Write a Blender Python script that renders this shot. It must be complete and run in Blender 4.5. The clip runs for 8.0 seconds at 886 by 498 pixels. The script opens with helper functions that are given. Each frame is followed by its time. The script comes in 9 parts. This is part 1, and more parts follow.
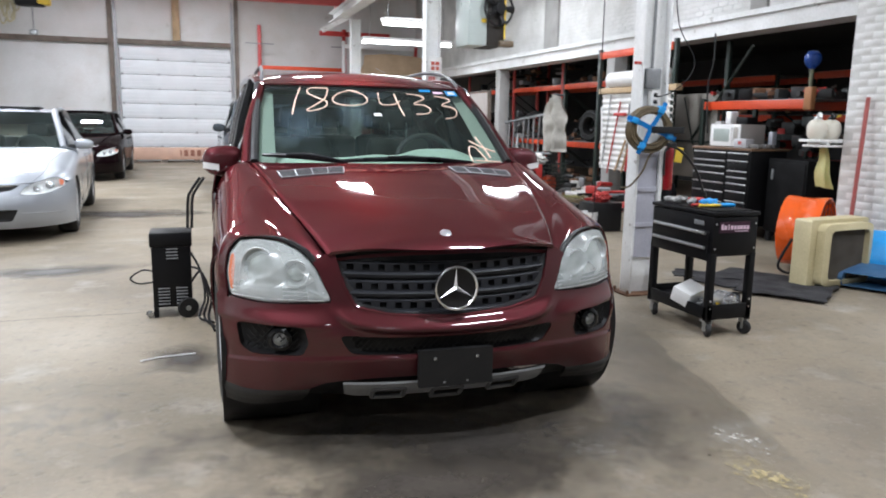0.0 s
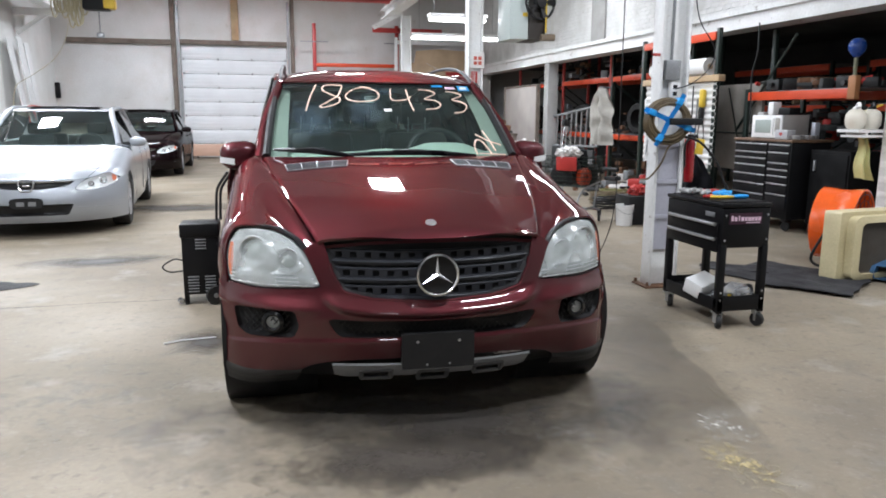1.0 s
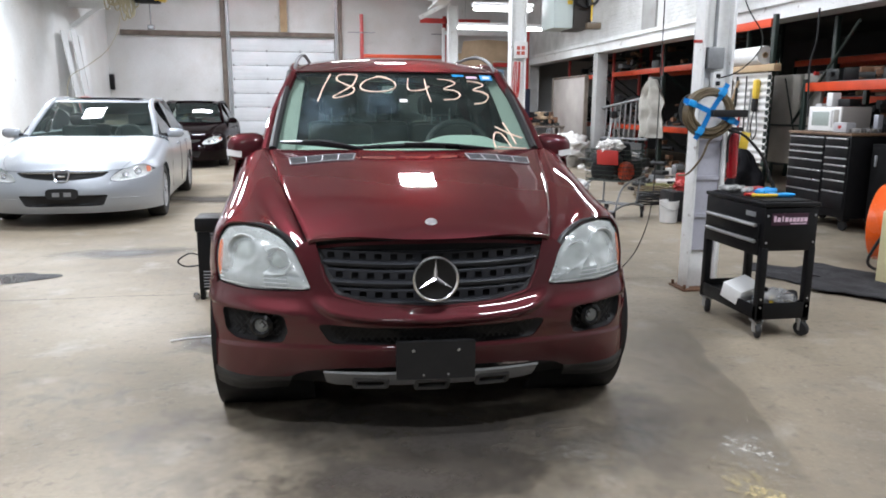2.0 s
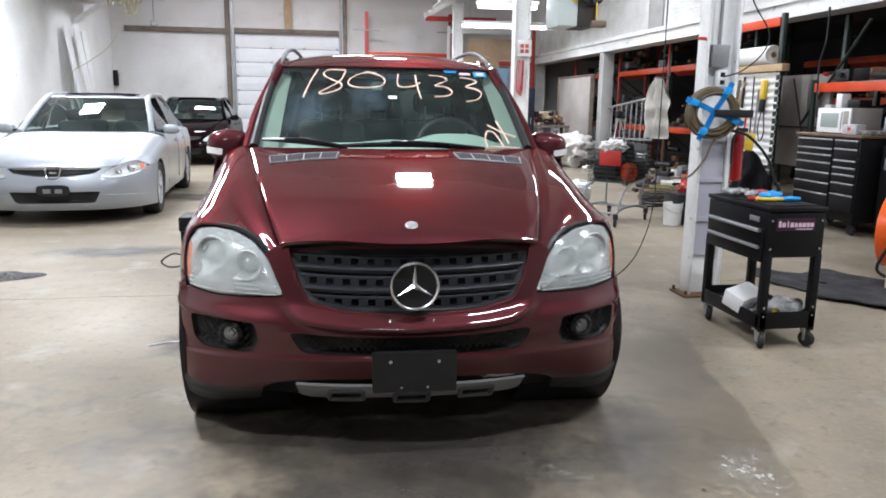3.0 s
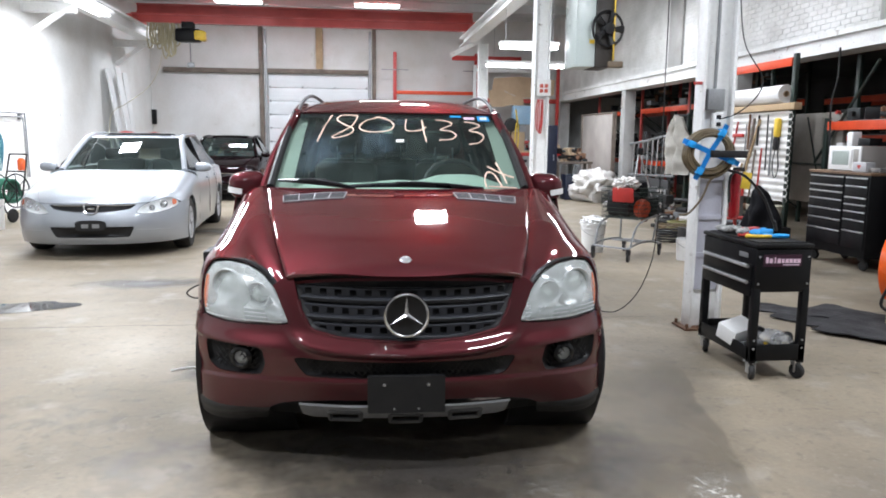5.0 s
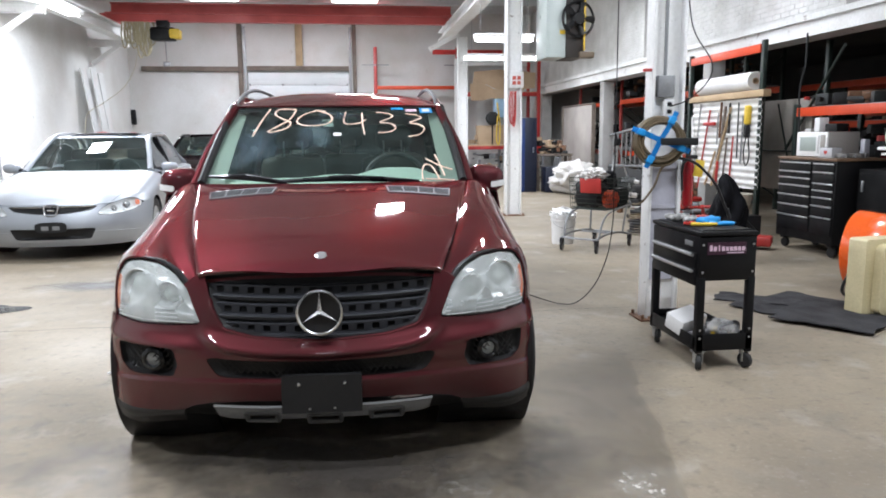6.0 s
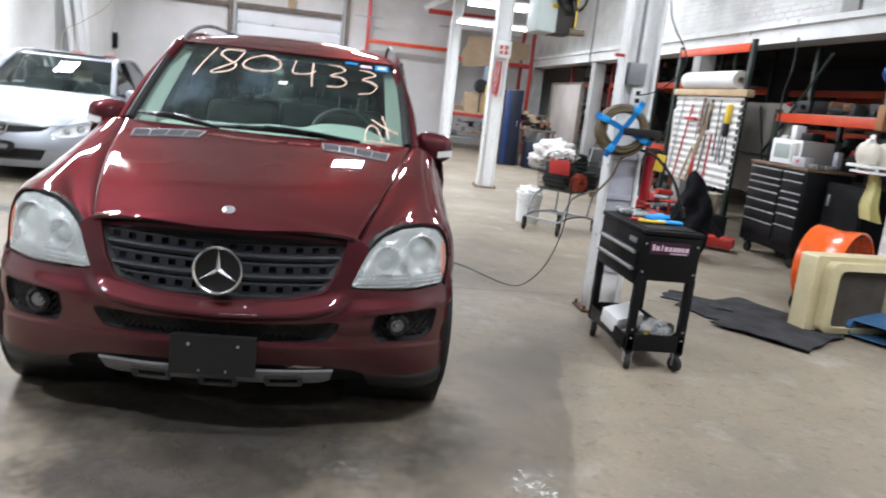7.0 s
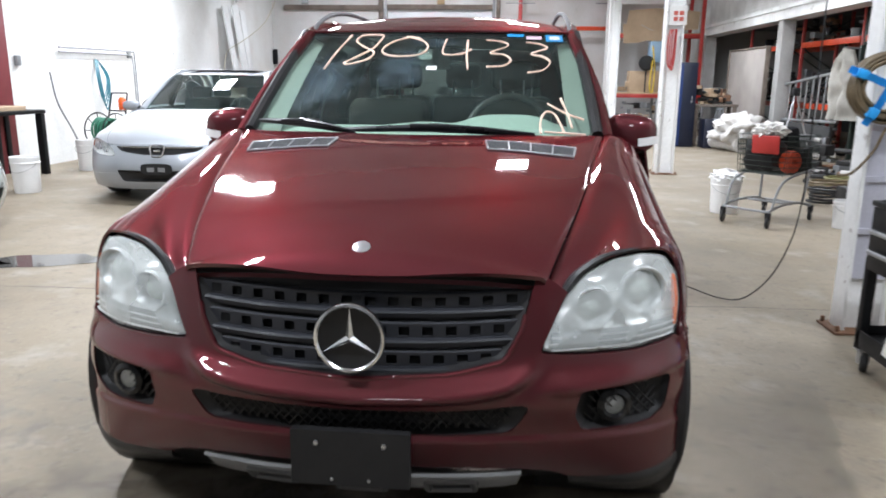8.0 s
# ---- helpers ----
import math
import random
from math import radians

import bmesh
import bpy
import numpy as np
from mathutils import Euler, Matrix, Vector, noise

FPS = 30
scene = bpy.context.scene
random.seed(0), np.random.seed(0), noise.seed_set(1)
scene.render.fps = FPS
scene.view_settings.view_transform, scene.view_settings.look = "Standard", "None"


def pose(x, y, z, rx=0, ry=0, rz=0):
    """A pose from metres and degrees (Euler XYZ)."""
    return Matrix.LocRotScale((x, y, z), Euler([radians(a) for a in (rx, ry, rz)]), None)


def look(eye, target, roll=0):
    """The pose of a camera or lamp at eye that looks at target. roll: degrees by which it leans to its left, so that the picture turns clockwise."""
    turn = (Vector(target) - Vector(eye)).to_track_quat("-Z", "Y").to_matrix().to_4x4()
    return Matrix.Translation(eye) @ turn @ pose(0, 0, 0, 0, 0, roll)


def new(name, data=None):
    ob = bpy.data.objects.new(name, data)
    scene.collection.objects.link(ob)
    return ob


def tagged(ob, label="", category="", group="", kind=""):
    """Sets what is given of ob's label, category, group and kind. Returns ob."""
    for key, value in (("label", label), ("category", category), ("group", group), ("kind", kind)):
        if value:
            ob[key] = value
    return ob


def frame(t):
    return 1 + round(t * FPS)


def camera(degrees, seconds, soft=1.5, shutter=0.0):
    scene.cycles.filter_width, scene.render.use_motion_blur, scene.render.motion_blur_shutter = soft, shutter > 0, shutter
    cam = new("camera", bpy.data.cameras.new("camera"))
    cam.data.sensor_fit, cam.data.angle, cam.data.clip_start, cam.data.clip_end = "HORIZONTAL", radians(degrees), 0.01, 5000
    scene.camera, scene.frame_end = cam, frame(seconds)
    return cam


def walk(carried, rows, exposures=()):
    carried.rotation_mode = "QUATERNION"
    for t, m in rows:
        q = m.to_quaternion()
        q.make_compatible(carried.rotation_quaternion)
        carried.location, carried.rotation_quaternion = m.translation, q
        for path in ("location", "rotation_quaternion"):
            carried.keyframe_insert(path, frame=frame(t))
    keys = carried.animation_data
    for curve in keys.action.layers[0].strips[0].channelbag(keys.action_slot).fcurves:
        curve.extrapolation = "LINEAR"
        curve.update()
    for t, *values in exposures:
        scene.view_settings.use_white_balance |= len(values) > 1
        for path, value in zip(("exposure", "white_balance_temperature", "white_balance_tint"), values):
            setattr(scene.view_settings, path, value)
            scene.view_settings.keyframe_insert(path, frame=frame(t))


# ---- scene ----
cam = camera(62.4, 8.0, soft=1.8, shutter=0.4)
PATH = [
    (0.0, (-0.985, -2.725, 1.355), (-0.349, -0.860, 1.009), 1.0),
    (0.5, (-0.860, -2.916, 1.354), (-0.319, -1.019, 1.020), 3.0),
    (1.0, (-0.709, -2.956, 1.358), (-0.235, -1.046, 0.996), 0.3),
    (1.5, (-0.523, -2.856, 1.354), (-0.140, -0.925, 0.999), 2.1),
    (1.7, (-0.487, -2.816, 1.354), (-0.149, -0.881, 0.981), 0.2),
    (2.8, (-0.352, -2.631, 1.357), (-0.032, -0.695, 0.967), 0.9),
    (3.0, (-0.322, -2.608, 1.345), (-0.005, -0.670, 0.958), 0.8),
    (3.5, (-0.255, -2.611, 1.336), (-0.016, -0.672, 0.912), 0.5),
    (4.0, (-0.233, -2.648, 1.363), (-0.032, -0.702, 0.948), 0.2),
    (4.5, (-0.265, -2.800, 1.384), (-0.028, -0.837, 1.087), -0.3),
    (4.7, (-0.257, -2.876, 1.393), (-0.020, -0.911, 1.098), 0.7),
    (5.8, (0.078, -2.902, 1.380), (0.302, -0.938, 1.077), 0.2),
    (6.0, (0.131, -2.850, 1.373), (0.379, -0.890, 1.065), -0.5),
    (6.5, (0.228, -2.758, 1.375), (0.557, -0.814, 1.044), 1.4),
    (7.0, (0.400, -2.715, 1.400), (0.705, -0.780, 0.997), 6.4),
    (7.2, (0.402, -2.577, 1.376), (0.524, -0.632, 0.931), 4.1),
    (7.5, (0.378, -2.299, 1.382), (0.330, -0.350, 0.938), 1.1),
    (8.0, (0.352, -1.750, 1.327), (0.221, 0.195, 0.879), 0.6),
]
walk(cam, [(t, look(eye, target, roll)) for t, eye, target, roll in PATH],
     exposures=[(0.0, 0.02), (1.5, 0.05), (3.0, 0.13), (4.5, 0.17), (6.5, 0.16), (8.0, 0.22)])


# ---- light: ceiling fluorescents and a dim grey surround ----
world = bpy.data.worlds.new("world")
scene.world = world
world.use_nodes = True
world.node_tree.nodes["Background"].inputs["Color"].default_value = (0.8, 0.9, 1.0, 1)
world.node_tree.nodes["Background"].inputs["Strength"].default_value = 0.11


def area_lamp(name, m, sx, sy, watts, color=(0.935, 0.985, 1.085)):
    d = bpy.data.lights.new(name, "AREA")
    d.shape, d.size, d.size_y, d.energy, d.color = "RECTANGLE", sx, sy, watts, color
    ob = new(name, d)
    ob.matrix_world = m
    return ob


# (x, y, height, length along x, length along y, watts) of the tube fixtures under the roof
FIXTURES = [
    (0.85, 6.1, 4.35, 0.52, 0.42, 175), (-3.3, 5.9, 4.35, 0.9, 0.3, 140), (3.9, 6.3, 4.2, 1.2, 0.2, 65),
    (1.0, 11.5, 4.9, 0.62, 0.5, 165), (-3.3, 11.5, 4.9, 1.0, 0.5, 175), (0.4, 17.9, 4.95, 1.2, 0.5, 135), (-3.3, 17.9, 4.95, 1.2, 0.5, 145),
    (-4.45, 10.2, 4.9, 0.6, 0.8, 200), (-5.2, 12.0, 3.75, 0.3, 2.0, 150), (4.4, 10.8, 4.2, 0.3, 2.4, 85),
    (-3.1, -1.3, 4.35, 1.0, 0.16, 160), (1.6, -1.3, 4.35, 1.0, 0.16, 108), (-0.6, -5.6, 4.35, 1.0, 0.5, 40), (-2.35, 1.65, 4.6, 0.3, 1.0, 225), (4.4, 0.4, 4.2, 1.2, 0.3, 85),
]

# ---- materials ----


def mat(name, color, rough=0.5, metal=0.0, vary=0.12, scale=3.0, fine=60.0, bump=0.05, coat=0.0, tint=None, spots=0.0, rvar=0.1, spec=0.5, coords="Object"):
    """A surface with coarse and fine variation of colour, gloss and relief, in metres."""
    m = bpy.data.materials.new(name)
    m.use_nodes = True
    nt = m.node_tree
    n, l = nt.nodes, nt.links
    b = n["Principled BSDF"]
    co = n.new("ShaderNodeTexCoord").outputs[coords]
    big = n.new("ShaderNodeTexNoise")
    big.inputs["Scale"].default_value, big.inputs["Detail"].default_value = scale, 6
    small = n.new("ShaderNodeTexNoise")
    small.inputs["Scale"].default_value, small.inputs["Detail"].default_value = fine, 3
    l.new(co, big.inputs["Vector"])
    l.new(co, small.inputs["Vector"])
    ramp = n.new("ShaderNodeMapRange")
    ramp.inputs["From Min"].default_value, ramp.inputs["From Max"].default_value = 0.3, 0.7
    l.new(big.outputs["Fac"], ramp.inputs["Value"])
    mix = n.new("ShaderNodeMix")
    mix.data_type = "RGBA"
    other = tint or tuple(c * (1 - 2 * vary) for c in color)
    mix.inputs["A"].default_value, mix.inputs["B"].default_value = (*color, 1), (*other, 1)
    l.new(ramp.outputs["Result"], mix.inputs["Factor"])
    mix2 = n.new("ShaderNodeMix")
    mix2.data_type, mix2.blend_type = "RGBA", "MULTIPLY"
    mix2.inputs["Factor"].default_value = min(1.0, vary * 2 + spots)
    grey = n.new("ShaderNodeMapRange")
    grey.inputs["From Min"].default_value, grey.inputs["From Max"].default_value = 0.35, 0.65
    grey.inputs["To Min"].default_value = 0.55
    l.new(small.outputs["Fac"], grey.inputs["Value"])
    comb = n.new("ShaderNodeCombineColor")
    for k in ("Red", "Green", "Blue"):
        l.new(grey.outputs["Result"], comb.inputs[k])
    l.new(mix.outputs["Result"], mix2.inputs["A"])
    l.new(comb.outputs["Color"], mix2.inputs["B"])
    l.new(mix2.outputs["Result"], b.inputs["Base Color"])
    r = n.new("ShaderNodeMapRange")
    r.inputs["From Min"].default_value, r.inputs["From Max"].default_value = 0.3, 0.7
    r.inputs["To Min"].default_value, r.inputs["To Max"].default_value = max(0.0, rough - rvar), min(1, rough + rvar)
    l.new(big.outputs["Fac"], r.inputs["Value"])
    l.new(r.outputs["Result"], b.inputs["Roughness"])
    b.inputs["Metallic"].default_value = metal
    b.inputs["Specular IOR Level"].default_value = spec
    b.inputs["Coat Weight"].default_value = coat
    b.inputs["Coat Roughness"].default_value = 0.03
    b.inputs["Coat IOR"].default_value = 1.5
    if bump:
        bp = n.new("ShaderNodeBump")
        bp.inputs["Strength"].default_value, bp.inputs["Distance"].default_value = bump, 0.01
        l.new(small.outputs["Fac"], bp.inputs["Height"])
        l.new(bp.outputs["Normal"], b.inputs["Normal"])
    return m


def glow(name, color, strength):
    m = bpy.data.materials.new(name)
    m.use_nodes = True
    b = m.node_tree.nodes["Principled BSDF"]
    b.inputs["Base Color"].default_value = (0.9, 0.9, 0.9, 1)
    b.inputs["Emission Color"].default_value = (*color, 1)
    b.inputs["Emission Strength"].default_value = strength
    return m


def glass(name, color, clear=0.85, rough=0.0, haze=(0.6, 0.62, 0.6), hazy=0.0, uneven=0.7):
    """A thin pane: mostly clear, glossy by Fresnel, with a noise-varied film of haze that on windscreens also stands
    for reflections.
    """
    m = bpy.data.materials.new(name)
    m.use_nodes = True
    n, l = m.node_tree.nodes, m.node_tree.links
    n.remove(n["Principled BSDF"])
    out = n["Material Output"]
    tr = n.new("ShaderNodeBsdfTransparent")
    tr.inputs["Color"].default_value = (*(c * clear for c in color), 1)
    gl = n.new("ShaderNodeBsdfGlossy")
    gl.inputs["Roughness"].default_value = rough
    di = n.new("ShaderNodeBsdfDiffuse")
    di.inputs["Color"].default_value = (*haze, 1)
    noi = n.new("ShaderNodeTexNoise")
    noi.inputs["Scale"].default_value, noi.inputs["Detail"].default_value = 6, 7
    l.new(n.new("ShaderNodeTexCoord").outputs["Object"], noi.inputs["Vector"])
    hz = n.new("ShaderNodeMapRange")
    hz.inputs["From Min"].default_value, hz.inputs["From Max"].default_value = 0.3, 0.7
    hz.inputs["To Min"].default_value, hz.inputs["To Max"].default_value = hazy * (1 - uneven), min(1, hazy * (1 + uneven))
    l.new(noi.outputs["Fac"], hz.inputs["Value"])
    a = n.new("ShaderNodeMixShader")
    l.new(hz.outputs["Result"], a.inputs["Fac"])
    l.new(tr.outputs[0], a.inputs[1])
    l.new(di.outputs[0], a.inputs[2])
    fr = n.new("ShaderNodeFresnel")
    fr.inputs["IOR"].default_value = 1.5
    s = n.new("ShaderNodeMixShader")
    l.new(fr.outputs[0], s.inputs["Fac"])
    l.new(a.outputs[0], s.inputs[1])
    l.new(gl.outputs[0], s.inputs[2])
    l.new(s.outputs[0], out.inputs["Surface"])
    return m


def concrete():
    """Old workshop floor: warm grey slab with blotches, oil stains, pale scuffs and hairline cracks."""
    m = mat("concrete_floor", (0.300, 0.250, 0.184), 0.58, vary=0.10, scale=0.7, fine=38, bump=0.14, tint=(0.212, 0.177, 0.129), rvar=0.13, spec=0.3)
    n, l = m.node_tree.nodes, m.node_tree.links
    b = n["Principled BSDF"]
    was = b.inputs["Base Color"].links[0].from_socket
    co = n.new("ShaderNodeTexCoord").outputs["Object"]

    def layer(below, color, scale, lo, hi, detail=8.0, amount=1.0, rough=0.6):
        t = n.new("ShaderNodeTexNoise")
        t.inputs["Scale"].default_value, t.inputs["Detail"].default_value, t.inputs["Roughness"].default_value = scale, detail, rough
        l.new(co, t.inputs["Vector"])
        r = n.new("ShaderNodeMapRange")
        r.inputs["From Min"].default_value, r.inputs["From Max"].default_value = lo, hi
        r.inputs["To Max"].default_value = amount
        l.new(t.outputs["Fac"], r.inputs["Value"])
        x = n.new("ShaderNodeMix")
        x.data_type = "RGBA"
        x.inputs["B"].default_value = (*color, 1)
        l.new(r.outputs["Result"], x.inputs["Factor"])
        l.new(below, x.inputs["A"])
        return x.outputs["Result"]

    c = layer(was, (0.158, 0.132, 0.094), 0.28, 0.44, 0.62, amount=0.55)
    c = layer(c, (0.12, 0.102, 0.080), 0.75, 0.52, 0.68, amount=0.42)
    c = layer(c, (0.42, 0.40, 0.365), 2.3, 0.56, 0.76, amount=0.5)
    c = layer(c, (0.165, 0.148, 0.122), 5.2, 0.50, 0.68, amount=0.42)
    c = layer(c, (0.10, 0.09, 0.08), 2.9, 0.68, 0.74, amount=0.55)
    c = layer(c, (0.13, 0.108, 0.088), 15.0, 0.55, 0.68, amount=0.55)
    c = layer(c, (0.21, 0.15, 0.12), 23.0, 0.60, 0.70, 5.0, 0.45)
    c = layer(c, (0.44, 0.41, 0.36), 31.0, 0.58, 0.74, 6.0, 0.20)
    c = layer(c, (0.09, 0.08, 0.07), 46.0, 0.62, 0.72, 6.0, 0.30)
    l.new(c, b.inputs["Base Color"])
    return m


def flaked(name, color, scale=9.0, lo=0.5, hi=0.56, rough=0.5, pull=0.22):
    """Worn paint, dust, stains, painted shade or painted reflections: broken up by noise into flakes with bare gaps."""
    m = mat(name, color, rough, vary=0.15, scale=4, bump=0.03)
    n, l = m.node_tree.nodes, m.node_tree.links
    t = n.new("ShaderNodeTexNoise")
    t.inputs["Scale"].default_value, t.inputs["Detail"].default_value, t.inputs["Roughness"].default_value = scale, 9, 0.7
    co = n.new("ShaderNodeTexCoord")
    l.new(co.outputs["Object"], t.inputs["Vector"])
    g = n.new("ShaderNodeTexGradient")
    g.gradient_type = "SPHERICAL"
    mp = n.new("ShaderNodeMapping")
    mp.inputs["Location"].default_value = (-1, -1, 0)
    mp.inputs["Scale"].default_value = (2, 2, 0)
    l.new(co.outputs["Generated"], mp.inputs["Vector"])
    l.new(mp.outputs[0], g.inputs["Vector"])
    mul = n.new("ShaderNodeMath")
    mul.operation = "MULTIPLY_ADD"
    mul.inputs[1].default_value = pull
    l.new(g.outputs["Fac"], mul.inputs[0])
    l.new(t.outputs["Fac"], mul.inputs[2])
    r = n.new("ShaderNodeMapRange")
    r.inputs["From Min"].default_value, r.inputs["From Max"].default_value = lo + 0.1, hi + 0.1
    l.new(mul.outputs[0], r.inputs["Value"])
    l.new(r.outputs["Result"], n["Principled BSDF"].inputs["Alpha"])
    return m


CONCRETE = concrete()
WALL = mat("white_wall_paint", (0.79, 0.80, 0.79), 0.6, vary=0.07, scale=0.9, fine=25, bump=0.12, tint=(0.66, 0.65, 0.62))
WALL_OLD = mat("old_white_wall_paint", (0.72, 0.73, 0.73), 0.6, vary=0.1, scale=0.6, fine=30, bump=0.12, tint=(0.55, 0.55, 0.53))
BRICK = mat("white_painted_brick", (0.78, 0.78, 0.77), 0.55, vary=0.09, scale=2.2, fine=45, bump=0.35, tint=(0.60, 0.60, 0.58))
MORTAR = mat("white_painted_mortar", (0.70, 0.70, 0.68), 0.7, vary=0.12, scale=3, fine=60, bump=0.3)
STEEL_WHITE = mat("white_painted_steel", (0.84, 0.85, 0.85), 0.4, vary=0.08, scale=3, fine=30, bump=0.05, tint=(0.80, 0.80, 0.78))


def chipped(m, color, scale=11.0, lo=0.64, hi=0.67, amount=0.75):
    """Small chips through the paint that show bare rusty metal or dirt."""
    n, l = m.node_tree.nodes, m.node_tree.links
    b = n["Principled BSDF"]
    was = b.inputs["Base Color"].links[0].from_socket
    t = n.new("ShaderNodeTexNoise")
    t.inputs["Scale"].default_value, t.inputs["Detail"].default_value, t.inputs["Roughness"].default_value = scale, 9, 0.7
    l.new(n.new("ShaderNodeTexCoord").outputs["Object"], t.inputs["Vector"])
    r = n.new("ShaderNodeMapRange")
    r.inputs["From Min"].default_value, r.inputs["From Max"].default_value, r.inputs["To Max"].default_value = lo, hi, amount
    l.new(t.outputs["Fac"], r.inputs["Value"])
    x = n.new("ShaderNodeMix")
    x.data_type = "RGBA"
    x.inputs["B"].default_value = (*color, 1)
    l.new(r.outputs["Result"], x.inputs["Factor"])
    l.new(was, x.inputs["A"])
    l.new(x.outputs["Result"], b.inputs["Base Color"])
    return m


chipped(STEEL_WHITE, (0.16, 0.10, 0.07))
BEAMWHITE = mat("peeling_white_beam_paint", (0.82, 0.83, 0.83), 0.45, vary=0.10, scale=2, fine=30, bump=0.12, tint=(0.68, 0.68, 0.66))
chipped(BEAMWHITE, (0.20, 0.16, 0.13), 5.0, 0.61, 0.655, 0.8)
chipped(WALL, (0.34, 0.32, 0.29), 3.2, 0.66, 0.70, 0.6)
chipped(WALL_OLD, (0.36, 0.33, 0.29), 2.4, 0.64, 0.72, 0.55)
chipped(WALL_OLD, (0.50, 0.47, 0.42), 0.45, 0.50, 0.68, 0.55)
chipped(BRICK, (0.30, 0.27, 0.24), 7.0, 0.66, 0.69, 0.6)
chipped(BRICK, (0.52, 0.51, 0.48), 1.6, 0.52, 0.66, 0.6)
chipped(MORTAR, (0.45, 0.43, 0.40), 2.6, 0.56, 0.66, 0.6)
RUST = mat("rusty_steel", (0.22, 0.11, 0.06), 0.8, vary=0.2, scale=12, bump=0.3)
# near-black colour that carries the gloom of the unlit storage bay
BAYDARK = mat("bay_darkness", (0.045, 0.045, 0.045), 0.8, vary=0.15, scale=1)
CEIL = mat("grey_ceiling", (0.60, 0.61, 0.62), 0.7, vary=0.12, scale=0.8)
WOODOLD = mat("weathered_timber", (0.20, 0.16, 0.13), 0.7, vary=0.2, scale=5, fine=40, bump=0.3)
WOODNEW = mat("pale_timber", (0.50, 0.36, 0.21), 0.6, vary=0.12, scale=5, fine=40, bump=0.15)
PLY = mat("plywood", (0.58, 0.42, 0.25), 0.6, vary=0.12, scale=4, bump=0.08)
CARD = mat("cardboard", (0.52, 0.38, 0.25), 0.8, vary=0.1, scale=3, bump=0.05)
DOORWHITE = mat("white_sectional_door_steel", (0.72, 0.75, 0.77), 0.4, vary=0.05, scale=2, bump=0.02)
RED = mat("red_painted_steel", (0.50, 0.035, 0.030), 0.4, vary=0.12, scale=4, bump=0.04)
ORANGE = mat("orange_red_rack_beam", (0.70, 0.075, 0.022), 0.4, vary=0.08, scale=4, bump=0.03)
CRANERED = mat("red_crane_paint", (0.60, 0.09, 0.08), 0.45, vary=0.15, scale=2, bump=0.04)
GREENSTEEL = mat("dark_green_rack_steel", (0.012, 0.024, 0.019), 0.45, vary=0.15, scale=5)
BLACK = mat("black_plastic", (0.018, 0.018, 0.019), 0.45, vary=0.12, scale=8, bump=0.05, spec=0.3)
GRILLEBLACK = mat("grille_black_plastic", (0.024, 0.026, 0.032), 0.5, vary=0.1, scale=8, bump=0.02, spec=0.3)
WIPER = mat("wiper_rubber_and_steel", (0.016, 0.017, 0.020), 0.32, vary=0.1, scale=8, bump=0.02)
BLACKGLOSS = mat("black_gloss_trim", (0.008, 0.008, 0.009), 0.2, vary=0.1, scale=6, bump=0, spec=0.3)
BLACKSTEEL = mat("black_powder_coat", (0.007, 0.007, 0.008), 0.45, vary=0.15, scale=6, fine=120, bump=0.06, spec=0.2)
RUBBER = mat("tyre_rubber", (0.014, 0.0135, 0.013), 0.75, vary=0.2, scale=9, bump=0.15)
CHROME = mat("chrome", (0.80, 0.81, 0.82), 0.2, 1.0, vary=0.03, bump=0, rvar=0.05)
ALU = mat("brushed_aluminium", (0.55, 0.56, 0.57), 0.35, 0.9, vary=0.08, scale=10)
RIM = mat("silver_alloy_rim", (0.50, 0.51, 0.53), 0.35, 0.35, vary=0.06, scale=10)
GREYSTEEL = mat("grey_steel", (0.32, 0.33, 0.34), 0.45, 0.5, vary=0.12, scale=5)
MAROON = mat("maroon_car_paint", (0.086, 0.0185, 0.0225), 0.50, 0.62, spec=0.0, vary=0.05, scale=1.4, fine=300, bump=0.0, coat=1.0, tint=(0.074, 0.0152, 0.0190), rvar=0.04)
MAROON.node_tree.nodes["Principled BSDF"].inputs["Specular Tint"].default_value = (0.60, 0.20, 0.23, 1)
SILVERPAINT = mat("silver_car_paint", (0.34, 0.365, 0.395), 0.42, 0.45, vary=0.03, scale=2, fine=300, bump=0, coat=0.9, rvar=0.04)
DARKPAINT = mat("near_black_plum_car_paint", (0.005, 0.0016, 0.0024), 0.4, 0.0, vary=0.05, scale=2, fine=300, bump=0, coat=0.4, spec=0.0)
SKID = mat("silver_grey_plastic", (0.28, 0.285, 0.29), 0.4, 0.2, vary=0.1, scale=6)
CLADDING = mat("grey_black_bumper_plastic", (0.013, 0.0125, 0.013), 0.55, vary=0.15, scale=6, bump=0.08)
WHITEPLASTIC = mat("white_plastic", (0.80, 0.80, 0.79), 0.4, vary=0.05, scale=5, bump=0.02)
BLUETAPE = mat("blue_plastic", (0.012, 0.33, 0.78), 0.45, vary=0.1, scale=8)
BLUEDARK = mat("dark_blue_steel", (0.005, 0.009, 0.026), 0.45, vary=0.12, scale=4)
BLUESLATE = mat("slate_blue_plastic", (0.05, 0.13, 0.25), 0.45, vary=0.12, scale=5)
HOSE = mat("brown_rubber_hose", (0.16, 0.115, 0.06), 0.55, vary=0.2, scale=12)
GREENHOSE = mat("green_garden_hose", (0.02, 0.17, 0.10), 0.4, vary=0.15, scale=10)
BEIGE = mat("aged_beige_plastic", (0.62, 0.54, 0.33), 0.5, vary=0.1, scale=4, tint=(0.50, 0.43, 0.25))
GREYMESH = mat("grey_brown_louvre", (0.115, 0.098, 0.080), 0.6, vary=0.15, scale=8)
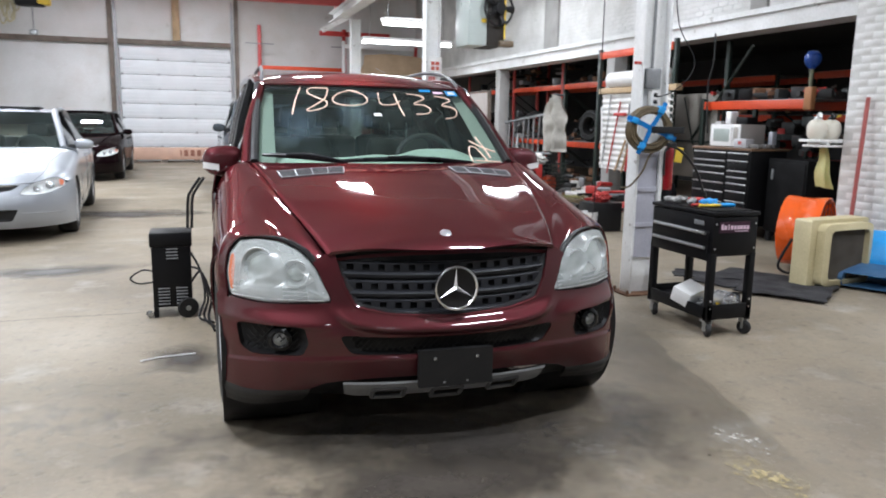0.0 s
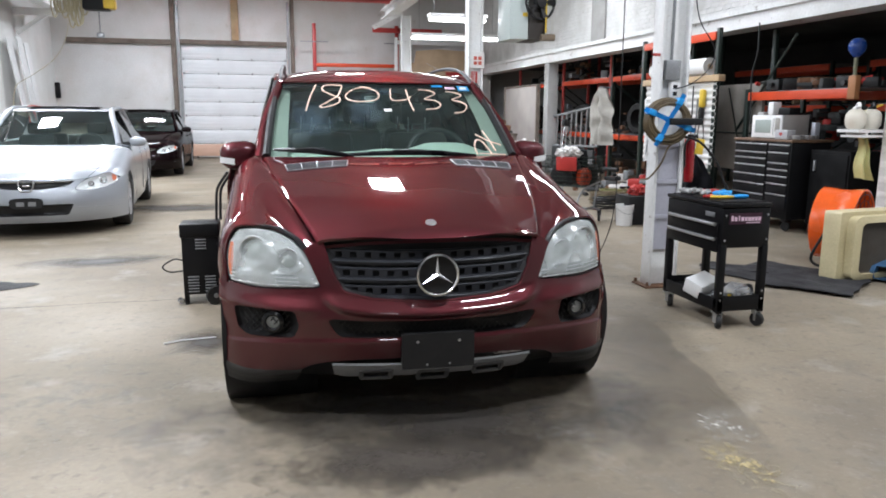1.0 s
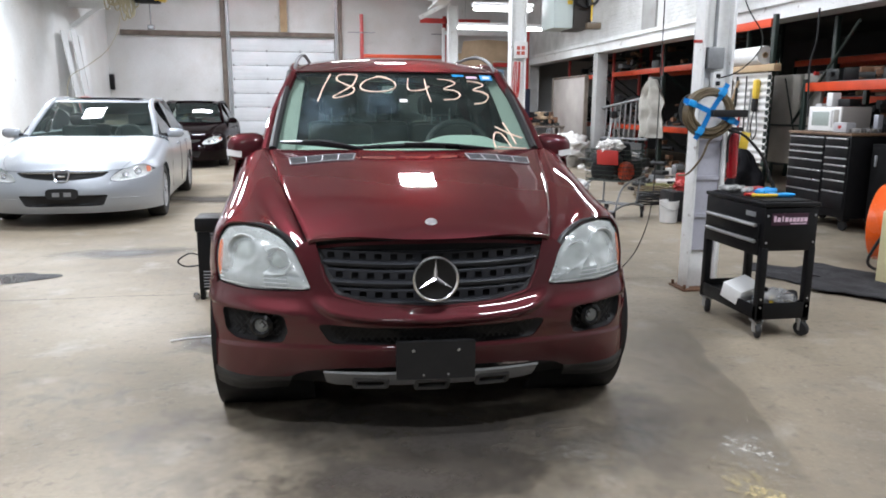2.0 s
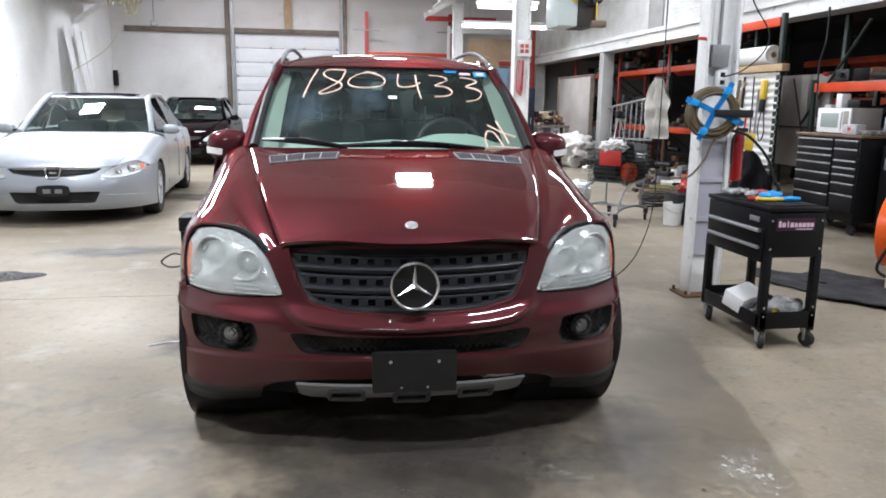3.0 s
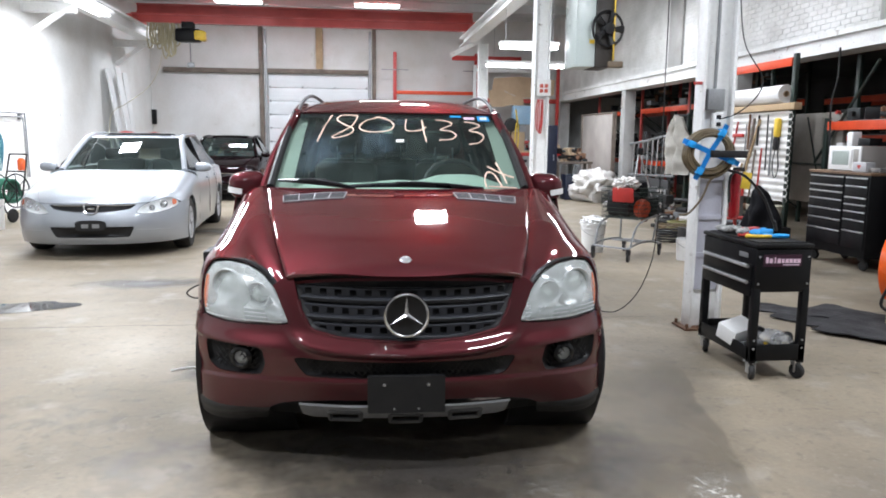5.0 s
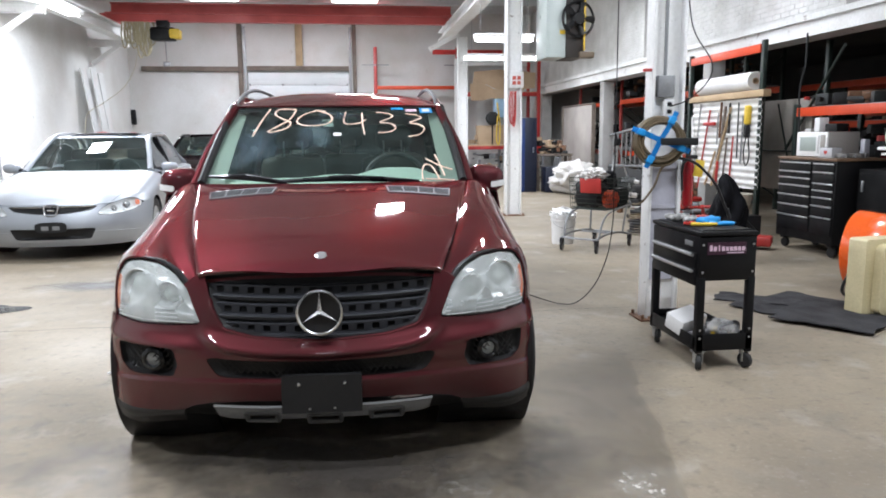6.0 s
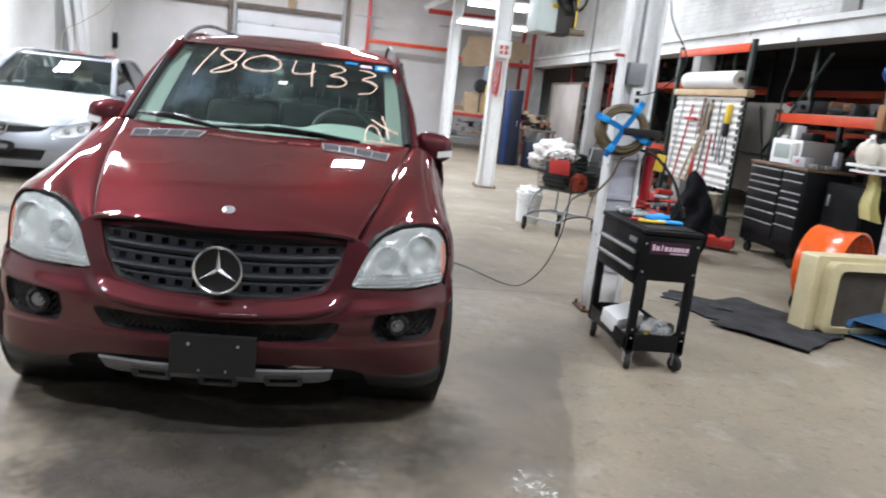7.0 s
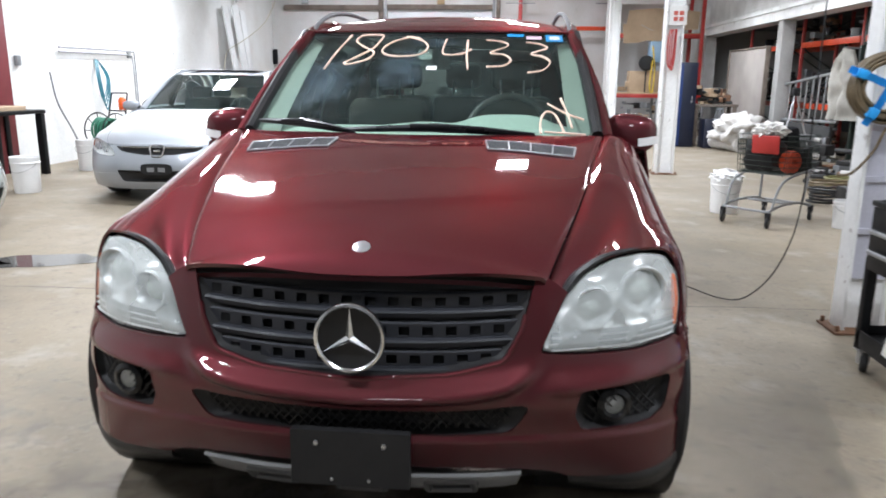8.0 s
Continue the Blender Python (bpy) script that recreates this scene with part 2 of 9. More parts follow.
ORANGEFAN = mat("orange_fan_steel", (0.92, 0.135, 0.022), 0.25, vary=0.08, scale=5, coat=0.5)
YELLOW = mat("yellow_plastic", (0.80, 0.55, 0.05), 0.45, vary=0.1, scale=8)
CANVAS = mat("grey_canvas", (0.40, 0.38, 0.34), 0.85, vary=0.15, scale=5, fine=90, bump=0.25)
CLOTHBLACK = mat("black_cloth", (0.006, 0.006, 0.008), 0.9, vary=0.2, scale=6, bump=0.2, spec=0.15)
POLY = mat("crumpled_white_sheeting", (0.70, 0.69, 0.67), 0.3, vary=0.12, scale=6, fine=30, bump=0.3, tint=(0.50, 0.47, 0.44))
MAT_RUBBER = mat("grey_floor_mat", (0.042, 0.041, 0.044), 0.85, vary=0.25, scale=5, fine=150, bump=0.4, spec=0.2)
SEATCLOTH = mat("beige_grey_leather", (0.13, 0.122, 0.100), 0.5, vary=0.08, scale=5, bump=0.05)
DASH = mat("grey_green_dashboard", (0.50, 0.60, 0.53), 0.55, vary=0.06, scale=6, bump=0.05)
HEADLINER = mat("grey_headliner", (0.31, 0.35, 0.31), 0.8, vary=0.05, scale=6)
DARKTRIM = mat("dark_cabin_trim", (0.03, 0.035, 0.035), 0.6, vary=0.1, scale=6)
MARKER = mat("peach_paint_marker", (0.98, 0.70, 0.56), 0.6, vary=0.1, scale=20)
AMBER = mat("amber_lens", (0.60, 0.17, 0.08), 0.25, vary=0.05)
STICKER = mat("blue_sticker", (0.03, 0.30, 0.65), 0.4, vary=0.05)
MAGENTA = mat("magenta_label", (0.040, 0.006, 0.024), 0.4, vary=0.1)
PALEPINK = mat("pale_pink_print", (0.75, 0.55, 0.66), 0.5, vary=0.05)
REFLECTOR = mat("lamp_reflector", (0.80, 0.82, 0.81), 0.3, 0.15, vary=0.04, bump=0)
TUBE = glow("fluorescent_tube", (0.93, 0.97, 1.0), 14.0)
WINDGLASS = glass("green_tinted_windscreen", (0.70, 0.86, 0.78), 0.78, haze=(0.36, 0.52, 0.50), hazy=0.030)
SIDEGLASS = glass("dark_tinted_glass", (0.42, 0.50, 0.47), 0.30, hazy=0.03)
LENS = glass("hazed_headlamp_lens", (0.95, 0.98, 0.97), 0.95, 0.12, (0.84, 0.88, 0.86), 0.27, 0.30)
CLEARLENS = glass("clear_lamp_lens", (0.97, 0.98, 0.98), 0.95, 0.05, (0.8, 0.8, 0.8), 0.05)
CLEARBAG = glass("clear_plastic_bag", (0.95, 0.95, 0.95), 0.9, 0.15, (0.8, 0.8, 0.8), 0.35)

# ---- modelling helpers ----


def finish(bm, name, material, sharp=35.0):
    me = bpy.data.meshes.new(name)
    bmesh.ops.recalc_face_normals(bm, faces=bm.faces)
    bm.to_mesh(me)
    bm.free()
    for p in me.polygons:
        p.use_smooth = True
    me.set_sharp_from_angle(angle=radians(sharp))
    me.materials.append(material)
    return me


def part(name, bm, material, parent=None, label="", sharp=35.0):
    ob = new(name, finish(bm, name, material, sharp))
    ob.parent = parent
    return tagged(ob, label)


def thing(name, m, label, category, group="", kind=""):
    ob = new(name)
    ob.empty_display_size = 0.1
    ob.matrix_world = m
    return tagged(ob, label, category, group, kind)


def solid(name, bm, material, label, category, group="", kind="", m=None, sharp=35.0):
    """A thing that is one mesh."""
    ob = part(name, bm, material, None, label, sharp)
    if m is not None:
        ob.matrix_world = m
    return tagged(ob, label, category, group, kind)


def B():
    return bmesh.new()


def box(bm, c, s, bevel=0.0, rot=None):
    """A block of size s about c, turned by rot (a pose about its middle), with rounded edges."""
    r = bmesh.ops.create_cube(bm, size=1.0)
    vs = r["verts"]
    m = Matrix.Translation(c) @ (rot or Matrix()) @ Matrix.Diagonal((*s, 1))
    bmesh.ops.transform(bm, matrix=m, verts=vs)
    if bevel:
        es = list({e for v in vs for e in v.link_edges})
        bmesh.ops.bevel(bm, geom=es, offset=bevel, segments=2, profile=0.5, affect="EDGES")
    return bm


def span(bm, lo, hi, bevel=0.0):
    return box(bm, [(a + b) / 2 for a, b in zip(lo, hi)], [b - a for a, b in zip(lo, hi)], bevel)


def tube(bm, pts, r, seg=8, closed=False, cap=True):
    """A round bar along points; r may be a list, one for each point."""
    pts = [Vector(p) for p in pts]
    n = len(pts)
    rs = r if isinstance(r, (list, tuple)) else [r] * n
    rings, side = [], None
    for i, p in enumerate(pts):
        a = pts[i - 1] if (i or closed) else p
        b = pts[(i + 1) % n] if (i < n - 1 or closed) else p
        d = (b - a).normalized()
        if side is None:
            side = d.orthogonal().normalized()
        side = (side - d * side.dot(d)).normalized()
        up = d.cross(side)
        rings.append([bm.verts.new(p + rs[i] * (math.cos(2 * math.pi * k / seg) * side + math.sin(2 * math.pi * k / seg) * up)) for k in range(seg)])
    for i in range(n if closed else n - 1):
        a, b = rings[i], rings[(i + 1) % n]
        for k in range(seg):
            bm.faces.new((a[k], a[(k + 1) % seg], b[(k + 1) % seg], b[k]))
    if cap and not closed:
        bm.faces.new(rings[0])
        bm.faces.new(rings[-1])
    return bm


def arc(pts, steps=6):
    """Points of a smooth line through the given ones."""
    pts = [Vector(p) for p in pts]
    out = []
    for i in range(len(pts) - 1):
        a, b, c, d = pts[max(i - 1, 0)], pts[i], pts[i + 1], pts[min(i + 2, len(pts) - 1)]
        for k in range(steps):
            t = k / steps
            out.append(0.5 * ((2 * b) + (c - a) * t + (2 * a - 5 * b + 4 * c - d) * t * t + (3 * b - a - 3 * c + d) * t ** 3))
    out.append(pts[-1])
    return out


def lathe(bm, profile, m=None, seg=32, close=False):
    """Turns (radius, height) pairs round z, then poses by m."""
    m = m or Matrix()
    rings = []
    for r, h in profile:
        if r < 1e-6:
            rings.append([bm.verts.new(m @ Vector((0, 0, h)))])
        else:
            rings.append([bm.verts.new(m @ Vector((r * math.cos(2 * math.pi * k / seg), r * math.sin(2 * math.pi * k / seg), h))) for k in range(seg)])
    pairs = list(zip(rings, rings[1:])) + ([(rings[-1], rings[0])] if close else [])
    for a, b in pairs:
        for k in range(seg):
            q = (k + 1) % seg
            if len(a) == 1 and len(b) == 1:
                continue
            if len(a) == 1:
                bm.faces.new((a[0], b[q], b[k]))
            elif len(b) == 1:
                bm.faces.new((a[k], a[q], b[0]))
            else:
                bm.faces.new((a[k], a[q], b[q], b[k]))
    return bm


def grid(bm, nu, nv, f):
    """A sheet of f(a, b) for a, b from 0 to 1."""
    vs = [[bm.verts.new(f(i / nu, j / nv)) for j in range(nv + 1)] for i in range(nu + 1)]
    for i in range(nu):
        for j in range(nv):
            bm.faces.new((vs[i][j], vs[i + 1][j], vs[i + 1][j + 1], vs[i][j + 1]))
    return bm


def patch(bm, outline, f, rings=6, per=8):
    """A filled outline of (a, b) pairs, mapped by f(a, b, r); r goes from 0 in the middle to 1 at the rim."""
    n = len(outline)
    ca, cb = sum(p[0] for p in outline) / n, sum(p[1] for p in outline) / n
    rim = []
    for i in range(n):
        (a0, b0), (a1, b1) = outline[i], outline[(i + 1) % n]
        rim += [(a0 + (a1 - a0) * k / per, b0 + (b1 - b0) * k / per) for k in range(per)]
    mid = bm.verts.new(f(ca, cb, 0))
    last = None
    for j in range(1, rings + 1):
        r = j / rings
        row = [bm.verts.new(f(ca + (a - ca) * r, cb + (b - cb) * r, r)) for a, b in rim]
        for k in range(len(rim)):
            q = (k + 1) % len(rim)
            if last is None:
                bm.faces.new((mid, row[k], row[q]))
            else:
                bm.faces.new((last[k], row[k], row[q], last[q]))
        last = row
    return bm


def rounded(outline, steps=4, tight=2.2):
    """The closed outline with its corners drawn round; a higher tight keeps them sharper."""
    n, out = len(outline), []
    for i in range(n):
        p = [Vector((*outline[(i + k) % n], 0)) for k in (-1, 0, 1)]
        a, c = (p[0] + tight * p[1]) / (1 + tight), (p[2] + tight * p[1]) / (1 + tight)
        for k in range(steps + 1):
            t = k / steps
            q = (1 - t) ** 2 * a + 2 * t * (1 - t) * p[1] + t * t * c
            out.append((q.x, q.y))
    return out


def prism(bm, outline, lo, hi, axis="y"):
    """An outline drawn out along an axis from lo to hi. y: (x, z) pairs; x: (y, z) pairs; z: (x, y) pairs."""
    put = {"y": lambda p, h: (p[0], h, p[1]), "x": lambda p, h: (h, p[0], p[1]), "z": lambda p, h: (p[0], p[1], h)}[axis]
    a = [bm.verts.new(put(p, lo)) for p in outline]
    b = [bm.verts.new(put(p, hi)) for p in outline]
    bm.faces.new(a)
    bm.faces.new(b)
    for k in range(len(a)):
        q = (k + 1) % len(a)
        bm.faces.new((a[k], a[q], b[q], b[k]))
    return bm


def carve(ob, cutters=(), thick=0.0, sharp=35.0):
    """Gives a sheet its thickness and cuts the prisms out of it, for good."""
    if thick:
        s = ob.modifiers.new("shell", "SOLIDIFY")
        s.thickness, s.offset = thick, 0.0
    made = []
    for bm in cutters:
        me = bpy.data.meshes.new("cutter")
        bmesh.ops.recalc_face_normals(bm, faces=bm.faces)
        bm.to_mesh(me)
        bm.free()
        c = new("cutter", me)
        made.append(c)
        b = ob.modifiers.new("cut", "BOOLEAN")
        b.object, b.operation, b.solver = c, "DIFFERENCE", "EXACT"
    parent, ob.parent = ob.parent, None
    dg = bpy.context.evaluated_depsgraph_get()
    me = bpy.data.meshes.new_from_object(ob.evaluated_get(dg))
    old = ob.data
    ob.modifiers.clear()
    ob.data = me
    ob.parent = parent
    bpy.data.meshes.remove(old)
    for c in made:
        d = c.data
        bpy.data.objects.remove(c)
        bpy.data.meshes.remove(d)
    for p in me.polygons:
        p.use_smooth = True
    me.set_sharp_from_angle(angle=radians(sharp))
    return ob


def smooth01(a, b, x):
    t = min(1.0, max(0.0, (x - a) / (b - a)))
    return t * t * (3 - 2 * t)


def along(x, knots):
    """A smooth curve through (x, y) knots."""
    if x <= knots[0][0]:
        return knots[0][1]
    if x >= knots[-1][0]:
        return knots[-1][1]
    for i in range(len(knots) - 1):
        (x0, y0), (x1, y1) = knots[i], knots[i + 1]
        if x <= x1:
            def slope(k):
                if k <= 0 or k >= len(knots) - 1:
                    j = min(max(k, 0), len(knots) - 2) if k <= 0 else len(knots) - 2
                    return (knots[j + 1][1] - knots[j][1]) / (knots[j + 1][0] - knots[j][0])
                return (knots[k + 1][1] - knots[k - 1][1]) / (knots[k + 1][0] - knots[k - 1][0])
            h = x1 - x0
            t = (x - x0) / h
            return (2 * t ** 3 - 3 * t * t + 1) * y0 + (t ** 3 - 2 * t * t + t) * h * slope(i) + (3 * t * t - 2 * t ** 3) * y1 + (t ** 3 - t * t) * h * slope(i + 1)


def flip(bm):
    """The mirror image across x = 0."""
    bmesh.ops.transform(bm, matrix=Matrix.Diagonal((-1, 1, 1, 1)), verts=bm.verts)
    bmesh.ops.reverse_faces(bm, faces=bm.faces)
    return bm


def rrect(x0, z0, x1, z1, r, steps=4):
    """A rectangle's outline with corners of radius r."""
    out = []
    for cx, cz, a in ((x1 - r, z1 - r, 0), (x0 + r, z1 - r, 90), (x0 + r, z0 + r, 180), (x1 - r, z0 + r, 270)):
        out += [(cx + r * math.cos(radians(a + 90 * k / steps)), cz + r * math.sin(radians(a + 90 * k / steps))) for k in range(steps + 1)]
    return out

# ---- the hall ----
X_W, X_E, Y_N, Y_S, H = -6.5, 6.1, 21.2, -8.0, 5.2

bm = B()
span(bm, (X_W - 0.3, Y_S - 0.3, -0.15), (10.8, Y_N + 0.3, 0.0))
solid("floor", bm, CONCRETE, "worn stained concrete workshop floor with cracks", "floor", kind="structure")

bm = B()
span(bm, (X_W - 0.3, Y_S - 0.3, H), (10.8, Y_N + 0.3, H + 0.2))
for k in range(9):
    span(bm, (X_W, -6.5 + 3.1 * k, H - 0.22), (X_E, -6.38 + 3.1 * k, H - 0.002))
solid("ceiling", bm, CEIL, "grey painted roof deck with joists", "ceiling", kind="structure")

DX0, DX1, DZ = -2.95, 0.21, 3.40
bm = B()
span(bm, (X_W - 0.3, Y_N, 0), (DX0, Y_N + 0.3, H))
span(bm, (DX1, Y_N, 0), (10.8, Y_N + 0.3, H))
span(bm, (DX0, Y_N, DZ), (DX1, Y_N + 0.3, H))
solid("wall_north", bm, WALL_OLD, "white painted end wall with a sectional door", "wall", kind="structure")
bm = B()
span(bm, (X_W - 0.3, Y_S, 0), (X_W, Y_N, H))
solid("wall_west", bm, WALL, "bright white painted side wall", "wall", kind="structure")
bm = B()
span(bm, (X_W - 0.3, Y_S - 0.3, 0), (10.8, Y_S, H))
solid("wall_south", bm, mat("grey_wall_paint", (0.22, 0.22, 0.22), 0.6, vary=0.1, scale=1), "plain grey wall", "wall", kind="structure")

# east wall: a brick pier, then a long opening under a white beam into a dark storage bay
X_P, OY0, OY1, OZ = 5.10, 2.93, 19.6, 2.58
bm = B()
span(bm, (X_P, Y_S, 0), (X_E + 0.3, OY0, H))
span(bm, (X_E, OY1, 0), (X_E + 0.3, Y_N, H))
span(bm, (X_E, OY0, OZ + 0.24), (X_E + 0.3, OY1, H))
wall_east = solid("wall_east", bm, MORTAR, "white painted brick wall above a long opening", "wall", kind="structure")
bm = B()
span(bm, (X_E - 0.10, OY0, OZ), (X_E + 0.3, OY1, OZ + 0.236))
span(bm, (X_E - 0.16, OY0, OZ + 0.19), (X_E - 0.102, OY1, OZ + 0.26))
solid("lintel_beam", bm, BEAMWHITE, "long white painted beam over the storage opening", "beam", kind="structure")
# bay wall and ceiling: the lack of light is put into their colour
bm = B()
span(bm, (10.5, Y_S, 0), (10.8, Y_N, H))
solid("wall_far_east", bm, BAYDARK, "wall of the storage bay, coloured dark for the unlit bay", "wall", kind="structure")
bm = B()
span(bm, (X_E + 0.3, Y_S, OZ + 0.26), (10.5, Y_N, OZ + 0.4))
solid("ceiling_bay", bm, BAYDARK, "low ceiling of the storage bay, coloured dark for the unlit bay", "ceiling", kind="structure")
GREYPAINT = mat("grey_white_pillar_paint", (0.42, 0.42, 0.41), 0.6, vary=0.12, scale=2, tint=(0.30, 0.29, 0.27))
for y, w in ((11.31, 0.60), (5.37, 0.30)):
    bm = B()
    span(bm, (X_E - 0.05, y - w / 2, OZ + 0.262), (X_E - 0.002, y + w / 2, H - 0.002), 0.004)
    solid("wall_pilaster", bm, GREYPAINT, "grey-white flat pilaster on the brick wall", "pilaster", "wall pilasters", "structure")
for y in (8.9, 14.0):
    bm = B()
    span(bm, (X_E - 0.06, y - 0.13, 0), (X_E + 0.2, y + 0.13, OZ - 0.002), 0.01)
    solid("pillar", bm, GREYPAINT, "grey-white painted square pillar under the beam", "pillar", "pillars under the beam", "structure")

# sectional door: panels with pressed ribs, tracks, timber frame
door = thing("door_1", pose(0, Y_N + 0.06, 0), "closed white steel sectional garage door", "garage door", kind="structure")
for k in range(8):
    z0 = k * DZ / 8
    bm = B()
    span(bm, (DX0 + 0.01, 0, z0 + 0.006), (DX1 - 0.01, 0.05, z0 + DZ / 8 - 0.006), 0.006)
    for f in (0.25, 0.5, 0.75):
        span(bm, (DX0 + 0.05, -0.008, z0 + DZ / 8 * f - 0.012), (DX1 - 0.05, 0.0, z0 + DZ / 8 * f + 0.012))
    p = part("panel", bm, DOORWHITE, door)
    for fx in (0.02, 0.34, 0.66, 0.98):
        xx = DX0 + (DX1 - DX0) * fx
        part("hinge", box(B(), (xx, -0.012, z0 + 0.01), (0.05, 0.02, 0.07), 0.004), GREYSTEEL, p, "small grey steel hinge")
for x in (DX0 - 0.05, DX1 + 0.05):
    bm = B()
    span(bm, (x - 0.04, -0.12, 0), (x + 0.04, -0.065, 4.75))
    part("track", bm, GREYSTEEL, door, "vertical steel door track")
for name, lo, hi, mt, lb in (
    ("timber_header", (X_W + 0.4, Y_N - 0.10, 3.38), (DX0 - 0.263, Y_N - 0.003, 3.53), WOODOLD, "dark weathered timber rail on the wall"),
    ("timber_header", (DX0, Y_N - 0.09, 3.41), (DX1, Y_N - 0.003, 3.55), WOODOLD, "dark weathered timber header over the door"),
    ("timber_post", (DX0 - 0.26, Y_N - 0.10, 0.0), (DX0 - 0.12, Y_N - 0.003, H - 0.23), WOODOLD, "dark upright timber beside the door"),
    ("timber_post", (DX1 + 0.12, Y_N - 0.10, 0.0), (DX1 + 0.24, Y_N - 0.003, H - 0.23), WOODOLD, "dark upright timber beside the door"),
    ("timber_post", (-1.44, Y_N - 0.10, 3.56), (-1.22, Y_N - 0.003, H), WOODNEW, "upright brown timber over the door"),
):
    bm = B()
    span(bm, lo, hi, 0.008)
    solid(name, bm, mt, lb, "timber", kind="structure")

# crane: two red girders on white runways
crane = thing("overhead_crane", pose(0, 17.0, 0), "red overhead travelling crane with two girders", "crane")
for y, z in ((0.35, 4.53), (-0.15, 4.22)):
    bm = B()
    span(bm, (-5.75, y - 0.09, z), (2.95, y + 0.09, z + 0.03))
    span(bm, (-5.75, y - 0.012, z + 0.03), (2.95, y + 0.012, z + 0.20))
    span(bm, (-5.75, y - 0.09, z + 0.20), (2.95, y + 0.09, z + 0.23))
    part("girder", bm, CRANERED, crane)
for x in (-5.7, 2.85):
    bm = B()
    box(bm, (x, 0.1, 4.30), (0.16, 1.3, 0.14), 0.01)
    part("end_carriage", bm, CRANERED, crane)
hoist = thing("chain_hoist", pose(-4.38, 16.80, 3.92) @ Matrix.Scale(1.45, 4), "small black and yellow electric chain hoist on the crane", "hoist")
bm = B()
box(bm, (0, 0, 0), (0.42, 0.24, 0.22), 0.04)
box(bm, (0, 0, 0.16), (0.2, 0.16, 0.14), 0.01)
part("housing", bm, BLACKSTEEL, hoist)
bm = B()
box(bm, (0.2, -0.02, 0.0), (0.18, 0.22, 0.17), 0.03)
part("motor_cover", bm, YELLOW, hoist)
bm = B()
tube(bm, [(0.02, 0, -0.1), (0.02, 0, -0.45)], 0.012, 6)
box(bm, (0.02, 0, -0.5), (0.12, 0.05, 0.09), 0.02)
part("hook_block", bm, GREYSTEEL, hoist)
festoon = thing("festoon_cable", pose(-5.02, 16.78, 4.2), "looped yellowish crane cable hanging in a bundle", "cable")
rnd = random.Random(31)
CREAM = mat("cream_cable", (0.46, 0.41, 0.27), 0.55)
for k in range(13):
    x, y = -0.32 + 0.05 * k, 0.10 * (rnd.random() - 0.5)
    w, h = 0.07 + 0.09 * rnd.random(), 0.45 + 0.42 * rnd.random()
    part("loop", tube(B(), arc([(x, y, 0.02), (x - 0.3 * w, y - 0.04, -0.5 * h), (x + 0.1 * w, y - 0.06, -0.92 * h), (x + 0.55 * w, y - 0.03, -h), (x + w, y + 0.02, -0.85 * h), (x + 1.2 * w, y + 0.04, -0.4 * h), (x + 0.8 * w, y, 0.02)], 6), 0.020, 6), CREAM, festoon)
part("trailing_end", tube(B(), arc([(-0.02, 0, -0.75), (-0.10, -0.1, -1.15), (-0.32, -0.3, -1.60), (-0.75, -0.6, -2.0), (-1.05, -0.8, -2.25), (-1.12, -0.9, -2.75), (-1.12, -0.95, -3.05)], 6), 0.008, 6), CREAM, festoon)
bm = B()
span(bm, (-5.80, -2, 3.90), (-5.50, 18.5, 3.93))
span(bm, (-5.67, -2, 3.93), (-5.63, 18.5, 4.17))
span(bm, (-5.80, -2, 4.17), (-5.50, 18.5, 4.21))
for y in (2, 7.2, 12.4, 17.8):
    span(bm, (X_W, y - 0.08, 3.72), (-5.52, y + 0.08, 3.90))
    box(bm, (-6.1, y, 3.52), (0.85, 0.1, 0.1), rot=pose(0, 0, 0, 0, -35, 0))
solid("crane_runway", bm, STEEL_WHITE, "white steel crane runway on wall brackets", "beam", "crane runways", "structure")
bm = B()
span(bm, (2.72, -4, 3.98), (3.02, 18.3, 4.01))
span(bm, (2.85, -4, 4.01), (2.89, 18.3, 4.21))
span(bm, (2.72, -4, 4.21), (3.02, 18.3, 4.24))
solid("crane_runway", bm, STEEL_WHITE, "white steel crane runway on columns", "beam", "crane runways", "structure")


def column(x, y, w, d, top, label):
    """An H column of steel with a base plate."""
    c = thing("steel_column", pose(x, y, 0), label, "column", "white steel columns", "structure")
    bm = B()
    span(bm, (-w / 2, -d / 2, 0.012), (-w / 2 + 0.022, d / 2, top), 0.003)
    span(bm, (w / 2 - 0.022, -d / 2, 0.012), (w / 2, d / 2, top), 0.003)
    span(bm, (-w / 2 + 0.022, -0.01, 0.012), (w / 2 - 0.022, 0.01, top))
    part("shaft", bm, STEEL_WHITE, c)
    bm = B()
    box(bm, (0, 0, 0.007), (w + 0.10, d + 0.10, 0.014), 0.003)
    for sx in (-1, 1):
        for sy in (-1, 1):
            tube(bm, [(sx * (w / 2 + 0.028), sy * (d / 2 + 0.026), 0.01), (sx * (w / 2 + 0.028), sy * (d / 2 + 0.026), 0.045)], 0.011, 6)
    part("base_plate", bm, RUST, c, "rusty base plate with bolts")
    return c


column(2.40, 2.28, 0.245, 0.135, H - 0.23, "white painted steel column with chipped rusty foot")
column(2.90, 9.46, 0.26, 0.22, 3.98, "white painted steel column carrying a notice")
post_c = column(3.25, 17.3, 0.26, 0.22, 3.98, "white painted steel column near the end wall")
bm = B()
box(bm, (2.75, 17.25, 3.85), (0.9, 0.1, 0.12), rot=pose(0, 0, 0, 0, -28, 0))
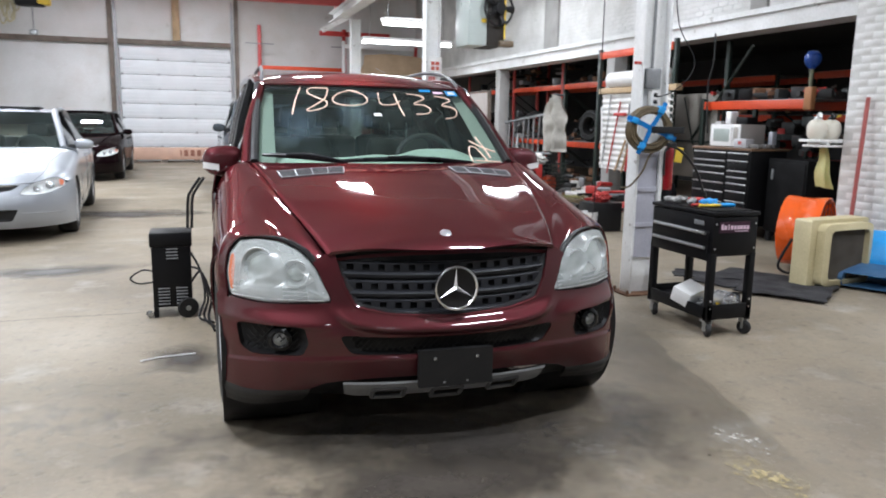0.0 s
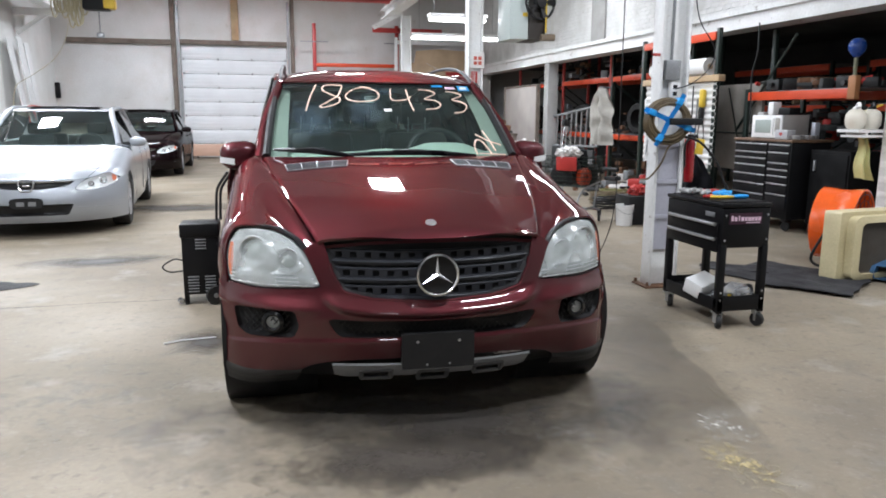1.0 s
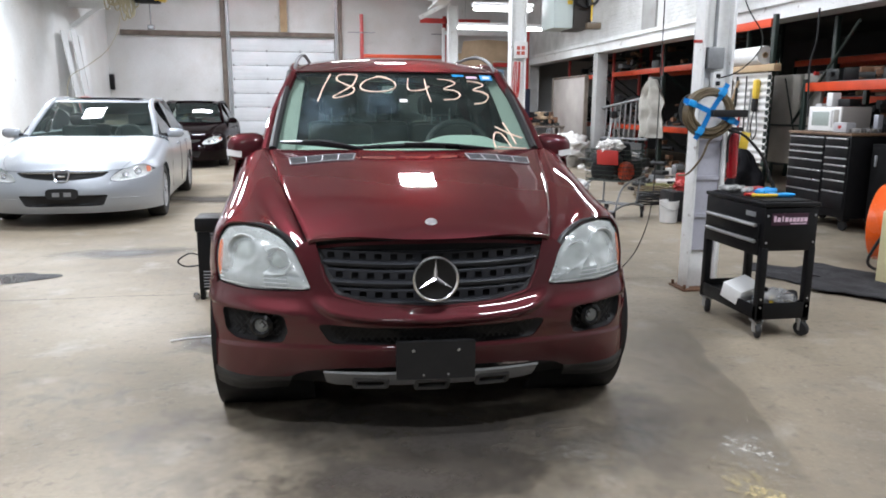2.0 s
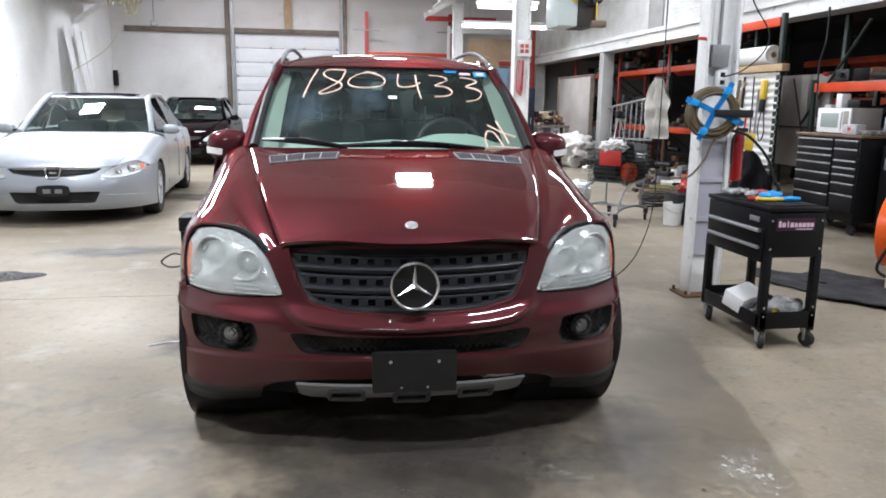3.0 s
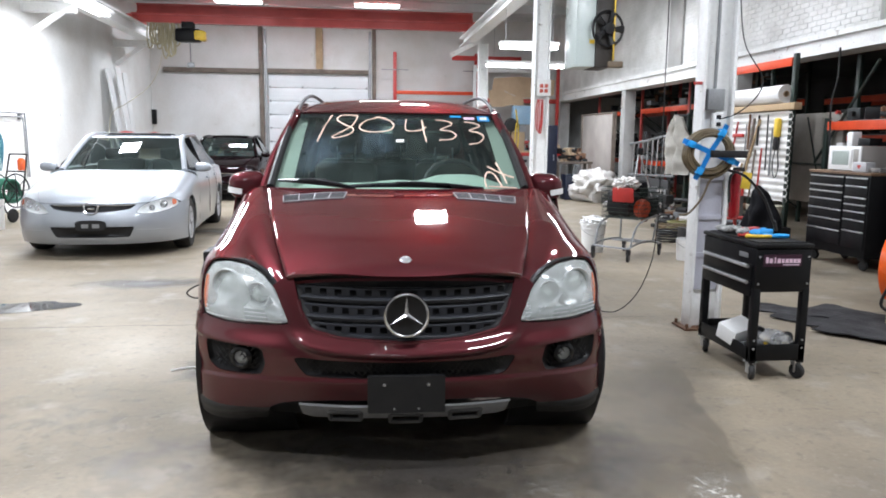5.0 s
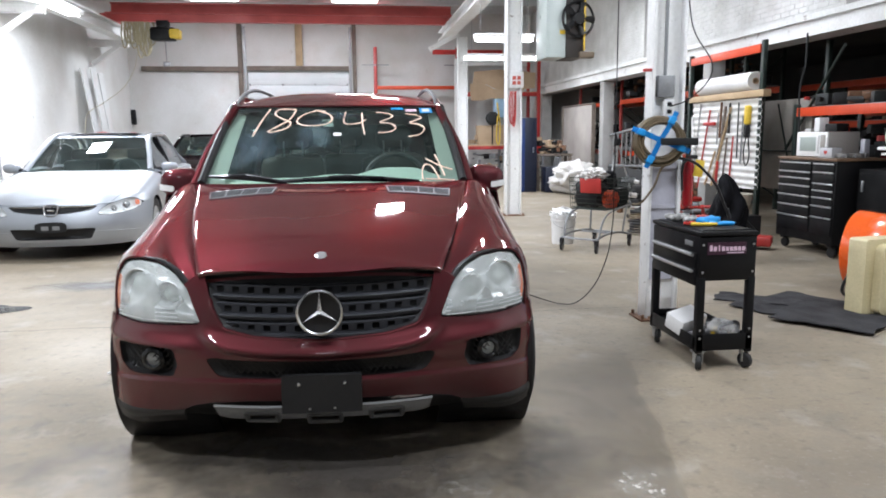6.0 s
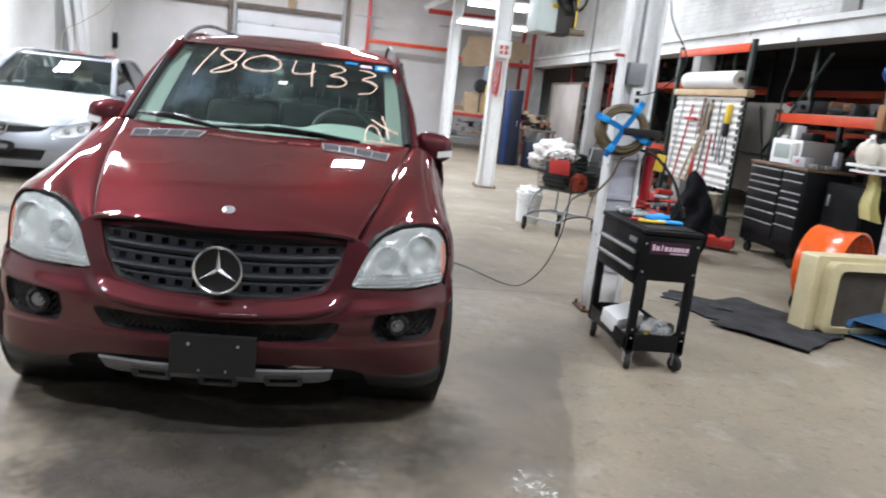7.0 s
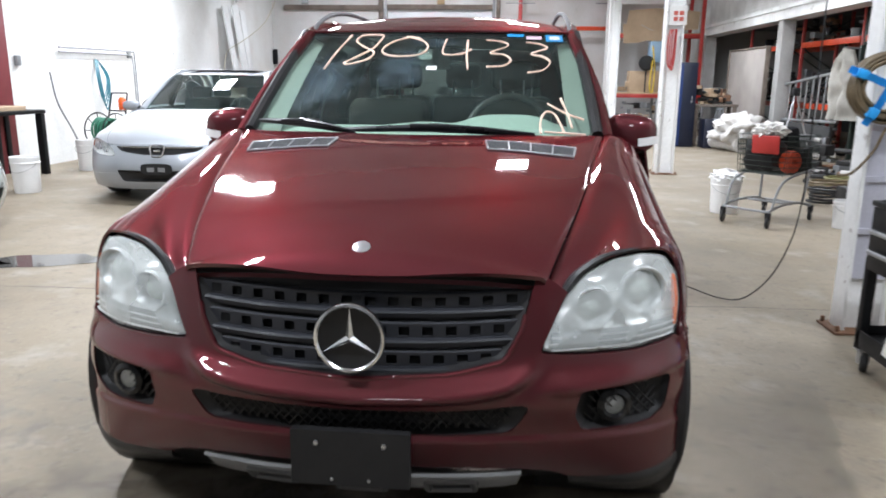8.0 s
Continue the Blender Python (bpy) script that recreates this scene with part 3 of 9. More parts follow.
solid("knee_brace", bm, STEEL_WHITE, "white diagonal brace below the crane runway", "brace", kind="structure")

# lamps
for x, y, z, sx, sy, w in FIXTURES:
    f = thing("ceiling_light", pose(x, y, z), "white fluorescent tube fixture under the roof, lit", "ceiling light", "fluorescent fixtures")
    bm = B()
    box(bm, (0, 0, 0.09), (sx + 0.08, sy + 0.05, 0.08), 0.01)
    part("housing", bm, WHITEPLASTIC, f)
    long_x = sx > sy
    for k in (-1, 0, 1):
        o = k * (sy if long_x else sx) * 0.3
        part("tube", tube(B(), [(-sx / 2, o, 0.025), (sx / 2, o, 0.025)] if long_x else [(o, -sy / 2, 0.025), (o, sy / 2, 0.025)], 0.016, 8), TUBE, f, "glowing fluorescent tube")
    for k in (-1, 1):
        part("hanger", tube(B(), [(k * sx * 0.4, 0, 0.13), (k * sx * 0.4, 0, H - z - 0.005)], 0.006, 5), GREYSTEEL, f)
    area_lamp("tube_lamp", pose(x, y, z - 0.012), sx, sy, w)
for x, y, z, sx in ((3.28, 12.0, 3.24, 1.15), (4.05, 15.0, 3.18, 2.2)):
    f = thing("hanging_tube_light", pose(x, y, z), "lit fluorescent tube light hanging low over the benches", "ceiling light", "hanging tube lights")
    bm = B()
    box(bm, (0, 0, 0.08), (sx + 0.06, 0.26, 0.07), 0.012)
    part("reflector", bm, WHITEPLASTIC, f)
    for o in (-0.06, 0.06):
        part("tube", tube(B(), [(-sx / 2, o, 0.0), (sx / 2, o, 0.0)], 0.026, 8), TUBE, f, "glowing fluorescent tube")
    for k in (-1, 1):
        part("hanger", tube(B(), [(k * sx * 0.42, 0, 0.115), (k * sx * 0.42, 0, H - z - 0.005)], 0.005, 5), GREYSTEEL, f)
    area_lamp("tube_lamp", pose(x, y, z - 0.035), sx, 0.2, 70)

# ---- the maroon sport utility vehicle ----
# local axes: x across, y from the nose back, z up
suv = thing("parked_suv", pose(0, 0, 0, 0, 0, -2.0), "maroon sport utility vehicle with scuffed bumper and chalked windscreen", "car")


BACK = [(0.0, 0.0), (0.25, 0.014), (0.49, 0.060), (0.69, 0.128), (0.80, 0.195), (0.88, 0.275), (0.935, 0.38), (0.965, 0.50), (0.975, 0.60)]


def plan(u):
    """How far the nose falls back towards its corners."""
    return along(abs(u), BACK)


LEAN_BACK = [(0.18, 0.13), (0.26, 0.055), (0.34, 0.018), (0.44, 0.0), (0.52, 0.004), (0.60, 0.035), (0.70, 0.055), (0.80, 0.085), (0.88, 0.125)]


SMILE = [(0.0, 0.519), (0.25, 0.529), (0.38, 0.545), (0.44, 0.566), (0.50, 0.60), (0.56, 0.62)]
LEDGE = [(0.0, 0.408), (0.41, 0.408), (0.60, 0.403), (0.79, 0.390), (0.90, 0.378)]


def nose(u, z):
    """y of the front skin at u across and z up."""
    a = abs(u)
    d = z - along(a, SMILE)
    lip = 0.026 * math.exp(-(d / (0.030 if d > 0 else 0.016)) ** 2) * (1 - smooth01(0.40, 0.51, a))
    d = z - 0.532 - 0.02 * smooth01(0.45, 0.9, a)
    side = 0.013 * math.exp(-(d / (0.040 if d > 0 else 0.012)) ** 2) * smooth01(0.46, 0.56, a)
    lean = along(z, LEAN_BACK)
    if z < 0.44:
        lean *= 1 - 0.85 * smooth01(0.55, 0.85, a)
    d = z - along(a, LEDGE)
    ledge = 0.009 * smooth01(-0.012, 0.008, d) * (1 - smooth01(0.03, 0.10, d)) * (1 - smooth01(0.90, 0.96, a))
    return plan(u) + lean - lip - side + ledge


LAMP = [(0.486, 0.630), (0.512, 0.69), (0.545, 0.765), (0.60, 0.825), (0.675, 0.858), (0.765, 0.866), (0.832, 0.852), (0.872, 0.80), (0.886, 0.72), (0.876, 0.632), (0.75, 0.620), (0.60, 0.622)]
LAMP = rounded(LAMP, 2, 4.0)
GRILLE = rounded([(-0.472, 0.836), (-0.436, 0.70), (-0.390, 0.612), (-0.26, 0.582), (0.0, 0.566), (0.26, 0.582), (0.390, 0.612), (0.436, 0.70), (0.472, 0.836), (0.2, 0.840), (-0.2, 0.840)], 3, 4.5)
INTAKE = rounded([(-0.470, 0.506), (-0.30, 0.493), (0.0, 0.487), (0.30, 0.493), (0.470, 0.506), (0.425, 0.432), (0.395, 0.419), (0.30, 0.416), (0.0, 0.415), (-0.30, 0.416), (-0.395, 0.419), (-0.425, 0.432)], 3)
FOG = rounded([(0.598, 0.534), (0.73, 0.538), (0.858, 0.538), (0.842, 0.44), (0.80, 0.410), (0.606, 0.412), (0.582, 0.465)], 3, 4.0)


def swell(outline, d):
    n = len(outline)
    ca, cb = sum(p[0] for p in outline) / n, sum(p[1] for p in outline) / n
    return [(a + d * math.copysign(1, a - ca), b + d * math.copysign(1, b - cb)) for a, b in outline]


def mirrored(outline):
    return [(-a, b) for a, b in outline]


TOP = [(0.0, 0.846), (0.47, 0.838), (0.53, 0.80), (0.58, 0.76), (0.64, 0.72), (0.83, 0.69), (0.875, 0.622), (0.97, 0.622)]


LOW = [(0.0, 0.322), (0.30, 0.318), (0.45, 0.306), (0.52, 0.292), (0.55, 0.278), (0.58, 0.258), (0.62, 0.254), (0.80, 0.253), (0.98, 0.262)]


def skin(a, b):
    w = math.sin((a - 0.5) * math.pi)
    u = 0.972 * math.copysign(abs(w) ** 0.86, w)
    top, low = np.interp(abs(u), [k[0] for k in TOP], [k[1] for k in TOP]), np.interp(abs(u), [k[0] for k in LOW], [k[1] for k in LOW])
    z = low + (top - low) * b
    return (u, nose(u, z), z)


bm = B()
grid(bm, 180, 150, skin)
bumper = part("bumper_cover", bm, MAROON, suv, "scuffed maroon bumper cover")
cuts = [prism(B(), GRILLE, -0.3, 0.6), prism(B(), INTAKE, -0.3, 0.6)]
for o in (LAMP, mirrored(LAMP)):
    cuts.append(prism(B(), swell(o, 0.003), -0.3, 0.9))
for o in (FOG, mirrored(FOG)):
    cuts.append(prism(B(), o, -0.3, 0.6))
for s in (-1, 1):
    cuts.append(lathe(B(), [(0, -0.2), (0.415, -0.2), (0.415, 0.6), (0, 0.6)], Matrix.Translation((s * 0.78, 0.73, 0.37)) @ pose(0, 0, 0, 0, s * 90, 0), 48))
carve(bumper, cuts, 0.008, 30)


def recess(u, z, r, depth):
    return (u, nose(u, z) + 0.004 + depth * (1 - r ** 6), z)


# lower cladding, silver skid plate
for s in (-1, 1):
    bm = B()

    def cladding(a, b, s=s):
        u = s * (0.572 + 0.028 * b + (0.405 - 0.028 * b) * math.sin(a * math.pi / 2) ** 0.9)
        top = np.interp(abs(u), [k[0] for k in LOW], [k[1] for k in LOW]) + 0.004
        z = top - (top - 0.180 - 0.02 * smooth01(0.5, 1.0, a)) * b
        return (u, nose(u, z) + 0.004 - 0.010 * math.sin(min(1.0, b * 1.6) * math.pi) + 0.02 * b * b, z)
    grid(bm, 44, 12, cladding)
    c = part("lower_cladding", bm, CLADDING, suv, "faded grey-black lower bumper cladding")
    carve(c, [lathe(B(), [(0, -0.2), (0.405, -0.2), (0.405, 0.6), (0, 0.6)], Matrix.Translation((s * 0.78, 0.73, 0.37)) @ pose(0, 0, 0, 0, s * 90, 0), 40)], 0.012)
bm = B()
grid(bm, 30, 8, lambda a, b: (-0.62 + 1.24 * a, nose(-0.62 + 1.24 * a, 0.33 - 0.14 * b) + 0.045 + 0.02 * b, 0.335 - 0.145 * b))
part("lower_valance", bm, BLACK, suv)


def skid_plate(a, b):
    q = a * 2 - 1
    u = 0.447 * q
    top, low = 0.293 - 0.004 * (1 - q * q), 0.218 + 0.012 * smooth01(0.86, 1.0, abs(q)) ** 2
    z = top + (low - top) * b
    return (u * (1 - 0.03 * b), nose(u, z) - 0.004 + 0.006 * smooth01(0.0, 0.12, b) - 0.006 * (1 - smooth01(0.0, 0.06, b)), z)


bm = B()
grid(bm, 80, 16, skid_plate)
skid = part("skid_plate", bm, SKID, suv, "silver grey skid plate")
slots = []
SLOTS = [rrect(x - 0.056, 0.214 - dz, x + 0.056, 0.246 - dz, 0.010) for x, dz in ((-0.255, 0.0), (0.0, 0.016), (0.255, 0.0))]
for o in SLOTS:
    slots.append(prism(B(), o, -0.2, 0.3))
carve(skid, slots, 0.010)
for o in SLOTS:
    bm = B()
    tube(bm, [(u, nose(u, z) - 0.002, z) for u, z in swell(o, 0.010)], 0.011, 6, closed=True)
    part("slot_frame", bm, mat("grey_slot_plastic", (0.10, 0.10, 0.102), 0.5, vary=0.1, scale=9), skid, "dull grey frame of the slot")
bm = B()
box(bm, (0, 0.75, 0.26), (1.2, 0.9, 0.03), 0.01)
box(bm, (0, 2.4, 0.26), (1.7, 3.9, 0.05), 0.02)
part("underbody", bm, BLACK, suv)

# grille: recessed back, three louvres with square openings, emblem ring with spokes
bm = B()
patch(bm, GRILLE, lambda u, z, r: (u * 0.995, nose(u, z) + 0.008 + 0.055 * (1 - r ** 8), 0.70 + (z - 0.70) * 0.995), 10, 3)
part("grille_back", bm, BLACK, suv)
LOUVRES = ((0.789, 0.446), (0.714, 0.424), (0.640, 0.394))
for row, (z, w) in enumerate(LOUVRES):
    bar = B()
    prof = [(0.016, 0.000), (0.004, 0.001), (0.0, -0.002), (0.0, -0.040), (-0.013, -0.044), (-0.017, -0.048), (-0.014, -0.058), (0.012, -0.062)]

    def sag(u):
        return 0.014 * (1 - (u / 0.46) ** 2)

    def louvre(a, b, z=z, w=w):
        k = round(b * (len(prof) - 1))
        dy, dz = prof[k]
        u = (-w + 2 * w * a) * (1 + 0.35 * dz * (1 if row else 0.4))
        return (u, nose(u, z - 0.03) + 0.026 + dy, z + dz - sag(u))
    grid(bar, 44, len(prof) - 1, louvre)
    lv = part("louvre", bar, GRILLEBLACK, suv, "dark slotted grille louvre", 25)
    cutb = []
    n = round(2 * w / 0.0625 - 0.2)
    for k in range(n):
        x = (k - (n - 1) / 2) * 0.0625
        t = z - sag(x)
        cutb.append(prism(B(), rrect(x - 0.0145, t - 0.033, x + 0.0145, t - 0.008, 0.003, 2), -0.2, 0.2))
    carve(lv, cutb, 0.005, 25)
# painted bead round the opening
bm = B()
bead = [(u, z) for u, z in swell(GRILLE, 0.004) if z < 0.80]
k0 = max(range(len(bead)), key=lambda k: (bead[k][0] - bead[k - 1][0]) ** 2 + (bead[k][1] - bead[k - 1][1]) ** 2)
bead = [p for p in arc([(*p, 0) for p in bead[k0:] + bead[:k0]], 3)]
tube(bm, [(p.x, nose(p.x, p.y) + 0.003, p.y) for p in bead], 0.009, 8)
part("grille_surround", bm, MAROON, suv, "thin maroon bead round the grille")
EM = pose(0, -0.012, 0.689, 90, 0, 0) @ Matrix.Scale(0.925, 4)
bm = B()
lathe(bm, [(0.0875, -0.004), (0.0875, 0.008), (0.092, 0.013), (0.098, 0.011), (0.1005, 0.004), (0.0995, -0.004)], EM, 64, True)
emblem = part("emblem_ring", bm, CHROME, suv, "round chrome emblem ring")
bm = B()
for k in range(3):
    a = radians(90 + 120 * k)
    d, s = Vector((math.cos(a), math.sin(a), 0)), Vector((-math.sin(a), math.cos(a), 0))
    tip, mid = d * 0.090, Vector((0, 0, 0.012))
    e0 = Vector((math.cos(a + 1.047), math.sin(a + 1.047), 0)) * 0.0125
    e1 = Vector((math.cos(a - 1.047), math.sin(a - 1.047), 0)) * 0.0125
    vs = [bm.verts.new(EM @ p) for p in (tip, e0, mid, e1, tip + Vector((0, 0, 0.004)))]
    for f in ((0, 1, 2), (0, 2, 3)):
        bm.faces.new([vs[i] for i in f])
part("emblem_spoke", bm, CHROME, emblem, sharp=5)
bm = B()
lathe(bm, [(0.0, -0.006), (0.088, -0.006), (0.090, -0.02), (0.0, -0.03)], EM, 48)
part("emblem_back", bm, BLACK, emblem)

# lower intake with a diamond mesh
bm = B()
patch(bm, INTAKE, lambda u, z, r: recess(u * 0.997, z, r, 0.05), 8, 3)
part("intake_back", bm, BLACK, suv)
bm = B()
for k in range(-34, 35):
    for s in (-1, 1):
        pts = []
        for j in range(5):
            z = 0.405 + 0.095 * j / 4
            u = k * 0.026 + s * (z - 0.45) * 0.85
            zz0 = 0.400 + 0.022 * (abs(u) / 0.42) ** 2
            zz1 = 0.484 + 0.028 * (abs(u) / 0.46) ** 2
            if abs(u) < 0.435 and zz0 < z < zz1:
                pts.append((u, nose(u, z) + 0.022, z))
        if len(pts) > 1:
            tube(bm, pts, 0.0028, 4)
part("mesh", bm, BLACK, suv, "black diamond intake mesh")

# fog lamps in their pockets
for s in (-1, 1):
    bm = B()
    o = FOG if s > 0 else mirrored(FOG)
    patch(bm, o, lambda u, z, r: recess(u, z, r, 0.05), 8, 3)
    pocket = part("fog_lamp_pocket", bm, BLACK, suv, "black honeycomb fog lamp pocket")
    bm = B()
    for k in range(9):
        for t in (-1, 1):
            a = (0.61 + 0.027 * k, 0.425)
            b = (a[0] + t * 0.09, 0.53)
            pts = []
            for j in range(5):
                u, z = a[0] + (b[0] - a[0]) * j / 4, a[1] + (b[1] - a[1]) * j / 4
                if 0.612 < u < 0.83 and math.hypot(u - 0.69, z - 0.478) > 0.052:
                    pts.append((s * u, nose(u, z) + 0.028, z))
            if len(pts) > 1:
                tube(bm, pts, 0.0035, 4)
    part("pocket_mesh", bm, BLACK, pocket)
    y0 = nose(0.69, 0.475)
    fm = pose(s * 0.69, y0 + 0.015, 0.478, 90, 0, s * 12) @ Matrix.Scale(0.88, 4)
    bm = B()
    lathe(bm, [(0.031, 0.01), (0.040, 0.016), (0.055, 0.008), (0.058, -0.04), (0.04, -0.04)], fm, 32, True)
    part("fog_lamp_bezel", bm, BLACKGLOSS, pocket, "black fog lamp ring")
    bm = B()
    lathe(bm, [(0.0, -0.03), (0.018, -0.022), (0.031, 0.005)], fm, 28)
    part("fog_lamp_reflector", bm, REFLECTOR, pocket)
    bm = B()
    lathe(bm, [(0.0, 0.014), (0.02, 0.0125), (0.039, 0.006)], fm, 28)
    part("fog_lamp_lens", bm, CLEARLENS, pocket)

RINGSILVER = mat("satin_lamp_ring", (0.62, 0.64, 0.64), 0.32, 0.4, vary=0.05, bump=0)
PROJECTOR = mat("grey_green_lens", (0.40, 0.45, 0.41), 0.15, vary=0.1, scale=9, bump=0)
# headlamps: lens, bowl, two projectors, amber corner
for s in (-1, 1):
    o = LAMP if s > 0 else mirrored(LAMP)
    bm = B()
    patch(bm, o, lambda u, z, r: (u, nose(u, z) + 0.010 - 0.032 * (1 - r ** 2.5), z), 14, 4)
    lamp = part("headlamp", bm, LENS, suv, "hazed yellowed headlamp lens")
    lamp.visible_shadow = False
    bm = B()
    patch(bm, swell(o, -0.004), lambda u, z, r: (u, nose(u, z) + 0.016 + 0.085 * (1 - r ** 3), z), 10, 4)
    part("headlamp_bowl", bm, REFLECTOR, lamp)
    for u, z, rr in ((0.625, 0.735, 0.052), (0.765, 0.770, 0.060)):
        pm = pose(s * u, nose(u, z) + 0.010, z, 90, 0, s * 16)
        bm = B()
        lathe(bm, [(rr + 0.007, -0.01), (rr + 0.005, 0.006), (rr, 0.004), (rr * 0.72, -0.03), (rr * 0.70, -0.034)], pm, 36)
        part("projector_ring", bm, RINGSILVER, lamp, "chrome projector surround")
        bm = B()
        lathe(bm, [(0.0, -0.002), (rr * 0.35, -0.008), (rr * 0.60, -0.022), (rr * 0.70, -0.034)], pm, 30)
        part("projector_lens", bm, PROJECTOR, lamp, "grey-green projector lens")
    bm = B()
    grid(bm, 20, 5, lambda a, b: (s * (0.515 + 0.355 * a), nose(0.515 + 0.355 * a, 0.64) + 0.012 + 0.02 * b, 0.628 + 0.045 * b + 0.006 * a))
    strip = part("turn_signal_strip", bm, mat("pale_lamp_strip", (0.30, 0.32, 0.33), 0.35, vary=0.06), lamp, "ribbed grey lower strip of the headlamp")
    for k in range(3):
        z = 0.632 + 0.016 * k
        bm = B()
        tube(bm, [(s * (0.515 + 0.35 * q / 12), nose(0.515 + 0.35 * q / 12, z) + 0.004, z + 0.006 * q / 12) for q in range(13)], 0.0025, 5)
        part("strip_rib", bm, RINGSILVER, strip)
    bm = B()
    am = rounded([(0.862, 0.66), (0.850, 0.80), (0.868, 0.80), (0.881, 0.72), (0.873, 0.655)], 2)
    patch(bm, am if s > 0 else mirrored(am), lambda u, z, r: (u, nose(u, z) + 0.004, z), 4, 2)
    part("amber_marker", bm, AMBER, lamp, "amber corner marker")
    bm = B()
    gap = [(0.497, 0.80), (0.53, 0.772), (0.58, 0.825), (0.66, 0.866), (0.76, 0.876), (0.85, 0.858), (0.885, 0.81)]
    tube(bm, [(s * u, nose(u, z) + 0.012, z) for u, z in ((q.x, q.y) for q in arc([(*g, 0) for g in gap], 6))], [0.012 - 0.010 * smooth01(10, 32, k) for k in range(37)], 6)
    part("headlamp_seal", bm, BLACK, lamp, "black rubber seal above the headlamp")
    bm = B()
    tube(bm, [(s * u, nose(u, z) - 0.0005, z) for u, z in ((0.474, 0.806), (0.488, 0.803), (0.503, 0.800))], 0.0035, 5)
    part("panel_gap", bm, BLACK, suv, "dark panel gap between grille and headlamp")

# hood
SEAM = [(0.10, 0.485), (0.16, 0.502), (0.39, 0.565), (0.70, 0.637), (1.0, 0.69), (1.28, 0.745)]
CENTRE = [(0.06, 0.822), (0.075, 0.842), (0.10, 0.862), (0.14, 0.881), (0.30, 0.936), (0.70, 1.030), (1.00, 1.092), (1.28, 1.142)]
DROP = [(0.06, 0.020), (0.10, 0.040), (0.16, 0.058), (0.4, 0.045), (0.7, 0.034), (1.28, 0.018)]


def hood_z(u, y):
    us = along(y, SEAM)
    q = abs(u) / us
    dome = 0.006 * (1 - smooth01(0.50, 0.88, q))
    return along(y, CENTRE) - 0.006 + dome - along(y, DROP) * q ** 2.4


def hood(a, b):
    q = math.sin((a - 0.5) * math.pi)
    front, rear = 0.066 + 0.070 * abs(q) ** 2.6, 1.125 + 0.14 * abs(q) ** 2
    y = front + (rear - front) * b ** 1.35
    us = along(y, SEAM) - 0.0025
    return (q * us, y, hood_z(q * us, y) - 0.007 * smooth01(0.972, 1.0, abs(q)) ** 2)


bm = B()
grid(bm, 60, 50, hood)
bonnet = part("hood", bm, MAROON, suv, "maroon hood with light scratches")
carve(bonnet, (), 0.012, 30)
bm = B()
grid(bm, 40, 3, lambda a, b: ((a * 2 - 1) * 0.485, 0.070 + 0.075 * abs(a * 2 - 1) ** 2.2 + 0.012 * b, 0.812 + 0.016 * (1 - b) - 0.030 * abs(a * 2 - 1) ** 3))
part("hood_lip", bm, MAROON, suv)
bm = B()
lathe(bm, [(0.0, 0.006), (0.018, 0.005), (0.024, 0.002), (0.025, -0.002)], Matrix.Translation((0, 0.145, hood_z(0, 0.145) + 0.008)) @ pose(0, 0, 0, 25, 0, 0), 28)
part("hood_badge", bm, ALU, suv, "small round chrome hood badge")


def vent_at(a, b):
    """A place on the hood's vent: a along it from the middle outwards, b from its front to its rear edge."""
    u, y = 0.300 + 0.308 * a + (2 * a - 1) * 0.014 * b, 0.945 + 0.105 * b
    return u, y, hood_z(u, y)


for s in (-1, 1):
    bm = B()
    rim = [(k / 10, 0.0) for k in range(11)] + [(1.0, 0.5)] + [(1 - k / 10, 1.0) for k in range(11)] + [(0.0, 0.5)]
    tube(bm, [(s * u, y, z + 0.010) for u, y, z in (vent_at(*p) for p in rim)], 0.0042, 6, closed=True)
    v = part("hood_vent", bm, GREYSTEEL, suv, "silver framed slanted hood vent")
    for k in (1, 2, 3):
        bm = B()
        tube(bm, [(s * u, y, z + 0.011) for u, y, z in (vent_at(k / 4, 0.0), vent_at(k / 4, 1.0))], 0.0035, 6)
        part("vent_bar", bm, GREYSTEEL, v)
    bm = B()
    for k in range(1, 14):
        tube(bm, [(s * u, y, z + 0.0095) for u, y, z in (vent_at(a / 8, k / 14) for a in range(9))], 0.0018, 4)
    part("vent_slats", bm, mat("vent_slat_grey", (0.16, 0.165, 0.17), 0.5), v, "fine grey vent slats")
    bm = B()
    grid(bm, 12, 3, lambda a, b: (lambda u, y, z: (s * u, y, z + 0.0075))(*vent_at(a, b)))
    part("vent_mesh", bm, mat("vent_mesh_grey", (0.10, 0.105, 0.11), 0.8, spec=0.15), v, "grey vent mesh")

# front fenders with wheel arches
TIP = [(0.500, 0.802), (0.540, 0.785), (0.60, 0.838), (0.68, 0.868), (0.77, 0.876), (0.838, 0.862), (0.878, 0.805), (0.893, 0.72), (0.884, 0.625)]
TIP_LINE = arc([(u, nose(u, z) + 0.006, z) for u, z in TIP], 8)


def section(y, f):
    us = along(y, SEAM) + 0.0025
    w = min(float(np.interp(y, [plan(k / 100) for k in range(98)], [k / 100 for k in range(98)])) - 0.006, 0.950)
    zs, zb = hood_z(along(y, SEAM), y), 0.622
    n, ang = 2.7, f * math.pi / 2
    return Vector((us + (w - us) * math.sin(ang) ** (2 / n), y, zb + (zs - zb) * max(0.0, math.cos(ang)) ** (2 / n)))


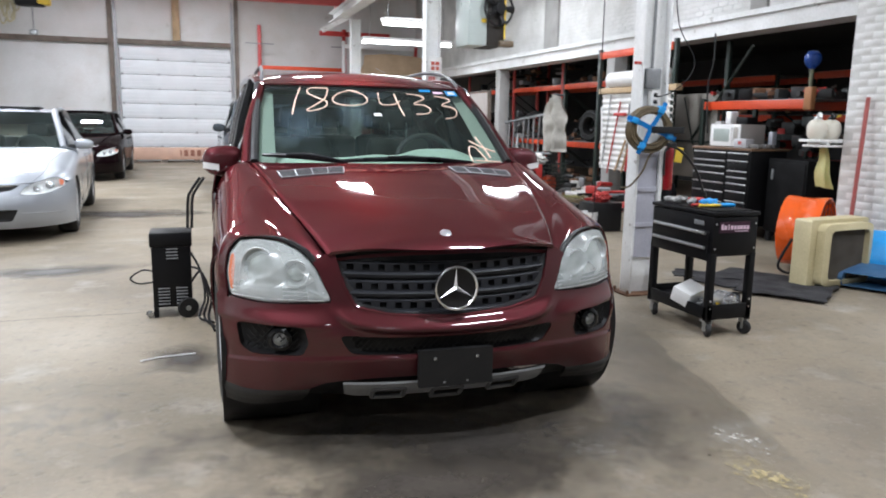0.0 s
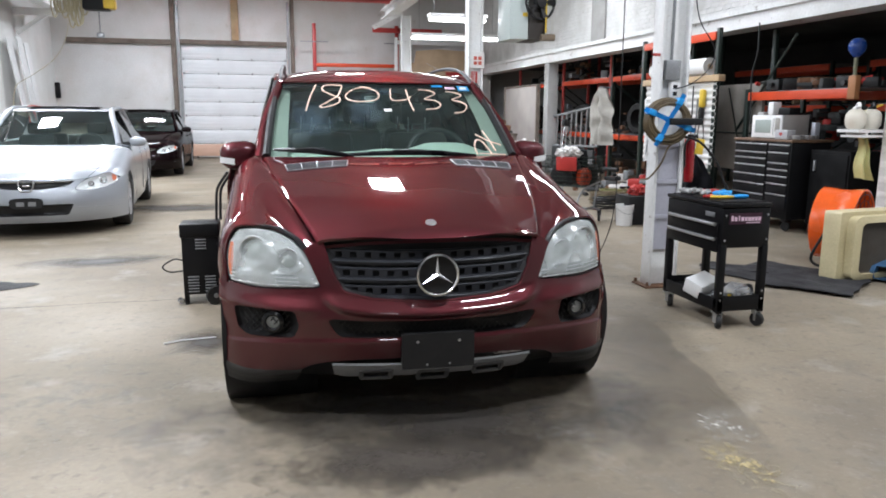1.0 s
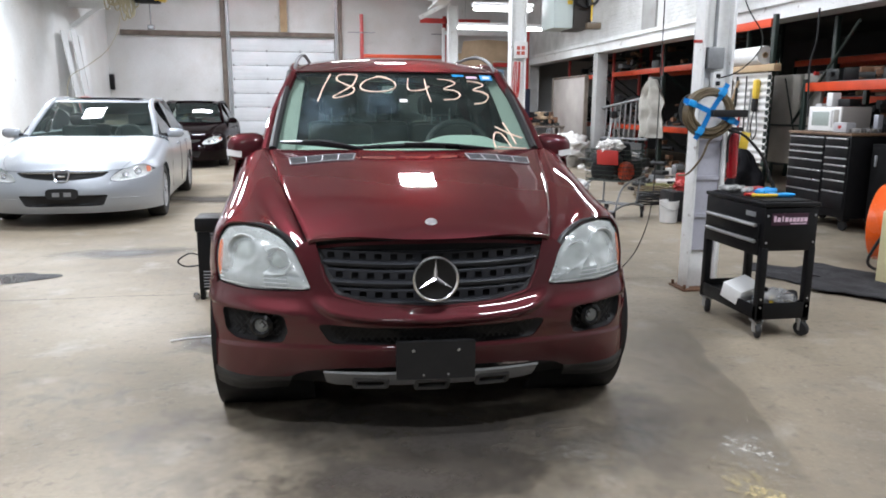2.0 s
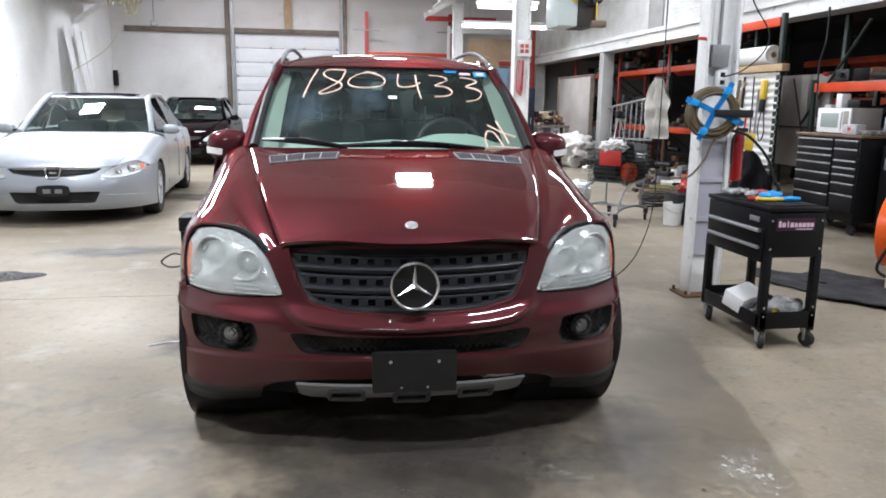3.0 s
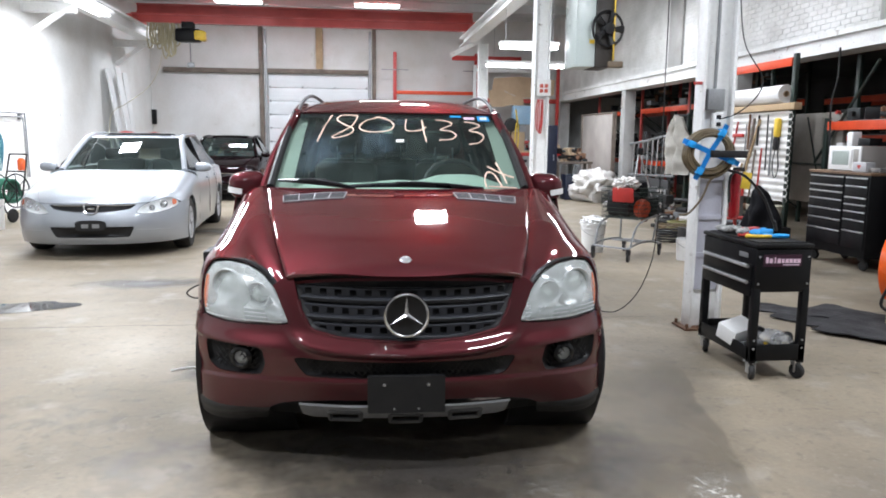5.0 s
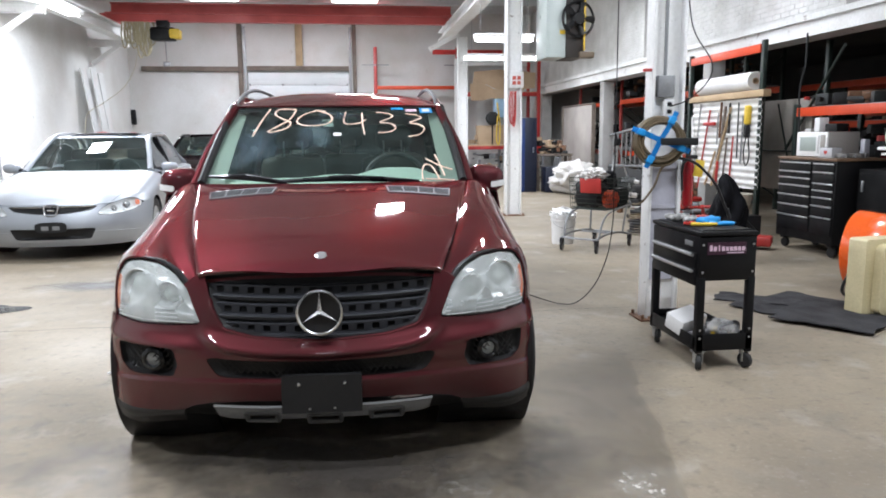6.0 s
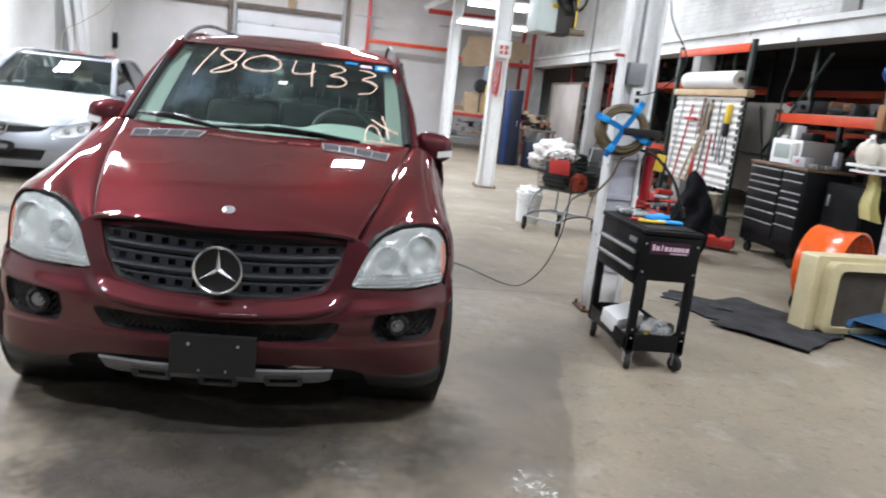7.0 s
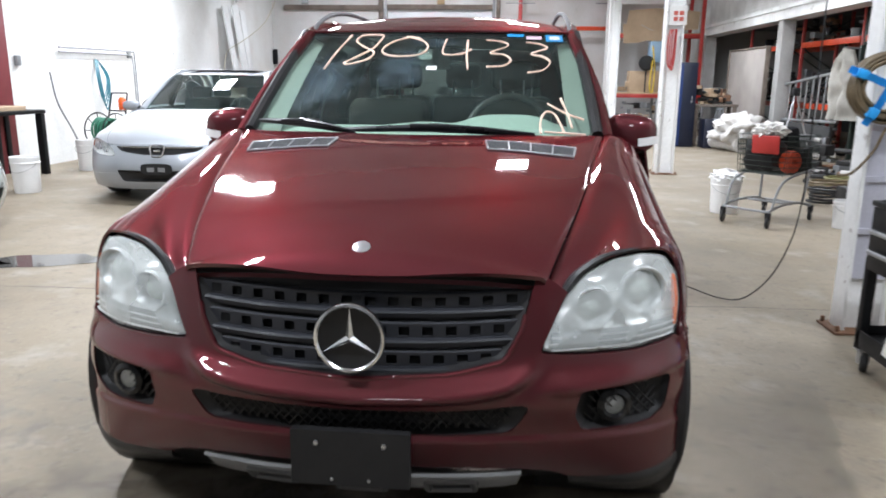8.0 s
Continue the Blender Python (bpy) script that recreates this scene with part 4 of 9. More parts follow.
def fender(a, b):
    """a runs from the hood seam down to the sill, b from the headlamp back to the door."""
    a = 0.35 * a + 0.65 * a ** 1.7
    f = min(a / 0.62, 1.0)
    k = f * (len(TIP_LINE) - 1)
    i = min(int(k), len(TIP_LINE) - 2)
    tip = TIP_LINE[i].lerp(TIP_LINE[i + 1], k - i)
    base = section(tip.y, f)
    y = tip.y + (1.34 - tip.y) * b
    p = section(y, f) + (tip - base) * (1 - b) ** 3
    p.z -= 0.007 * max(0.0, 1 - f / 0.04) ** 2
    if a > 0.62:
        q = (a - 0.62) / 0.38
        p.z -= q * 0.33
        p.x += 0.010 * math.sin(q * math.pi) - 0.012 * q
        p.x += 0.012 * math.exp(-((math.hypot(p.y - 0.73, p.z - 0.37) - 0.43) / 0.03) ** 2)
    return p


for s in (-1, 1):
    bm = B()
    grid(bm, 48, 44, fender)
    if s < 0:
        flip(bm)
    fd = part("front_fender", bm, MAROON, suv)
    carve(fd, [lathe(B(), [(0, -0.4), (0.415, -0.4), (0.415, 0.6), (0, 0.6)], Matrix.Translation((s * 0.78, 0.73, 0.37)) @ pose(0, 0, 0, 0, s * 90, 0), 48)], 0.008, 30)
    bm = B()
    lathe(bm, [(0.41, -0.32), (0.43, -0.32), (0.43, 0.10), (0.41, 0.10)], Matrix.Translation((s * 0.82, 0.73, 0.37)) @ pose(0, 0, 0, 0, s * 90, 0), 40, True)
    part("wheel_housing", bm, BLACK, suv)


# wheels
def wheel(parent, x, y, r, w, steer, rim_mat):
    m = pose(x, y, r, 0, 0, steer) @ pose(0, 0, 0, 0, 90 if x > 0 else -90, 0)
    bm = B()
    h = w / 2
    lathe(bm, [(r * 0.62, -h * 0.86), (r * 0.80, -h), (r * 0.94, -h * 0.92), (r * 0.985, -h * 0.72), (r, -h * 0.3), (r, h * 0.3), (r * 0.985, h * 0.72), (r * 0.94, h * 0.92), (r * 0.80, h), (r * 0.62, h * 0.86)], m, 48, True)
    t = part("tyre", bm, RUBBER, parent, "black tyre")
    bm = B()
    lathe(bm, [(r * 0.64, -h * 0.8), (r * 0.60, -h * 0.5), (r * 0.56, h * 0.2), (r * 0.58, h * 0.75), (r * 0.64, h * 0.9), (r * 0.66, h * 0.84)], m, 40)
    rim = part("rim", bm, rim_mat, t, "alloy rim")
    bm = B()
    for k in range(5):
        a = 2 * math.pi * k / 5
        q = m @ pose(0, 0, 0, 0, 0, math.degrees(a))
        for o in (-0.35, 0.35):
            vs = [q @ Vector(p) for p in ((0.03, o * 0.05, h * 0.62), (r * 0.60, o * 0.24, h * 0.70))]
            tube(bm, vs, [0.026, 0.020], 6)
    lathe(bm, [(0.0, h * 0.72), (0.05, h * 0.70), (0.06, h * 0.5), (0.06, h * 0.1)], m, 24)
    part("spokes", bm, rim_mat, t)
    bm = B()
    lathe(bm, [(0.0, -0.02), (r * 0.45, -0.02), (r * 0.45, 0.0), (0.0, 0.0)], m, 28)
    part("brake_disc", bm, GREYSTEEL, t)
    return t


for x in (-0.83, 0.83):
    wheel(suv, x * 0.97, 0.665, 0.362, 0.255, 3, RIM)
    wheel(suv, x, 3.75, 0.362, 0.255, 0, RIM)

# windscreen, cowl and wipers


def screen(s, t, lift=0.0):
    u = s * (0.712 - 0.066 * t)
    y = 1.175 + 0.715 * t + (0.125 - 0.02 * t) * abs(s) ** 2.2
    z = 1.098 + 0.022 * s * s + t * (0.452 - 0.022 * s * s) + 0.012 * math.sin(t * math.pi)
    return Vector((u, y - 0.53 * lift, z + 0.85 * lift))


bm = B()
grid(bm, 40, 24, lambda a, b: screen(a * 2 - 1, b))
ws = part("windscreen", bm, WINDGLASS, suv, "green-tinted windscreen with haze, painted reflections and chalked digits")
ws.visible_shadow = False
# blue-grey patches painted over the glass in place of the hall's reflections
HALL_SHEEN = flaked("blue_grey_painted_reflection", (0.20, 0.31, 0.40), 9, 0.50, 2.0, 0.4, 0.40)
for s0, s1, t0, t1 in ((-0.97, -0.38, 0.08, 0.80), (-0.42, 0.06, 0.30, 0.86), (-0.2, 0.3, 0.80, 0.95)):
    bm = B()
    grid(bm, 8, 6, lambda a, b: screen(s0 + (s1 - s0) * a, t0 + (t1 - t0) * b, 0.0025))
    part("painted_reflection", bm, HALL_SHEEN, ws, "faint blue-grey reflection painted on the glass").visible_shadow = False
bm = B()
grid(bm, 40, 3, lambda a, b: screen(a * 2 - 1, 1.0 - 0.055 * b, -0.004))
part("screen_band", bm, BLACKGLOSS, ws, "black band along the top of the windscreen")
for s in (-1, 1):
    bm = B()
    grid(bm, 4, 24, lambda a, b: screen(s * (0.995 - (0.135 - 0.03 * b) * a), 0.03 + 0.95 * b, -0.015 - 0.03 * a))
    part("inner_pillar", bm, HEADLINER, suv, "pale grey-green inner pillar trim")
bm = B()
grid(bm, 40, 5, lambda a, b: Vector(screen(a * 2 - 1, 0.0)) + Vector((0, 0.01 - 0.10 * b, -0.004 - 0.035 * math.sin(b * math.pi / 2))))
part("cowl", bm, BLACK, suv, "black plastic cowl below the windscreen")
for p0, p1, p2 in (((-0.96, 0.035), (-0.68, 0.03), (-0.34, -0.005)), ((-0.42, 0.015), (0.08, 0.03), (0.66, -0.02))):
    bm = B()
    for q in ((p0, p1, p2),):
        tube(bm, arc([screen(*q[0], 0.026), screen(*q[1], 0.034), screen(*q[2], 0.030)], 8), [0.008 + 0.007 * math.sin(math.pi * k / 16) for k in range(17)], 6)
    a = screen(*p1, 0.034)
    box(bm, a + Vector((0.0, -0.01, 0.012)), (0.16, 0.02, 0.016), 0.004)
    w = part("wiper", bm, WIPER, suv, "black windscreen wiper")
    bm = B()
    e = screen(*p2, 0.034)
    tube(bm, [a + Vector((0, -0.004, 0.014)), (a + e) / 2 + Vector((0, -0.02, 0.012)), e], [0.010, 0.008, 0.005], 6)
    part("wiper_arm", bm, WIPER, w)

# chalked digits on the glass
STROKES = [
    [(-0.640, 0.971), (-0.690, 0.782), (-0.726, 0.571)],
    [(-0.39, 0.965), (-0.544, 0.965), (-0.58, 0.894), (-0.505, 0.824), (-0.419, 0.765), (-0.441, 0.688), (-0.555, 0.629), (-0.598, 0.641), (-0.518, 0.718), (-0.43, 0.812), (-0.387, 0.953)],
    [(-0.21, 0.947), (-0.08, 0.894), (-0.039, 0.812), (-0.092, 0.741), (-0.232, 0.718), (-0.331, 0.741), (-0.36, 0.80), (-0.306, 0.882), (-0.187, 0.941), (-0.11, 0.924)],
    [(0.086, 0.918), (0.076, 0.753), (0.196, 0.747), (0.269, 0.80)],
    [(0.239, 0.906), (0.242, 0.735), (0.256, 0.588)],
    [(0.369, 0.912), (0.481, 0.894), (0.522, 0.841), (0.402, 0.765), (0.497, 0.741), (0.54, 0.682), (0.489, 0.624), (0.378, 0.612)],
]
LATER = [
    [(0.653, 0.888), (0.754, 0.865), (0.795, 0.818), (0.683, 0.753), (0.762, 0.718), (0.804, 0.659), (0.747, 0.576), (0.647, 0.553)],
    [(0.70, 0.03), (0.702, 0.118), (0.736, 0.194), (0.788, 0.176), (0.822, 0.071), (0.83, 0.02)],
    [(0.72, 0.04), (0.846, 0.02), (0.95, 0.0)], [(0.754, 0.265), (0.858, 0.176), (0.956, 0.118)], [(0.838, 0.306), (0.865, 0.176), (0.879, 0.059)],
]
for k, line in enumerate(STROKES + LATER):
    bm = B()
    pts = arc([(a, b, 0) for a, b in line], 6)
    n = len(pts)
    tube(bm, [screen(p.x, p.y, 0.003) for p in pts], [0.0046 + 0.0022 * noise.noise((i * 0.35, k * 7.1, 0)) for i in range(n)], 6)
    part("chalk_stroke", bm, MARKER, ws, "peach paint-marker stroke")
for a0, a1, b0, b1, mt in ((0.80, 0.925, 0.90, 0.985, STICKER), (0.52, 0.64, 0.955, 0.99, STICKER), (0.66, 0.77, 0.925, 0.965, PALEPINK)):
    bm = B()
    grid(bm, 4, 4, lambda a, b: screen(a0 + (a1 - a0) * a, b0 + (b1 - b0) * b, 0.003))
    st = part("sticker", bm, mt, ws, "small windscreen sticker")
    if a0 == 0.80:
        bm = B()
        grid(bm, 4, 4, lambda a, b: screen(0.825 + 0.075 * a, 0.92 + 0.045 * b, 0.0045))
        part("sticker_print", bm, WHITEPLASTIC, st, "white print bar")

# roof, pillars, sides
ROOF = [(1.86, 1.552), (2.1, 1.615), (2.4, 1.660), (2.8, 1.683), (3.4, 1.680), (4.0, 1.655), (4.5, 1.61)]


def roof(a, b, lift=0.0):
    q = a * 2 - 1
    y0 = 1.885 + 0.105 * abs(q) ** 2.2
    y = y0 + (4.52 - y0) * b
    w = 0.645 + 0.03 * smooth01(1.9, 2.6, y)
    return (q * w, y, along(y - 0.105 * abs(q) ** 2.2, ROOF) - 0.055 * smooth01(1.9, 2.5, y) * abs(q) ** 3 + lift)


bm = B()
grid(bm, 30, 30, roof)
carve(part("roof", bm, MAROON, suv), (), 0.01, 30)
bm = B()
grid(bm, 12, 12, lambda a, b: roof(0.03 + 0.94 * a, 0.03 + 0.94 * b, -0.035))
part("headliner", bm, HEADLINER, suv, "pale grey headliner")
for s in (-1, 1):
    edge = [(0.765, 1.31, 1.10), (0.735, 1.60, 1.29), (0.662, 1.90, 1.497), (0.650, 2.05, 1.558), (0.655, 2.3, 1.598), (0.668, 2.8, 1.625), (0.70, 3.6, 1.615), (0.68, 4.45, 1.54)]
    bm = B()
    tube(bm, [Vector((s * p.x, p.y, p.z)) for p in arc(edge, 6)], 0.030, 10)
    part("a_pillar", bm, MAROON, suv, "maroon windscreen pillar and roof side rail")
    bm = B()
    tube(bm, [Vector((s * p.x, p.y, p.z)) for p in arc([(0.725, 1.295, 1.118), (0.70, 1.60, 1.315), (0.662, 1.985, 1.553)], 8)], 0.024, 8)
    part("pillar_trim", bm, BLACK, suv, "black windscreen pillar trim")
    bm = B()

    def side(a, b):
        y = 1.34 + 3.30 * a
        tail = smooth01(3.9, 4.64, y)
        prof = [(0.938, 0.27), (0.950, 0.50), (0.950, 0.75), (0.944, 0.95), (0.925, 1.06), (0.85, 1.088)]
        k = b * (len(prof) - 1)
        i = min(int(k), len(prof) - 2)
        w, z = (prof[i][j] + (prof[i + 1][j] - prof[i][j]) * (k - i) for j in (0, 1))
        w -= 0.010 * math.exp(-((z - 0.72) / 0.05) ** 2)
        return (s * (w - 0.10 * tail ** 2), y, z)
    grid(bm, 50, 20, side)
    sd = part("door_side", bm, MAROON, suv, "maroon doors and rear flank")
    carve(sd, [lathe(B(), [(0, -0.4), (0.41, -0.4), (0.41, 0.6), (0, 0.6)], Matrix.Translation((s * 0.78, 3.75, 0.37)) @ pose(0, 0, 0, 0, s * 90, 0), 40)], 0.008, 30)
    for y0, y1 in ((1.55, 2.45), (2.52, 3.35), (3.42, 4.35)):
        bm = B()

        def pane(a, b, y0=y0, y1=y1):
            y = y0 + (y1 - y0) * a
            top = along(y, [(1.3, 1.12), (1.6, 1.30), (1.95, 1.52), (2.3, 1.59), (3.5, 1.60), (4.5, 1.52)])
            z = 1.075 + (top - 1.075) * b
            return (s * (0.815 - 0.150 * smooth01(1.05, 1.60, z)), y, z)
        grid(bm, 10, 8, pane)
        part("side_window", bm, SIDEGLASS, suv, "dark tinted side window")
    for y in (2.48, 3.38, 4.40):
        bm = B()
        tube(bm, [(s * 0.80, y, 1.07), (s * 0.74, y + 0.02, 1.35), (s * 0.665, y + 0.05, 1.60)], 0.04, 8)
        part("pillar", bm, BLACKGLOSS, suv)
    # roof rail
    bm = B()
    rl = [(0.64, 2.02, 1.565), (0.632, 2.14, 1.622), (0.62, 2.38, 1.675), (0.61, 2.8, 1.705), (0.61, 3.6, 1.70), (0.615, 4.15, 1.67), (0.62, 4.25, 1.60)]
    tube(bm, [Vector((s * p.x, p.y, p.z)) for p in arc(rl, 6)], 0.012, 8)
    part("roof_rail", bm, mat("dark_grey_rail", (0.10, 0.10, 0.105), 0.6), suv, "grey metal roof rail")
    # door mirror
    mm = pose(s * 0.885, 1.50, 1.112, 0, 0, -s * 10)
    bm = B()
    bmesh.ops.create_uvsphere(bm, u_segments=28, v_segments=18, radius=1.0)
    for v in bm.verts:
        c = v.co
        c.x, c.y, c.z = (math.copysign(abs(c[i]) ** 0.72, c[i]) for i in range(3))
        f = 1.0 - 0.22 * (s * c.x * 0.5 + 0.5)
        v.co = mm @ Vector((c.x * 0.110, (c.y if c.y < 0 else c.y * 0.35) * 0.075, c.z * 0.098 * f + 0.004 * c.x * s))
    mirror = part("door_mirror", bm, MAROON, suv, "maroon door mirror with clear turn signal")
    bm = B()
    tube(bm, [(s * 0.76, 1.47, 1.05), (s * 0.83, 1.48, 1.058), (s * 0.88, 1.49, 1.07)], [0.035, 0.03, 0.036], 8)
    part("mirror_foot", bm, BLACK, mirror)
    bm = B()

    def signal(a, b):
        x = 0.035 + 0.078 * a
        return mm @ Vector((s * x, -0.0765 * (1 - (abs(x) / 0.125) ** 2.6) ** 0.5 - 0.004, -0.012 - 0.034 * b + 0.012 * a))
    grid(bm, 10, 4, signal)
    part("mirror_signal", bm, WHITEPLASTIC, mirror, "clear turn signal strip")
bm = B()
grid(bm, 20, 14, lambda a, b: ((a * 2 - 1) * (0.86 - 0.19 * smooth01(0.4, 1.0, b)), 4.64 - 0.02 * b - 0.14 * smooth01(0.5, 1, b) - 0.05 * abs(a * 2 - 1) ** 3, 0.30 + 1.28 * b))
tail = part("tailgate", bm, MAROON, suv)
carve(tail, [prism(B(), [(-0.6, 1.10), (0.6, 1.10), (0.53, 1.48), (-0.53, 1.48)], 4.2, 5.0)], 0.01)
bm = B()
grid(bm, 8, 6, lambda a, b: ((a * 2 - 1) * 0.61, 4.60 - 0.10 * b, 1.09 + 0.40 * b))
part("rear_window", bm, SIDEGLASS, suv, "tinted rear window")
bm = B()
box(bm, (0, 4.6, 0.42), (1.72, 0.22, 0.30), 0.06)
part("rear_bumper", bm, MAROON, suv)

# cabin
bm = B()
box(bm, (0, 2.9, 0.42), (1.7, 3.2, 0.06), 0.02)
grid(bm, 20, 4, lambda a, b: ((a * 2 - 1) * 0.84, 1.40 + 0.02 * b, 0.3 + 0.62 * b))
part("cabin_floor", bm, DARKTRIM, suv)
bm = B()
grid(bm, 40, 16, lambda a, b: ((a * 2 - 1) * 0.80, 1.24 + 0.14 * abs(a * 2 - 1) ** 2 + 0.46 * b * (1 - 0.25 * abs(a * 2 - 1) ** 2),
                               1.100 + 0.03 * math.sin(b * math.pi * 0.8) - 0.22 * smooth01(0.78, 1.0, b) + 0.055 * smooth01(0.45, 0.62, b) * (math.exp(-(((a * 2 - 1) * 0.8 - 0.36) / 0.20) ** 4) + 0.35 * math.exp(-(((a * 2 - 1) * 0.8) / 0.14) ** 2))))
part("dashboard", bm, DASH, suv, "pale grey-green dashboard top")
bm = B()
wm = pose(0.36, 1.76, 1.080, 66, 0, 0)
lathe(bm, [(0.195 + 0.018 * math.cos(k * math.pi / 4), 0.018 * math.sin(k * math.pi / 4)) for k in range(8)], wm, 40, True)
steer = part("steering_wheel", bm, mat("grey_wheel_leather", (0.020, 0.022, 0.021), 0.5, vary=0.1, scale=8), suv, "grey leather steering wheel")
bm = B()
lathe(bm, [(0.0, 0.03), (0.05, 0.028), (0.075, 0.01), (0.075, -0.02), (0.0, -0.03)], wm, 24)
for a in (0, 180, 270):
    tube(bm, [wm @ Vector((0.05 * math.cos(radians(a)), 0.05 * math.sin(radians(a)), 0)), wm @ Vector((0.18 * math.cos(radians(a)), 0.18 * math.sin(radians(a)), 0))], 0.018, 6)
part("wheel_hub", bm, DARKTRIM, steer)
for x, y in ((-0.36, 2.25), (0.36, 2.25), (-0.42, 3.2), (0.0, 3.2), (0.42, 3.2)):
    bm = B()
    box(bm, (x, y, 0.66), (0.48 if y < 3 else 0.42, 0.50, 0.18), 0.06)
    box(bm, (x, y + 0.28, 0.95), (0.46 if y < 3 else 0.42, 0.16, 0.56), 0.06, pose(0, 0, 0, -14, 0, 0))
    st = part("seat", bm, SEATCLOTH, suv, "grey leather seat")
    bm = B()
    box(bm, (x, y + 0.40, 1.36), (0.25, 0.10, 0.17), 0.045)
    part("headrest", bm, DARKTRIM, st)
    for o in (-0.065, 0.065):
        part("headrest_post", tube(B(), [(x + o, y + 0.345, 1.18), (x + o, y + 0.335, 1.335)], 0.006, 6), RIM, st, "bright headrest post")
bm = B()
box(bm, (0.0, 1.98, 1.455), (0.24, 0.03, 0.07), 0.014)
tube(bm, [(0, 1.94, 1.53), (0, 1.975, 1.47)], 0.012, 6)
rvm = part("rear_view_mirror", bm, BLACK, suv, "interior rear-view mirror")
part("mirror_sensor", box(B(), (0.02, 1.925, 1.43), (0.09, 0.05, 0.10), 0.012), BLACKGLOSS, rvm, "black sensor pod under the mirror")
part("mirror_face", box(B(), (-0.05, 1.962, 1.452), (0.10, 0.006, 0.05), 0.012), CHROME, rvm)

# plate holder
bm = B()
prism(bm, rounded([(-0.158, 0.440), (-0.146, 0.441), (0.146, 0.441), (0.158, 0.440), (0.158, 0.43), (0.158, 0.297), (0.158, 0.287), (0.147, 0.286), (-0.147, 0.286), (-0.158, 0.287), (-0.158, 0.297), (-0.158, 0.43)], 3), -0.036, -0.012)
plate = part("plate_holder", bm, BLACK, suv, "empty black front plate holder")
for x in (-0.09, 0.09):
    bm = B()
    lathe(bm, [(0.0, 0.004), (0.006, 0.003), (0.007, 0.0)], pose(x, -0.036, 0.405, 90, 0, 0), 12)
    part("plate_screw", bm, ALU, plate)
    bm = B()
    lathe(bm, [(0.0, 0.003), (0.004, 0.002), (0.005, 0.0)], pose(x * 0.55, -0.036, 0.303, 90, 0, 0), 10)
    part("plate_screw", bm, ALU, plate)
bm = B()
box(bm, (0, 0.0, 0.365), (0.26, 0.05, 0.12), 0.01)
part("plate_bracket", bm, BLACK, plate)

# scuffs on the bumper
SCUFF = flaked("pale_bumper_scuff", (0.50, 0.44, 0.42), 30, 0.46, 0.60)
for u0, u1, z0, z1 in ((0.20, 0.50, 0.303, 0.335), (0.70, 0.90, 0.31, 0.335), (-0.905, -0.84, 0.56, 0.63), (-0.74, -0.69, 0.60, 0.615), (0.80, 0.90, 0.56, 0.585)):
    bm = B()
    grid(bm, 14, 4, lambda a, b: (u0 + (u1 - u0) * a, nose(u0 + (u1 - u0) * a, z0 + (z1 - z0) * b) - 0.003, z0 + (z1 - z0) * b))
    part("scuff", bm, SCUFF, bumper, "pale scratched scuff")
bm = B()
grid(bm, 3, 3, lambda a, b: screen(-0.02 + 0.07 * a, 0.58 + 0.04 * b, 0.003))
part("sticker", bm, WHITEPLASTIC, ws, "small white windscreen label")

# ---- the sedans ----


